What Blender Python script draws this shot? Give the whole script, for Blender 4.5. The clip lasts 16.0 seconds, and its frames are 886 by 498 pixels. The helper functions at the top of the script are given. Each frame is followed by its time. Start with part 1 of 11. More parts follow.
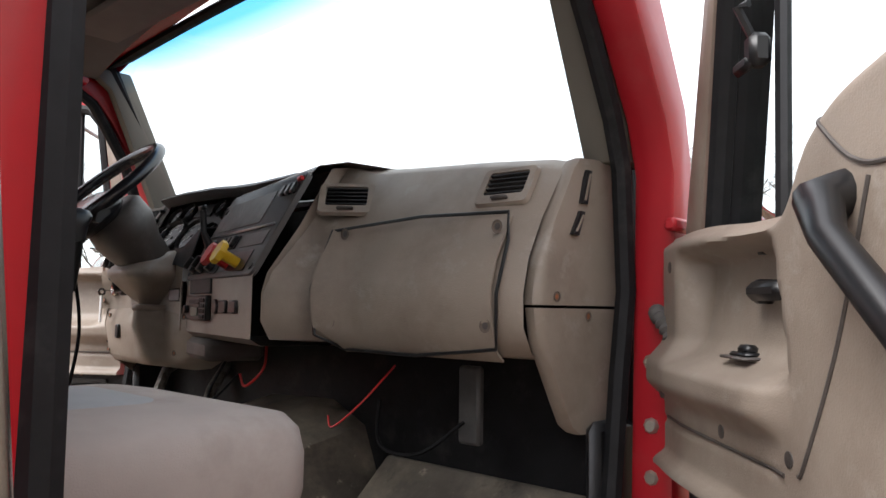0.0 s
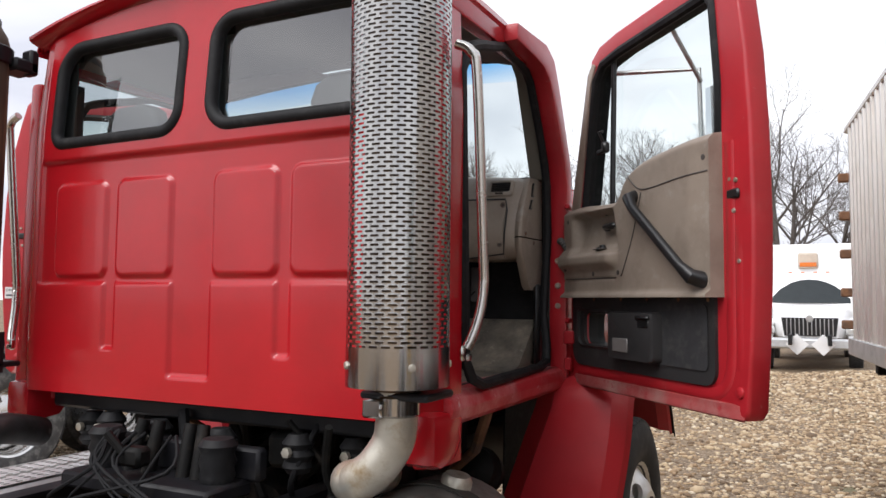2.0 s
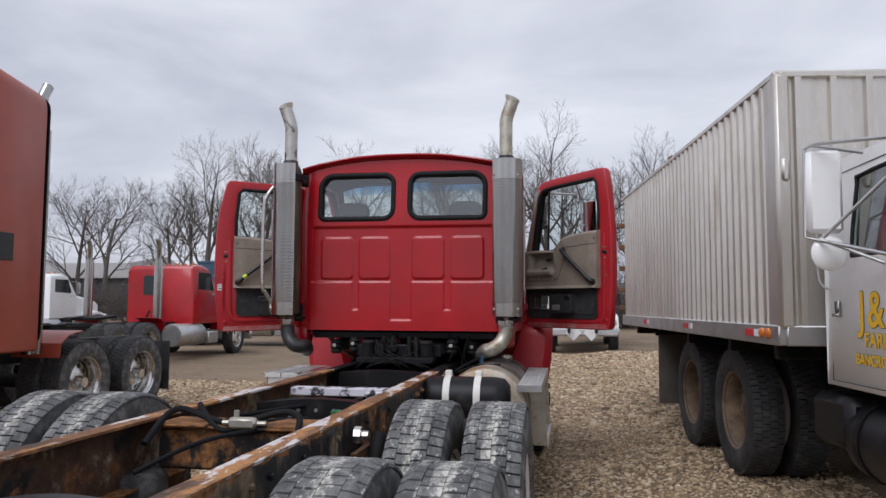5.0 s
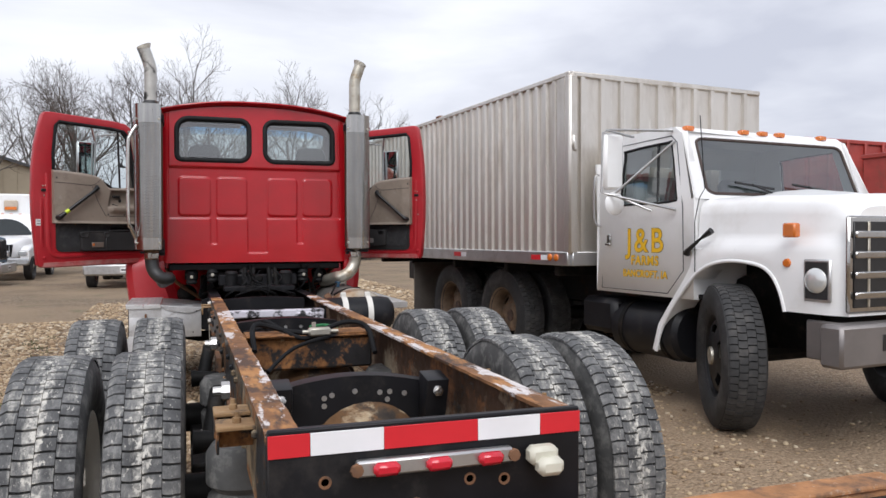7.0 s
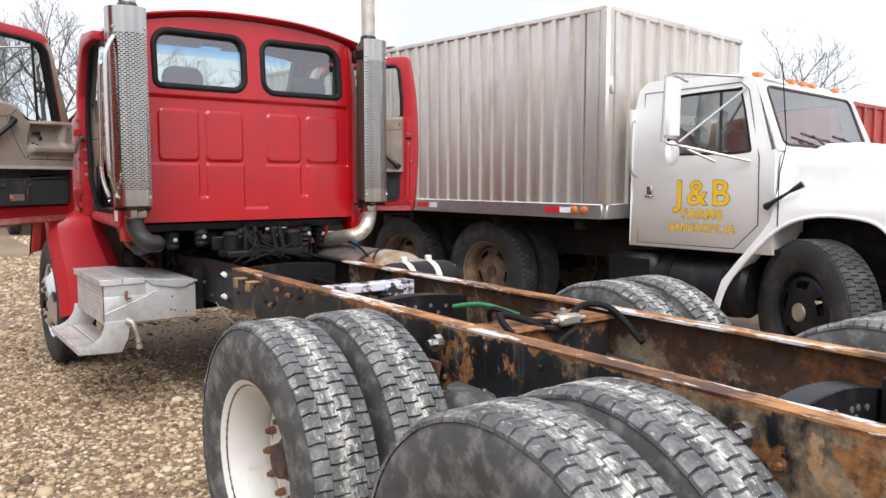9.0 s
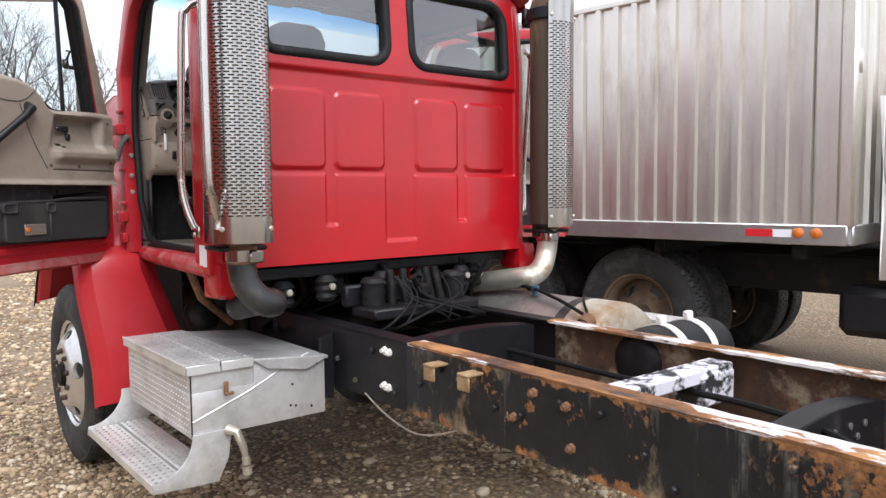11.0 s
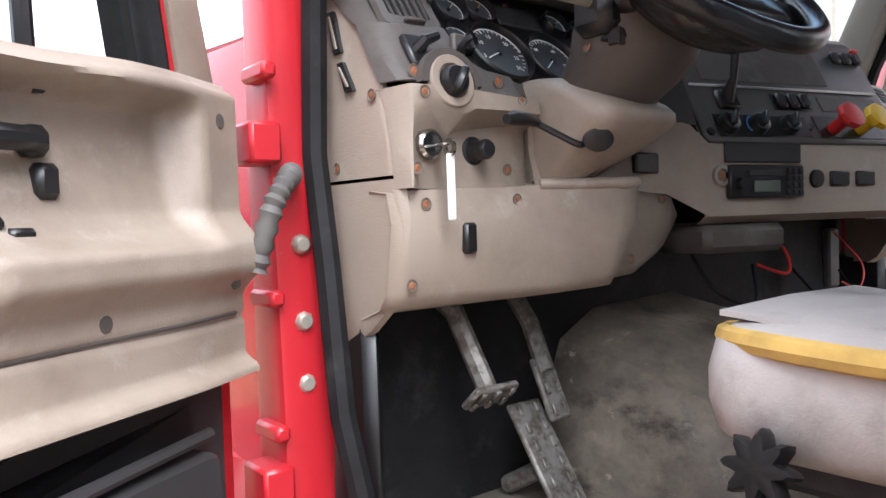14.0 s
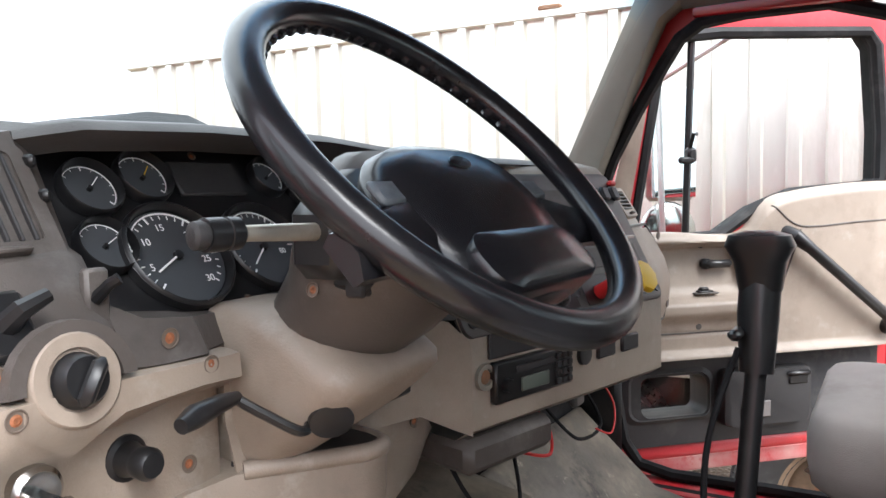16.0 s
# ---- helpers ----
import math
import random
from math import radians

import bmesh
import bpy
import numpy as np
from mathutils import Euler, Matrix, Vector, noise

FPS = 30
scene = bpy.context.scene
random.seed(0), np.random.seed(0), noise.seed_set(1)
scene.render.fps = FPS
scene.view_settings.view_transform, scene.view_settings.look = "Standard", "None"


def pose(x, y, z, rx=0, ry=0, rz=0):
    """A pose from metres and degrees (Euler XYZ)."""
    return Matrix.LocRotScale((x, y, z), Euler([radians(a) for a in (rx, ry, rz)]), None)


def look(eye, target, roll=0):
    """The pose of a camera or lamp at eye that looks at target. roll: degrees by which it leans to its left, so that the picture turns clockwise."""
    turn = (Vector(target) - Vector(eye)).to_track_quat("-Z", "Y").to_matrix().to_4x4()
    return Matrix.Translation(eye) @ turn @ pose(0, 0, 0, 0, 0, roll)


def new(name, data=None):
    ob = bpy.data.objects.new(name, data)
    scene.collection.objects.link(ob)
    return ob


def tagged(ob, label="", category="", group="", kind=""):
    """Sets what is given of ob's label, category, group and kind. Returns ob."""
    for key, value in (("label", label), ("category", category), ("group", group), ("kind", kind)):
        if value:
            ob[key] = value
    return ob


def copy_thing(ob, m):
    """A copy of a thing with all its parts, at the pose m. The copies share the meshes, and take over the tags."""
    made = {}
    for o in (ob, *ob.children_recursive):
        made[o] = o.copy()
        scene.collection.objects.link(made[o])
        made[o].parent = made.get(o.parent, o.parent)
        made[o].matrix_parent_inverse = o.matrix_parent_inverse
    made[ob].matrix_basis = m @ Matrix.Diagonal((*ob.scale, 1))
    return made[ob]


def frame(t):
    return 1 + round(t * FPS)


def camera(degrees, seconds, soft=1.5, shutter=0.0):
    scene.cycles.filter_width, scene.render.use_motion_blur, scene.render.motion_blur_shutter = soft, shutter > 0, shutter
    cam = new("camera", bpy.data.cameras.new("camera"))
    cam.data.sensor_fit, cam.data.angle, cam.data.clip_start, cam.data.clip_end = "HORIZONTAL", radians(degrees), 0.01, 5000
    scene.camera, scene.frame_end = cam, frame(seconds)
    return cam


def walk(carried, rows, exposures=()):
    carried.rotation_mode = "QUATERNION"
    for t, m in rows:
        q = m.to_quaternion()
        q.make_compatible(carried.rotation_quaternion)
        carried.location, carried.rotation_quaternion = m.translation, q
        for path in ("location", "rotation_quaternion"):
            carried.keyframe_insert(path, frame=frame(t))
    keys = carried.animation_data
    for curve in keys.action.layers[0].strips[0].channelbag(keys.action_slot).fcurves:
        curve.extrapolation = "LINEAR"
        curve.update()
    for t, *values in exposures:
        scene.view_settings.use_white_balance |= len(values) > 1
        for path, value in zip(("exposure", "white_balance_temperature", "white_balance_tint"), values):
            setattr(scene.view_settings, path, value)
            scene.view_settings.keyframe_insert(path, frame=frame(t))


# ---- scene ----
# ---------------- camera and walk ----------------
cam = camera(61.1, 16.0, soft=1.5)
PATH = [
    (0, (1.515, 0.01, 1.936), (0.155, 1.468, 2.092), 0.9),
    (0.5, (1.664, -0.243, 1.799), (0.418, 1.319, 1.938), 0.6),
    (1, (1.753, -0.692, 1.68), (0.735, 1.025, 1.812), 1.0),
    (1.5, (1.773, -1.293, 1.67), (0.839, 0.471, 1.807), 0.6),
    (2, (1.876, -1.876, 1.677), (0.991, -0.088, 1.815), 0.5),
    (2.5, (1.854, -2.519, 1.653), (1.072, -0.683, 1.789), 0.3),
    (3, (1.92, -3.225, 1.666), (1.237, -1.349, 1.799), 0.2),
    (3.5, (1.923, -3.943, 1.656), (1.378, -2.022, 1.779), 0.4),
    (3.7, (1.912, -4.221, 1.656), (1.43, -2.283, 1.782), 0.3),
    (5.8, (0.80, -6.73, 1.475), (0.706, -4.738, 1.631), 0.3),
    (6, (0.633, -6.815, 1.482), (0.676, -4.82, 1.612), -0.1),
    (6.5, (0.03, -7.104, 1.546), (0.439, -5.147, 1.528), 0.1),
    (7, (-0.615, -7.099, 1.545), (0.03, -5.206, 1.517), -0.1),
    (7.5, (-1.197, -6.845, 1.52), (-0.334, -5.043, 1.442), -0.2),
    (8, (-1.724, -6.441, 1.567), (-0.655, -4.76, 1.392), 0.3),
    (8.5, (-2.094, -5.885, 1.616), (-0.948, -4.257, 1.431), 0.2),
    (8.7, (-2.203, -5.631, 1.622), (-1.038, -4.016, 1.434), 0.2),
    (10.8, (-2.157, -3.195, 1.645), (-0.892, -1.654, 1.488), -0.5),
    (11, (-2.14, -2.968, 1.639), (-0.887, -1.416, 1.491), -0.5),
    (11.5, (-2.085, -2.413, 1.632), (-0.852, -0.845, 1.489), -0.6),
    (12, (-2.042, -1.81, 1.613), (-0.93, -0.153, 1.49), -0.5),
    (12.5, (-1.995, -1.279, 1.68), (-1.001, 0.45, 1.53), -0.3),
    (13, (-1.896, -0.72, 1.714), (-1.045, 1.084, 1.578), -0.4),
    (13.5, (-1.682, -0.171, 1.777), (-0.679, 1.555, 1.659), -1.2),
    (14, (-1.396, 0.232, 1.874), (-0.159, 1.802, 1.802), -1.9),
    (14.5, (-1.221, 0.455, 2.037), (0.304, 1.741, 1.896), -1.8),
    (15, (-1.103, 0.56, 2.148), (0.482, 1.772, 2.014), -1.6),
    (15.5, (-1.099, 0.522, 2.181), (0.537, 1.664, 2.036), -1.4),
    (16, (-1.098, 0.476, 2.188), (0.607, 1.511, 2.038), -1.3),
]
EXPOSURES = [(0.0, 1.55, 6450, 11), (0.5, 1.9, 6500, 12), (1.0, 2.1, 6400, 13), (1.5, 1.1, 6400, 12), (2.0, 0.58, 6400, 11), (3.5, 0.1, 6550, 10), (5.8, -0.18, 5900, 13), (6.0, -0.13, 5900, 13), (6.5, 0.17, 6200, 12), (7.0, 0.22, 6250, 11),
             (8.5, 0.65, 6350, 10), (11.0, 0.95, 6200, 10), (12.5, 1.05, 6050, 10), (13.0, 1.3, 6000, 11), (14.0, 2.12, 6000, 11), (14.5, 2.55, 6100, 10), (16.0, 2.38, 6200, 9)]
walk(cam, [(t, look(e, g, r)) for t, e, g, r in PATH], EXPOSURES)

# ---------------- sky and sun ----------------
SUN_EL, SUN_AZ = 50, 200
world = bpy.data.worlds.new("overcast_sky")
scene.world = world
world.use_nodes = True
wn, wl = world.node_tree.nodes, world.node_tree.links
wn.clear()
sky = wn.new("ShaderNodeTexSky")
sky.sky_type, sky.sun_disc = "NISHITA", False
sky.sun_elevation, sky.sun_rotation = radians(SUN_EL), radians(SUN_AZ)
sky.air_density, sky.dust_density = 1.0, 4.0
sky_dim = wn.new("ShaderNodeVectorMath")
sky_dim.operation, sky_dim.inputs["Scale"].default_value = "SCALE", 0.10
wl.new(sky.outputs["Color"], sky_dim.inputs[0])
coord = wn.new("ShaderNodeTexCoord")
stretch = wn.new("ShaderNodeMapping")
stretch.inputs["Scale"].default_value = (1.0, 1.0, 3.2)
wl.new(coord.outputs["Generated"], stretch.inputs["Vector"])
clouds = wn.new("ShaderNodeTexNoise")
clouds.inputs["Scale"].default_value, clouds.inputs["Detail"].default_value = 2.2, 7.0
clouds.inputs["Roughness"].default_value, clouds.inputs["Distortion"].default_value = 0.5, 0.35
wl.new(stretch.outputs[0], clouds.inputs["Vector"])
shade = wn.new("ShaderNodeValToRGB")
shade.color_ramp.elements[0].position, shade.color_ramp.elements[0].color = 0.33, (0.56, 0.57, 0.63, 1)
shade.color_ramp.elements[1].position, shade.color_ramp.elements[1].color = 0.66, (0.93, 0.93, 0.95, 1)
wl.new(clouds.outputs["Fac"], shade.inputs["Fac"])
cover = wn.new("ShaderNodeMix")
cover.data_type = "RGBA"
cover.inputs["Factor"].default_value = 0.9
wl.new(sky_dim.outputs[0], cover.inputs["A"])
wl.new(shade.outputs[0], cover.inputs["B"])
wbg, wout = wn.new("ShaderNodeBackground"), wn.new("ShaderNodeOutputWorld")
wbg.inputs["Strength"].default_value = 1.05
wl.new(cover.outputs["Result"], wbg.inputs["Color"])
wl.new(wbg.outputs[0], wout.inputs["Surface"])
sun = new("sun", bpy.data.lights.new("sun", "SUN"))
sun.data.energy, sun.data.angle, sun.data.color = 1.7, radians(40), (1.0, 0.985, 0.96)
az, el = radians(SUN_AZ), radians(SUN_EL)
sun_at = Vector((math.sin(az) * math.cos(el), math.cos(az) * math.cos(el), math.sin(el)))
sun.matrix_world = look(sun_at * 50, (0, 0, 0))

# ---------------- mesh helpers ----------------
class G:
    """Points and faces that grow into one mesh."""

    def __init__(self):
        self.v, self.f = [], []

    def add(self, verts, faces, m=None):
        n = len(self.v)
        self.v += [tuple(m @ Vector(p)) for p in verts] if m else [tuple(p) for p in verts]
        self.f += [tuple(n + i for i in f) for f in faces]
        return self

    def box(self, x0, x1, y0, y1, z0, z1, m=None):
        p = [(x, y, z) for z in (z0, z1) for y in (y0, y1) for x in (x0, x1)]
        return self.add(p, [(0, 2, 3, 1), (4, 5, 7, 6), (0, 1, 5, 4), (2, 6, 7, 3), (0, 4, 6, 2), (1, 3, 7, 5)], m)

    def block(self, c, s, r=0.01, m=None):
        """A box with chamfered edges: centre, size, chamfer."""
        hx, hy, hz = (a / 2 for a in s)
        r = min(r, hx * 0.98, hy * 0.98, hz * 0.98)
        p, index = [], {}
        for sx in (-1, 1):
            for sy in (-1, 1):
                for sz in (-1, 1):
                    for k in range(3):
                        d = [r, r, r]
                        d[k] = 0
                        index[sx, sy, sz, k] = len(p)
                        p.append((c[0] + sx * (hx - d[0]), c[1] + sy * (hy - d[1]), c[2] + sz * (hz - d[2])))
        f = []
        for k in range(3):
            a, b = (k + 1) % 3, (k + 2) % 3
            for s1 in (-1, 1):
                q = []
                for sa, sb in ((-1, -1), (1, -1), (1, 1), (-1, 1)):
                    key = [0, 0, 0]
                    key[k], key[a], key[b] = s1, sa, sb
                    q.append(index[key[0], key[1], key[2], k])
                f.append(q if s1 > 0 else q[::-1])
            for sa in (-1, 1):
                for sb in (-1, 1):
                    q = []
                    for s1, kk in ((-1, a), (1, a), (1, b), (-1, b)):
                        key = [0, 0, 0]
                        key[k], key[a], key[b] = s1, sa, sb
                        q.append(index[key[0], key[1], key[2], kk])
                    f.append(q if sa * sb > 0 else q[::-1])
        for key in [(x, y, z) for x in (-1, 1) for y in (-1, 1) for z in (-1, 1)]:
            q = [index[key[0], key[1], key[2], k] for k in range(3)]
            f.append(q if key[0] * key[1] * key[2] > 0 else q[::-1])
        return self.add(p, f, m)

    def prism(self, poly, axis, a, b, m=None):
        """A polygon (in the two other axes, in order) drawn out along an axis from a to b."""
        n = len(poly)
        put = {"x": lambda q, h: (h, q[0], q[1]), "y": lambda q, h: (q[0], h, q[1]), "z": lambda q, h: (q[0], q[1], h)}[axis]
        p = [put(q, a) for q in poly] + [put(q, b) for q in poly]
        f = [tuple(range(n))[::-1], tuple(range(n, 2 * n))] + [(i, (i + 1) % n, n + (i + 1) % n, n + i) for i in range(n)]
        return self.add(p, f, m)

    def tube(self, path, r, seg=10, caps=True, m=None, squash=1.0):
        """A round bar along a path; r is one radius or one for each point."""
        path = [Vector(p) for p in path]
        rs = r if isinstance(r, (list, tuple)) else [r] * len(path)
        verts, side = [], None
        for i, p in enumerate(path):
            d = (path[min(i + 1, len(path) - 1)] - path[max(i - 1, 0)]).normalized()
            if side is None:
                side = d.orthogonal().normalized()
            side = (side - d * side.dot(d)).normalized()
            up = d.cross(side)
            for k in range(seg):
                a = 2 * math.pi * k / seg
                verts.append(p + rs[i] * (math.cos(a) * side + squash * math.sin(a) * up))
        f = [(i * seg + k, i * seg + (k + 1) % seg, (i + 1) * seg + (k + 1) % seg, (i + 1) * seg + k) for i in range(len(path) - 1) for k in range(seg)]
        if caps:
            f += [tuple(range(seg))[::-1], tuple(range((len(path) - 1) * seg, len(path) * seg))]
        return self.add(verts, f, m)

    def ring(self, path, r, seg=8, m=None):
        """A round bar along a closed path."""
        path = [Vector(p) for p in path]
        n, verts = len(path), []
        mid = sum(path, Vector()) / n
        normal = sum(((path[i] - mid).cross(path[(i + 1) % n] - mid) for i in range(n)), Vector()).normalized()
        for i, p in enumerate(path):
            d = (path[(i + 1) % n] - path[i - 1]).normalized()
            side = d.cross(normal).normalized()
            for k in range(seg):
                a = 2 * math.pi * k / seg
                verts.append(p + r * (math.cos(a) * side + math.sin(a) * normal))
        f = [(i * seg + k, i * seg + (k + 1) % seg, (i + 1) % n * seg + (k + 1) % seg, (i + 1) % n * seg + k) for i in range(n) for k in range(seg)]
        return self.add(verts, f, m)

    def lathe(self, profile, seg=32, m=None, closed=False):
        """A profile of (radius, height) turned round z."""
        verts = [(r * math.cos(2 * math.pi * k / seg), r * math.sin(2 * math.pi * k / seg), z) for r, z in profile for k in range(seg)]
        n = len(profile)
        f = [(i * seg + k, i * seg + (k + 1) % seg, (i + 1) % n * seg + (k + 1) % seg, (i + 1) % n * seg + k)
             for i in range(n if closed else n - 1) for k in range(seg)]
        if not closed:
            if profile[0][0] > 1e-6:
                f.append(tuple(range(seg))[::-1])
            if profile[-1][0] > 1e-6:
                f.append(tuple(range((n - 1) * seg, n * seg)))
        return self.add(verts, f, m)

    def loft(self, rings, m=None, wrap=True, caps=True):
        """Skins over rings of equally many points."""
        n = len(rings[0])
        verts = [p for ring in rings for p in ring]
        last = n if wrap else n - 1
        f = [(i * n + k, i * n + (k + 1) % n, (i + 1) * n + (k + 1) % n, (i + 1) * n + k) for i in range(len(rings) - 1) for k in range(last)]
        if caps and wrap:
            f += [tuple(range(n))[::-1], tuple(range((len(rings) - 1) * n, len(rings) * n))]
        return self.add(verts, f, m)


def mesh_of(name, g, mat, sharp=40, thick=0.0, bevel=0.0, bevel_seg=2):
    """A mesh from a G: welded, smooth but for sharp edges, with a shell's thickness and bevelled edges where asked."""
    me = bpy.data.meshes.new(name)
    me.from_pydata(g.v, [], g.f)
    bm = bmesh.new()
    bm.from_mesh(me)
    bmesh.ops.remove_doubles(bm, verts=bm.verts, dist=1e-5)
    bmesh.ops.recalc_face_normals(bm, faces=bm.faces)
    if thick:
        bmesh.ops.solidify(bm, geom=bm.faces[:], thickness=thick)
        bmesh.ops.recalc_face_normals(bm, faces=bm.faces)
    if bevel:
        edges = [e for e in bm.edges if len(e.link_faces) == 2 and e.calc_face_angle(0) > radians(30)]
        bmesh.ops.bevel(bm, geom=edges, offset=bevel, segments=bevel_seg, affect="EDGES", profile=0.6, clamp_overlap=True)
    for e in bm.edges:
        e.smooth = len(e.link_faces) == 2 and e.calc_face_angle(0) < radians(sharp)
    for f in bm.faces:
        f.smooth = True
    bm.to_mesh(me)
    bm.free()
    me.materials.append(mat)
    return me


def holed(outer, holes, w0, w1):
    """A plate in (u, z) with holes through it, between two depths w."""
    bm = bmesh.new()
    loops = [outer] + list(holes)
    rings = []
    for w in (w0, w1):
        here = [[bm.verts.new((a, w, b)) for a, b in lp] for lp in loops]
        edges = [bm.edges.new((r[i], r[(i + 1) % len(r)])) for r in here for i in range(len(r))]
        bmesh.ops.triangle_fill(bm, edges=edges, use_beauty=True)
        rings.append(here)
    for r0, r1 in zip(*rings):
        for i in range(len(r0)):
            bm.faces.new((r0[i], r0[(i + 1) % len(r0)], r1[(i + 1) % len(r0)], r1[i]))
    bm.verts.index_update()
    g = G().add([v.co[:] for v in bm.verts], [[v.index for v in f.verts] for f in bm.faces])
    bm.free()
    return g


PLACE = Vector((0.0, 0.0, 0.0))        # where the fittings that follow are set, from where they are drawn


def part(name, g, mat, parent, label="", **how):
    if PLACE.length:
        g.v = [(x + PLACE.x, y + PLACE.y, z + PLACE.z) for x, y, z in g.v]
    ob = new(name, mesh_of(name, g, mat, **how))
    if parent:
        ob.parent = parent
    return tagged(ob, label)


def thing(name, at=(0, 0, 0), turn=0, label="", category="", group="", kind=""):
    ob = new(name)
    ob.empty_display_size = 0.1
    ob.matrix_basis = pose(*at, 0, 0, turn)
    return tagged(ob, label, category, group, kind)


def single(name, g, mat, label="", category="", group="", kind="", at=(0, 0, 0), turn=0, **how):
    """A thing that is one mesh."""
    ob = part(name, g, mat, None, **how)
    ob.matrix_basis = pose(*at, 0, 0, turn)
    return tagged(ob, label, category, group, kind)


def rounded(x0, x1, z0, z1, r, n=6):
    """A rounded rectangle as points; r is one radius or four (low left, low right, top right, top left)."""
    rs = r if isinstance(r, (list, tuple)) else [r] * 4
    out = []
    for (cx, cz, a0), q in zip(((x0, z0, 180), (x1, z0, 270), (x1, z1, 0), (x0, z1, 90)), rs):
        mx, mz = cx + (q if cx == x0 else -q), cz + (q if cz == z0 else -q)
        for k in range(n + 1):
            a = radians(a0 + 90 * k / n)
            out.append((mx + q * math.cos(a), mz + q * math.sin(a)))
    return out


def spline(points, n=8):
    """A smooth path through points."""
    pts = [Vector(p) for p in points]
    out = []
    for i in range(len(pts) - 1):
        a, b, c, d = pts[max(i - 1, 0)], pts[i], pts[i + 1], pts[min(i + 2, len(pts) - 1)]
        for k in range(n):
            t = k / n
            out.append(0.5 * (2 * b + (c - a) * t + (2 * a - 5 * b + 4 * c - d) * t * t + (3 * b - a - 3 * c + d) * t ** 3))
    return out + [pts[-1]]


def ease(a, b, x):
    t = min(1.0, max(0.0, (x - a) / (b - a)))
    return t * t * (3 - 2 * t)


def letters(text, size, m, mat, parent, name="lettering", extrude=0.0015, bold=0.0, spacing=1.0):
    cu = bpy.data.curves.new(name, "FONT")
    cu.body, cu.size, cu.extrude, cu.align_x, cu.offset = text, size, extrude, "CENTER", bold
    cu.space_character = spacing
    tmp = bpy.data.objects.new(name, cu)
    scene.collection.objects.link(tmp)
    bpy.context.view_layer.update()
    me = bpy.data.meshes.new_from_object(tmp.evaluated_get(bpy.context.evaluated_depsgraph_get()))
    bpy.data.objects.remove(tmp)
    me.materials.clear()
    me.materials.append(mat)
    ob = new(name, me)
    ob.parent = parent
    ob.matrix_basis = Matrix.Translation(PLACE) @ m
    return ob


# ---------------- materials ----------------
def material(name, rgb, rough=0.5, metal=0.0, spots=None, spot_scale=3.0, spot_at=(0.55, 0.7), spot_rough=None, vary=0.12, vary_scale=6.0,
             bump=0.0, bump_scale=200.0, coat=0.0, detail=6.0, streak=1.0, spec=0.5, second=None, second_scale=20.0, second_at=(0.6, 0.7)):
    """A surface: base colour with slow variation, one or two layers of spots (rust, dust, dirt) and fine relief."""
    m = bpy.data.materials.new(name)
    m.use_nodes = True
    n, l = m.node_tree.nodes, m.node_tree.links
    b = n["Principled BSDF"]
    co = n.new("ShaderNodeTexCoord")
    mp = n.new("ShaderNodeMapping")
    mp.inputs["Scale"].default_value = (1, 1, streak)
    l.new(co.outputs["Object"], mp.inputs["Vector"])

    def noise_of(scale, det=detail, rough_=0.6):
        t = n.new("ShaderNodeTexNoise")
        t.inputs["Scale"].default_value, t.inputs["Detail"].default_value, t.inputs["Roughness"].default_value = scale, det, rough_
        l.new(mp.outputs[0], t.inputs["Vector"])
        return t.outputs["Fac"]

    def ramp(fac, lo, hi, c0=(0, 0, 0, 1), c1=(1, 1, 1, 1)):
        r = n.new("ShaderNodeValToRGB")
        r.color_ramp.elements[0].position, r.color_ramp.elements[1].position = lo, hi
        r.color_ramp.elements[0].color, r.color_ramp.elements[1].color = c0, c1
        l.new(fac, r.inputs["Fac"])
        return r.outputs["Color"]

    def mix(fac, a, c):
        x = n.new("ShaderNodeMix")
        x.data_type = "RGBA"
        l.new(fac, x.inputs["Factor"])
        for key, val in (("A", a), ("B", c)):
            if isinstance(val, tuple):
                x.inputs[key].default_value = (*val, 1)
            else:
                l.new(val, x.inputs[key])
        return x.outputs["Result"]

    lo = tuple(max(0, c * (1 - vary)) for c in rgb)
    hi = tuple(min(1, c * (1 + vary)) for c in rgb)
    color = ramp(noise_of(vary_scale), 0.3, 0.7, (*lo, 1), (*hi, 1))
    rough_value = None
    if spots:
        fac = ramp(noise_of(spot_scale, 8.0, 0.65), *spot_at)
        color = mix(fac, color, tuple(spots))
        if spot_rough is not None:
            rough_value = mix(fac, (rough,) * 3, (spot_rough,) * 3)
    if second:
        fac2 = ramp(noise_of(second_scale, 8.0, 0.7), *second_at)
        color = mix(fac2, color, tuple(second))
    l.new(color, b.inputs["Base Color"])
    if rough_value is None:
        r = n.new("ShaderNodeMapRange")
        r.inputs["To Min"].default_value, r.inputs["To Max"].default_value = max(0.02, rough * 0.8), min(1, rough * 1.2)
        l.new(noise_of(vary_scale * 3), r.inputs["Value"])
        l.new(r.outputs[0], b.inputs["Roughness"])
    else:
        l.new(rough_value, b.inputs["Roughness"])
    b.inputs["Metallic"].default_value = metal
    b.inputs["Coat Weight"].default_value = coat
    b.inputs["Coat Roughness"].default_value = 0.06
    b.inputs["Specular IOR Level"].default_value = spec
    if bump:
        bp = n.new("ShaderNodeBump")
        bp.inputs["Strength"].default_value, bp.inputs["Distance"].default_value = bump, 0.002
        l.new(noise_of(bump_scale, 3.0), bp.inputs["Height"])
        l.new(bp.outputs[0], b.inputs["Normal"])
    return m


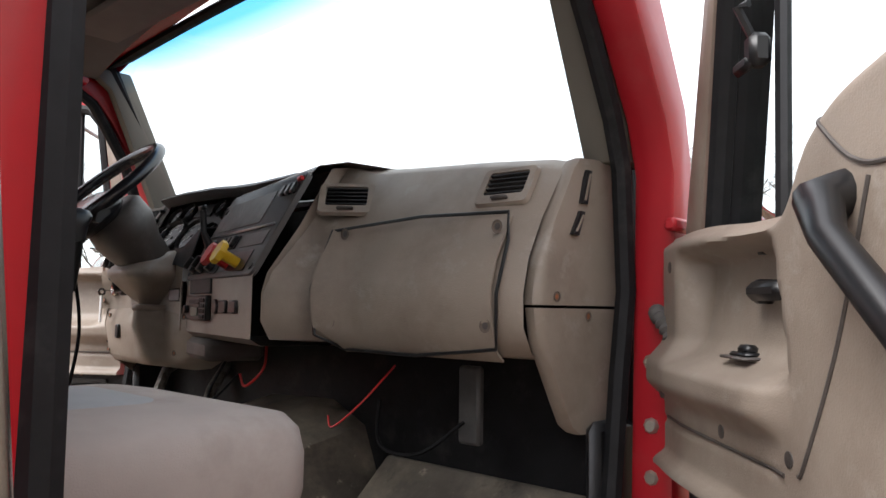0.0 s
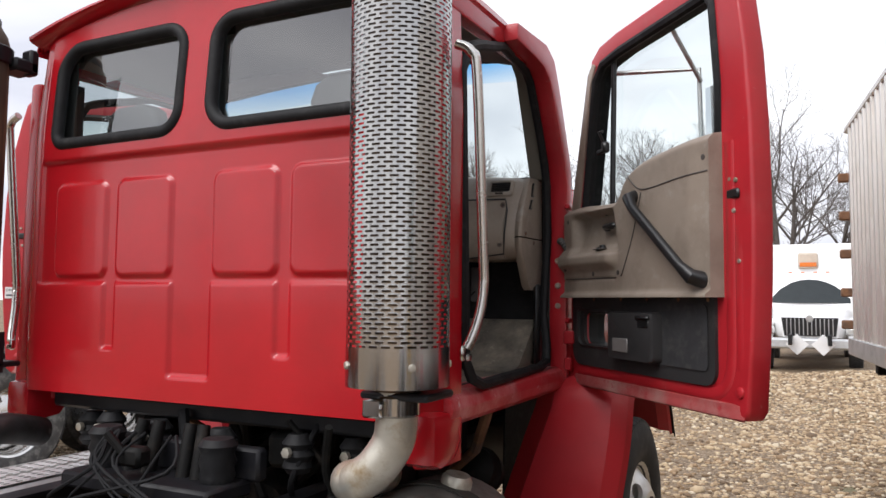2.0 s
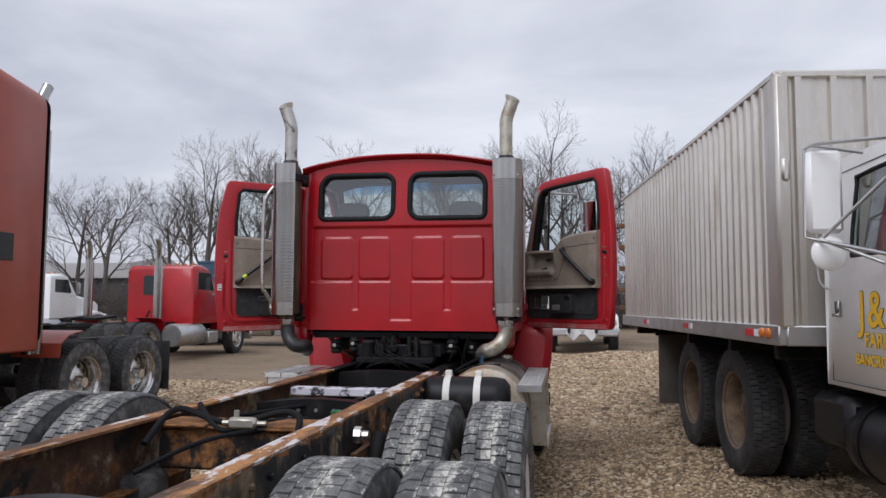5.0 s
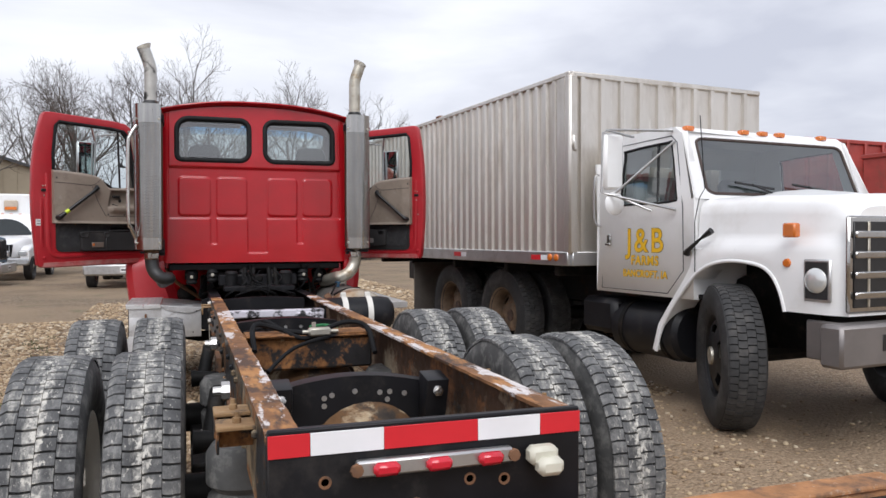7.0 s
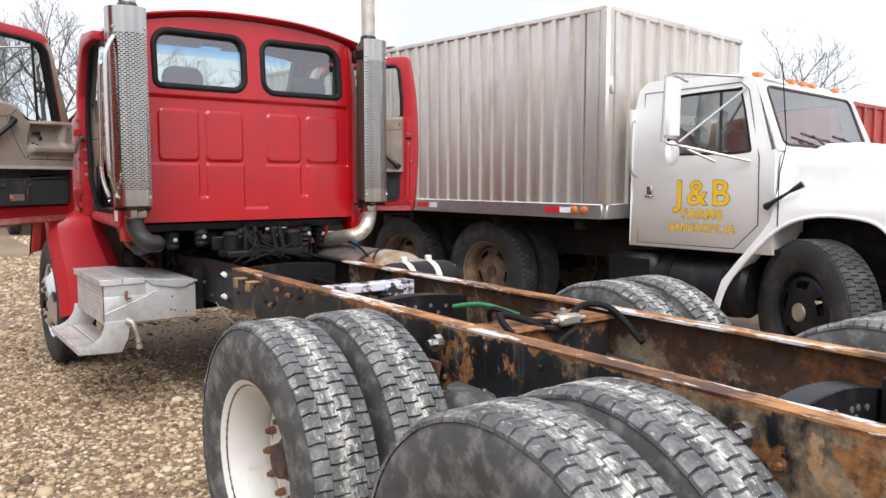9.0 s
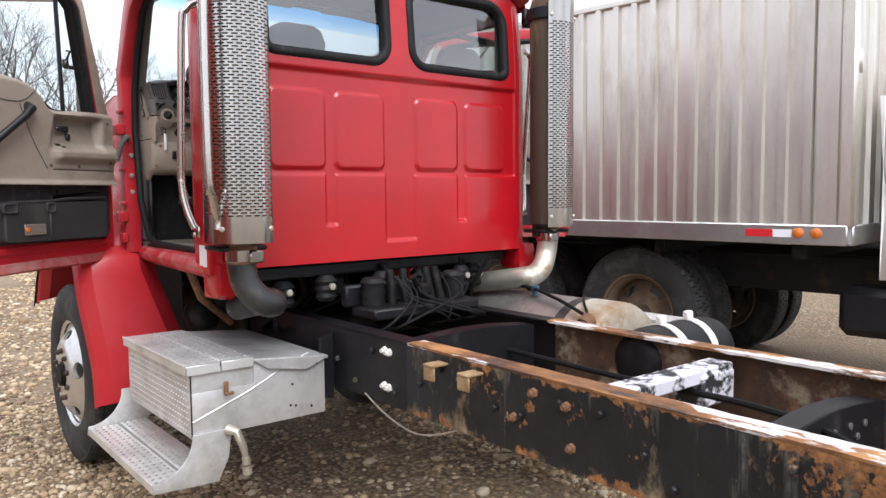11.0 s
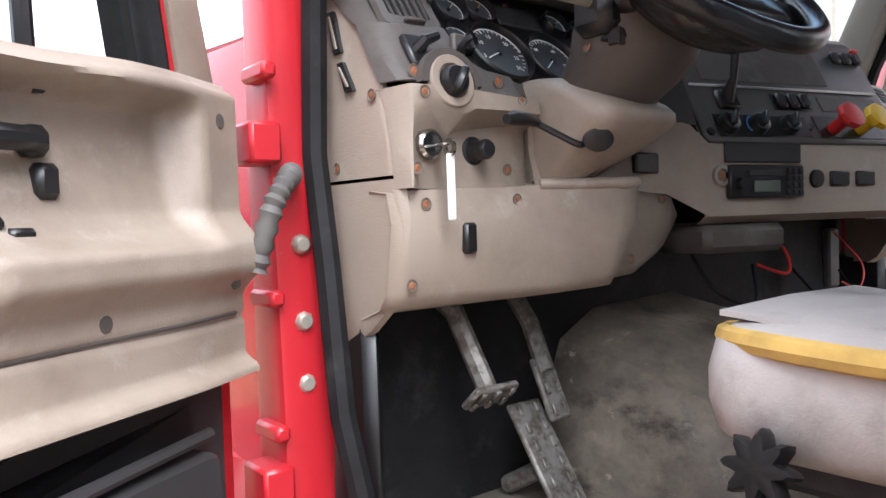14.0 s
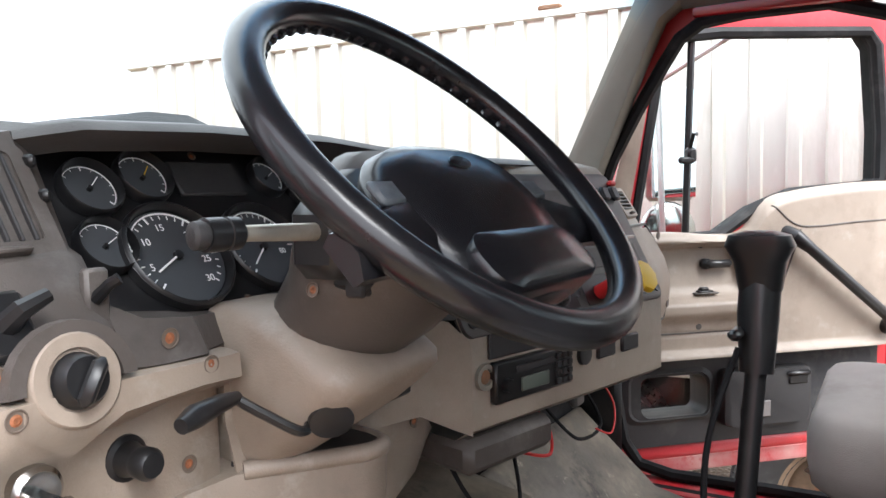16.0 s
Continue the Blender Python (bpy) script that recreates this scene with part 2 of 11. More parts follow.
def glass(name, tint, rough=0.0, gloss=0.045, fade=None):
    """A thin pane: mostly clear, tinted, with a gloss that grows at grazing angles; fade (z0, z1, tint) blends to another tint upwards."""
    m = bpy.data.materials.new(name)
    m.use_nodes = True
    n, l = m.node_tree.nodes, m.node_tree.links
    n.clear()
    out, mix_, tr, gl, lw, pw, sc = (n.new("ShaderNode" + k) for k in ("OutputMaterial", "MixShader", "BsdfTransparent", "BsdfGlossy", "LayerWeight", "Math", "Math"))
    tr.inputs["Color"].default_value = (*tint, 1)
    gl.inputs["Roughness"].default_value = rough
    lw.inputs["Blend"].default_value = 0.5
    pw.operation, pw.inputs[1].default_value = "POWER", 4.0
    sc.operation, sc.inputs[1].default_value, sc.inputs[2].default_value = "MULTIPLY_ADD", 0.6, gloss
    l.new(lw.outputs["Facing"], pw.inputs[0])
    l.new(pw.outputs[0], sc.inputs[0])
    l.new(sc.outputs[0], mix_.inputs["Fac"])
    l.new(tr.outputs[0], mix_.inputs[1])
    l.new(gl.outputs[0], mix_.inputs[2])
    l.new(mix_.outputs[0], out.inputs["Surface"])
    if fade:
        co, sep, ramp = n.new("ShaderNodeTexCoord"), n.new("ShaderNodeSeparateXYZ"), n.new("ShaderNodeMapRange")
        blend = n.new("ShaderNodeMix")
        blend.data_type = "RGBA"
        ramp.inputs["From Min"].default_value, ramp.inputs["From Max"].default_value = fade[0], fade[1]
        blend.inputs["A"].default_value, blend.inputs["B"].default_value = (*tint, 1), (*fade[2], 1)
        l.new(co.outputs["Object"], sep.inputs[0])
        l.new(sep.outputs["Z"], ramp.inputs["Value"])
        l.new(ramp.outputs[0], blend.inputs["Factor"])
        l.new(blend.outputs["Result"], tr.inputs["Color"])
    return m


red_paint = material("red_paint", (0.40, 0.006, 0.012), 0.24, vary=0.14, vary_scale=1.6, coat=0.3, spots=(0.29, 0.010, 0.013), spot_scale=1.1, spot_at=(0.45, 0.75), bump=0.05, bump_scale=9, spec=0.45)
red_worn = material("red_worn_paint", (0.40, 0.014, 0.022), 0.38, vary=0.14, vary_scale=4, coat=0.12, spots=(0.40, 0.05, 0.05), spot_scale=5, spot_at=(0.58, 0.85),
                    second=(0.42, 0.27, 0.25), second_scale=22, second_at=(0.66, 0.74), bump=0.05, bump_scale=60)
fender_red = material("red_fender_plastic", (0.43, 0.018, 0.026), 0.38, vary=0.12, vary_scale=3, coat=0.0, spots=(0.40, 0.04, 0.045), spot_scale=3, spot_at=(0.5, 0.8), second=(0.42, 0.22, 0.2), second_scale=60, second_at=(0.70, 0.74), bump=0.06, bump_scale=20)
red_sill = material("scuffed_red_sill", (0.42, 0.02, 0.028), 0.36, vary=0.15, vary_scale=5, coat=0.1, spots=(0.50, 0.16, 0.16), spot_scale=7, spot_at=(0.48, 0.68), second=(0.58, 0.46, 0.43), second_scale=16, second_at=(0.60, 0.69), bump=0.06, bump_scale=40)
red_dusty = material("dusty_red_paint", (0.33, 0.05, 0.05), 0.7, vary=0.2, vary_scale=5, spots=(0.36, 0.17, 0.155), spot_scale=6, spot_at=(0.42, 0.66), second=(0.30, 0.012, 0.018), second_scale=14, second_at=(0.56, 0.68))
red_far = material("faded_red_paint", (0.36, 0.05, 0.04), 0.5, vary=0.2, vary_scale=3, spots=(0.2, 0.06, 0.04), spot_scale=2)
chrome = material("polished_stainless", (0.42, 0.41, 0.395), 0.15, metal=1.0, vary=0.06, vary_scale=4)
steel_rail = material("brushed_steel_tube", (0.60, 0.58, 0.55), 0.26, metal=1.0, vary=0.05, vary_scale=4)
dull_steel = material("dull_exhaust_steel", (0.52, 0.49, 0.42), 0.42, metal=0.75, vary=0.2, vary_scale=7, spots=(0.30, 0.22, 0.13), spot_scale=9, spot_at=(0.52, 0.72), spot_rough=0.7)
sooty_steel = material("sooty_steel", (0.05, 0.05, 0.05), 0.42, metal=0.5, vary=0.5, vary_scale=8, spots=(0.30, 0.28, 0.25), spot_scale=7, spot_at=(0.53, 0.66), second=(0.16, 0.09, 0.05), second_scale=9, second_at=(0.62, 0.70), bump=0.1, bump_scale=60)
muffler_rust = material("rusty_muffler", (0.07, 0.045, 0.03), 0.7, metal=0.3, vary=0.4, vary_scale=5, spots=(0.24, 0.15, 0.08), spot_scale=7, spot_at=(0.48, 0.66), streak=0.15)
aluminium = material("worn_aluminium", (0.56, 0.56, 0.56), 0.36, metal=0.9, vary=0.10, vary_scale=5, spots=(0.42, 0.41, 0.40), spot_scale=6, spot_at=(0.5, 0.75), spot_rough=0.55, bump=0.05, bump_scale=90)
bright_box = material("dented_bright_aluminium", (0.66, 0.66, 0.66), 0.40, metal=0.6, vary=0.12, vary_scale=6, spots=(0.44, 0.43, 0.42), spot_scale=7, spot_at=(0.46, 0.70), second=(0.82, 0.82, 0.81), second_scale=30, second_at=(0.60, 0.72), spot_rough=0.55, bump=0.10, bump_scale=12)
box_aluminium = material("weathered_box_aluminium", (0.70, 0.665, 0.615), 0.36, metal=0.85, vary=0.12, vary_scale=2.5, spots=(0.50, 0.46, 0.41), spot_scale=5, spot_at=(0.46, 0.74), spot_rough=0.6, second=(0.80, 0.77, 0.72), second_scale=9, second_at=(0.58, 0.76), streak=0.25, bump=0.06, bump_scale=30)
black_frame = material("black_chassis_paint", (0.012, 0.012, 0.013), 0.5, vary=0.3, vary_scale=5, spots=(0.10, 0.055, 0.03), spot_scale=3.2, spot_at=(0.56, 0.72), spot_rough=0.85,
                       bump=0.15, bump_scale=40, spec=0.3, detail=9.0)


def worn_layers(name, base, rough, layers, bump=0.2, bump_scale=60):
    """Paint or rubber worn in layers; each layer: colour ramp (two colours), its grain, mask scale per axis, mask detail, threshold pair,
    extra bands that raise the mask: (axis, from, to, amount), and roughness."""
    m = bpy.data.materials.new(name)
    m.use_nodes = True
    n, l = m.node_tree.nodes, m.node_tree.links
    b = n["Principled BSDF"]
    co, sep = n.new("ShaderNodeTexCoord"), n.new("ShaderNodeSeparateXYZ")
    l.new(co.outputs["Object"], sep.inputs[0])
    absx = n.new("ShaderNodeMath")
    absx.operation = "ABSOLUTE"
    l.new(sep.outputs["X"], absx.inputs[0])
    axis = {"x": absx.outputs[0], "y": sep.outputs["Y"], "z": sep.outputs["Z"]}

    def noise_of(scale, detail):
        mp, t = n.new("ShaderNodeMapping"), n.new("ShaderNodeTexNoise")
        mp.inputs["Scale"].default_value = scale if isinstance(scale, tuple) else (scale,) * 3
        t.inputs["Scale"].default_value, t.inputs["Detail"].default_value, t.inputs["Roughness"].default_value = 1.0, detail, 0.68
        l.new(co.outputs["Object"], mp.inputs["Vector"])
        l.new(mp.outputs[0], t.inputs["Vector"])
        return t.outputs["Fac"]

    def ramp(fac, lo, hi, c0=(0, 0, 0), c1=(1, 1, 1)):
        r = n.new("ShaderNodeValToRGB")
        r.color_ramp.elements[0].position, r.color_ramp.elements[1].position = lo, hi
        r.color_ramp.elements[0].color, r.color_ramp.elements[1].color = (*c0, 1), (*c1, 1)
        l.new(fac, r.inputs["Fac"])
        return r.outputs["Color"]

    def mix(fac, a, c):
        x = n.new("ShaderNodeMix")
        x.data_type = "RGBA"
        l.new(fac, x.inputs["Factor"])
        l.new(a, x.inputs["A"])
        l.new(c, x.inputs["B"])
        return x.outputs["Result"]

    color = ramp(noise_of(8, 6), 0.3, 0.7, tuple(0.6 * c for c in base), tuple(1.4 * c for c in base))
    rough_now = ramp(noise_of(14, 4), 0.3, 0.7, (rough * 0.8,) * 3, (min(1, rough * 1.2),) * 3)
    for (c0, c1), grain, scale, detail, (lo, hi), bands, r_ in layers:
        fac = noise_of(scale, detail)
        for ax, z0, z1, amount in bands:
            f, add = n.new("ShaderNodeMapRange"), n.new("ShaderNodeMath")
            f.inputs["From Min"].default_value, f.inputs["From Max"].default_value, f.inputs["To Max"].default_value = z0, z1, amount
            add.operation = "ADD"
            l.new(axis[ax], f.inputs["Value"])
            l.new(f.outputs[0], add.inputs[0])
            l.new(fac, add.inputs[1])
            fac = add.outputs[0]
        mask = ramp(fac, lo, hi)
        color = mix(mask, color, ramp(noise_of(grain, 8), 0.35, 0.65, c0, c1))
        rough_now = mix(mask, rough_now, ramp(noise_of(grain, 2), 0.0, 1.0, (r_,) * 3, (r_,) * 3))
    l.new(color, b.inputs["Base Color"])
    l.new(rough_now, b.inputs["Roughness"])
    b.inputs["Specular IOR Level"].default_value = 0.35
    bp = n.new("ShaderNodeBump")
    bp.inputs["Strength"].default_value, bp.inputs["Distance"].default_value = bump, 0.003
    l.new(noise_of(bump_scale, 4), bp.inputs["Height"])
    l.new(bp.outputs[0], b.inputs["Normal"])
    return m


ORANGE, BROWN, TAN = (0.36, 0.165, 0.06), (0.10, 0.045, 0.022), (0.40, 0.30, 0.19)
rail_paint = worn_layers("black_rail_paint_rusting", (0.012, 0.013, 0.015), 0.38, [
    (((0.05, 0.05, 0.045), (0.15, 0.14, 0.12)), 40, (3, 16, 1.2), 7, (0.57, 0.72), [("z", 0.98, 1.06, 0.07)], 0.7),
    (((0.13, 0.095, 0.055), (0.33, 0.25, 0.155)), 24, (4, 5, 3), 9, (0.58, 0.70), [("y", -3.5, -4.2, 0.19), ("y", -4.80, -4.95, -0.16), ("z", 0.85, 0.79, 0.12)], 0.85),
    ((BROWN, ORANGE), 30, (4, 6.5, 5.5), 10, (0.595, 0.625), [("z", 1.025, 1.058, 0.17), ("z", 0.835, 0.79, 0.13), ("y", -1.9, -2.3, 0.05), ("y", -0.95, -0.7, -0.03)], 0.9),
    ((ORANGE, TAN), 50, (6, 9, 8), 9, (0.64, 0.67), [("z", 1.03, 1.058, 0.06)], 0.9),
], bump=0.25)
rail_rust = worn_layers("flaking_rusty_flange", (0.21, 0.10, 0.045), 0.75, [
    ((BROWN, (0.055, 0.045, 0.04)), 20, (9, 3, 9), 8, (0.52, 0.58), [], 0.7),
    ((ORANGE, (0.46, 0.24, 0.10)), 30, (10, 2.6, 8), 9, (0.50, 0.58), [], 0.9),
    (((0.50, 0.45, 0.43), (0.72, 0.68, 0.67)), 16, (8, 2.2, 8), 9, (0.535, 0.56), [], 0.6),
], bump=0.5, bump_scale=50)
rail_inner = worn_layers("dirty_rusty_rail_inside", (0.075, 0.042, 0.026), 0.85, [
    (((0.20, 0.15, 0.10), (0.34, 0.28, 0.20)), 18, (3, 3.5, 4), 9, (0.53, 0.62), [("z", 0.95, 0.85, 0.05)], 0.9),
    ((BROWN, (0.27, 0.12, 0.05)), 24, (3, 4, 5), 9, (0.55, 0.62), [], 0.9),
    (((0.010, 0.010, 0.011), (0.03, 0.03, 0.03)), 20, (3, 4.5, 6), 9, (0.58, 0.63), [], 0.45),
], bump=0.4)
rust_mix = worn_layers("black_steel_scaling_with_rust", (0.018, 0.017, 0.018), 0.5, [
    ((BROWN, ORANGE), 22, (5, 5, 5), 9, (0.50, 0.56), [("z", 0.96, 1.03, 0.08)], 0.9),
    ((ORANGE, TAN), 30, (9, 9, 9), 9, (0.60, 0.66), [], 0.9),
], bump=0.45)
rust_brown = material("brown_rusted_steel", (0.17, 0.085, 0.045), 0.85, vary=0.35, vary_scale=7, spots=(0.30, 0.14, 0.06), spot_scale=5, spot_at=(0.5, 0.7), second=(0.05, 0.045, 0.045), second_scale=3, second_at=(0.55, 0.7), bump=0.25, bump_scale=70)
rust_scale = material("scaling_orange_rust", (0.36, 0.17, 0.07), 0.85, vary=0.35, vary_scale=12, spots=(0.09, 0.06, 0.045), spot_scale=9, spot_at=(0.5, 0.68), second=(0.50, 0.40, 0.32), second_scale=22, second_at=(0.6, 0.72), bump=0.5, bump_scale=60)
black_plain = material("black_painted_steel", (0.010, 0.010, 0.012), 0.42, vary=0.3, vary_scale=5, spots=(0.045, 0.04, 0.036), spot_scale=6, spot_at=(0.55, 0.8), spot_rough=0.7, spec=0.25)
grease = material("greasy_dark_metal", (0.007, 0.0068, 0.0065), 0.6, metal=0.1, vary=0.4, vary_scale=12, spots=(0.034, 0.027, 0.022), spot_scale=9, spot_at=(0.54, 0.70), bump=0.35, bump_scale=60, spec=0.2)
trim_olive = material("olive_tan_trim", (0.145, 0.133, 0.11), 0.6, vary=0.1, vary_scale=4, spots=(0.14, 0.125, 0.10), spot_scale=5, spot_at=(0.5, 0.8), bump=0.2, bump_scale=400)
rubber = material("tyre_rubber", (0.022, 0.022, 0.023), 0.75, vary=0.25, vary_scale=6, spots=(0.11, 0.105, 0.10), spot_scale=5, spot_at=(0.5, 0.85), bump=0.1, bump_scale=120)
dusty_tread = worn_layers("muddy_tyre_tread", (0.085, 0.086, 0.088), 0.8, [
    (((0.13, 0.13, 0.13), (0.24, 0.24, 0.235)), 60, (14, 9, 9), 8, (0.44, 0.60), [], 0.9),
    (((0.14, 0.14, 0.135), (0.38, 0.37, 0.345)), 70, (26, 7, 7), 9, (0.54, 0.62), [("x", 0.05, 0.0, 0.15)], 0.95),
    (((0.42, 0.405, 0.365), (0.58, 0.56, 0.51)), 40, (60, 40, 40), 7, (0.60, 0.66), [("x", 0.045, 0.0, 0.13)], 0.95),
], bump=0.35, bump_scale=90)
seal = material("black_rubber_seal", (0.010, 0.010, 0.011), 0.6, spec=0.22, vary=0.3, vary_scale=20, spots=(0.04, 0.039, 0.038), spot_scale=12, spot_at=(0.55, 0.8))
hose = material("black_hose", (0.007, 0.007, 0.008), 0.7, spec=0.2, vary=0.3, vary_scale=20)
white_paint = material("white_truck_paint", (0.86, 0.86, 0.855), 0.3, vary=0.03, vary_scale=3, coat=0.3, spots=(0.68, 0.66, 0.62), spot_scale=2, spot_at=(0.55, 0.85))
white_wheel = material("white_wheel_paint", (0.70, 0.68, 0.63), 0.5, vary=0.06, vary_scale=5, spots=(0.45, 0.38, 0.3), spot_scale=5, spot_at=(0.58, 0.8))
polished_wheel = material("polished_aluminium_wheel", (0.66, 0.65, 0.63), 0.22, metal=1.0, vary=0.08, vary_scale=6, spots=(0.42, 0.40, 0.36), spot_scale=8, spot_at=(0.55, 0.8), spot_rough=0.5)
blue_paint = material("faded_blue_paint", (0.03, 0.085, 0.145), 0.45, vary=0.15, vary_scale=2, spots=(0.09, 0.11, 0.13), spot_scale=3, spot_at=(0.52, 0.75))
orange_red = material("orange_red_paint", (0.36, 0.06, 0.03), 0.4, vary=0.1, vary_scale=2, coat=0.2)
tan_plastic = material("tan_plastic", (0.285, 0.234, 0.19), 0.48, vary=0.10, vary_scale=4, spots=(0.18, 0.141, 0.112), spot_scale=5, spot_at=(0.47, 0.76), second=(0.36, 0.32, 0.275), second_scale=13, second_at=(0.58, 0.78), bump=0.3, bump_scale=380)
taupe_plastic = material("taupe_plastic", (0.080, 0.069, 0.063), 0.46, spec=0.35, vary=0.16, vary_scale=5, spots=(0.155, 0.14, 0.13), spot_scale=8, spot_at=(0.54, 0.74), second=(0.040, 0.034, 0.030), second_scale=5, second_at=(0.50, 0.70), bump=0.22, bump_scale=450)
grey_plastic = material("charcoal_plastic", (0.031, 0.030, 0.031), 0.55, spec=0.3, vary=0.15, vary_scale=5, spots=(0.07, 0.065, 0.06), spot_scale=6, spot_at=(0.55, 0.8), bump=0.2, bump_scale=400)
slate_plastic = material("slate_plastic", (0.072, 0.067, 0.065), 0.5, vary=0.15, vary_scale=5, spots=(0.11, 0.10, 0.095), spot_scale=7, spot_at=(0.52, 0.78), bump=0.2, bump_scale=400)
black_plastic = material("black_plastic", (0.0085, 0.0085, 0.0095), 0.36, vary=0.25, vary_scale=9, spots=(0.03, 0.028, 0.027), spot_scale=18, spot_at=(0.58, 0.8))
wheel_leather = material("worn_black_rim", (0.0095, 0.0098, 0.012), 0.25, vary=0.2, vary_scale=12, spots=(0.022, 0.02, 0.019), spot_scale=7, spot_at=(0.5, 0.8), bump=0.05, bump_scale=200)
fabric = material("light_grey_fabric", (0.38, 0.335, 0.31), 0.95, vary=0.08, vary_scale=8, spots=(0.24, 0.20, 0.175), spot_scale=5, spot_at=(0.5, 0.8), bump=0.3, bump_scale=500)
grey_fabric = material("blue_grey_fabric", (0.34, 0.35, 0.36), 0.95, vary=0.08, vary_scale=8, bump=0.3, bump_scale=500)
foam = material("yellow_foam", (0.55, 0.36, 0.10), 0.9, vary=0.2, vary_scale=20)
floor_mat = worn_layers("dirty_rubber_floor", (0.12, 0.105, 0.088), 0.45, [
    (((0.18, 0.152, 0.118), (0.30, 0.258, 0.20)), 14, (4, 3, 4), 9, (0.42, 0.60), [], 0.6),
    (((0.02, 0.018, 0.016), (0.05, 0.044, 0.038)), 20, (7, 4, 7), 9, (0.56, 0.66), [], 0.35),
    (((0.30, 0.26, 0.21), (0.42, 0.38, 0.31)), 40, (30, 26, 30), 7, (0.62, 0.70), [], 0.9),
], bump=0.25, bump_scale=110)
headliner = material("dark_headliner", (0.10, 0.095, 0.09), 0.9, vary=0.15, vary_scale=5)
pane = glass("window_glass", (0.78, 0.84, 0.83))
dark_pane = glass("tinted_glass", (0.62, 0.70, 0.69), gloss=0.22)
blue_band = glass("blue_sun_band", (0.70, 0.82, 0.86), fade=(2.605, 2.70, (0.10, 0.42, 0.78)))
mirror = material("mirror_glass", (0.85, 0.87, 0.88), 0.02, metal=1.0, vary=0.0)
red_tape = material("red_reflective_tape", (0.62, 0.02, 0.03), 0.35, vary=0.06)
white_tape = material("white_reflective_tape", (0.82, 0.82, 0.84), 0.35, vary=0.04)
red_lens = material("red_lens", (0.55, 0.012, 0.03), 0.15, vary=0.1, coat=0.5)
amber_lens = material("amber_lens", (0.62, 0.16, 0.02), 0.2, vary=0.1, coat=0.5)
clear_lens = material("headlamp_glass", (0.72, 0.73, 0.72), 0.15, metal=0.5, vary=0.1, coat=0.5)
yellow_paint = material("yellow_lettering", (0.85, 0.50, 0.02), 0.4, vary=0.05)
neon_tape = material("neon_yellow_tape", (0.62, 0.78, 0.04), 0.5, vary=0.05)
white_label = material("white_label", (0.78, 0.78, 0.78), 0.5, vary=0.03)
ink = material("dark_print", (0.05, 0.05, 0.06), 0.6, vary=0.0)
white_print = material("white_print", (0.75, 0.75, 0.75), 0.6, vary=0.0)
yellow_plastic = material("yellow_plastic", (0.72, 0.45, 0.02), 0.4, vary=0.05)
red_plastic = material("red_plastic", (0.50, 0.02, 0.02), 0.4, vary=0.05)
bark = material("grey_bark", (0.11, 0.095, 0.085), 0.9, vary=0.25, vary_scale=3)
tan_wall = material("tan_metal_wall", (0.40, 0.34, 0.25), 0.6, vary=0.06, vary_scale=1)
dark_roof = material("dark_metal_roof", (0.08, 0.085, 0.095), 0.5, vary=0.1, vary_scale=1)
pressed = material("checker_plate", (0.74, 0.74, 0.73), 0.40, metal=0.6, vary=0.08, vary_scale=6, spots=(0.42, 0.41, 0.4), spot_scale=5, spot_at=(0.5, 0.8), spot_rough=0.5)

# ---------------- ground ----------------
def ground_z(x, y):
    return 0.05 + 0.12 * ease(1.3, 2.9, x)


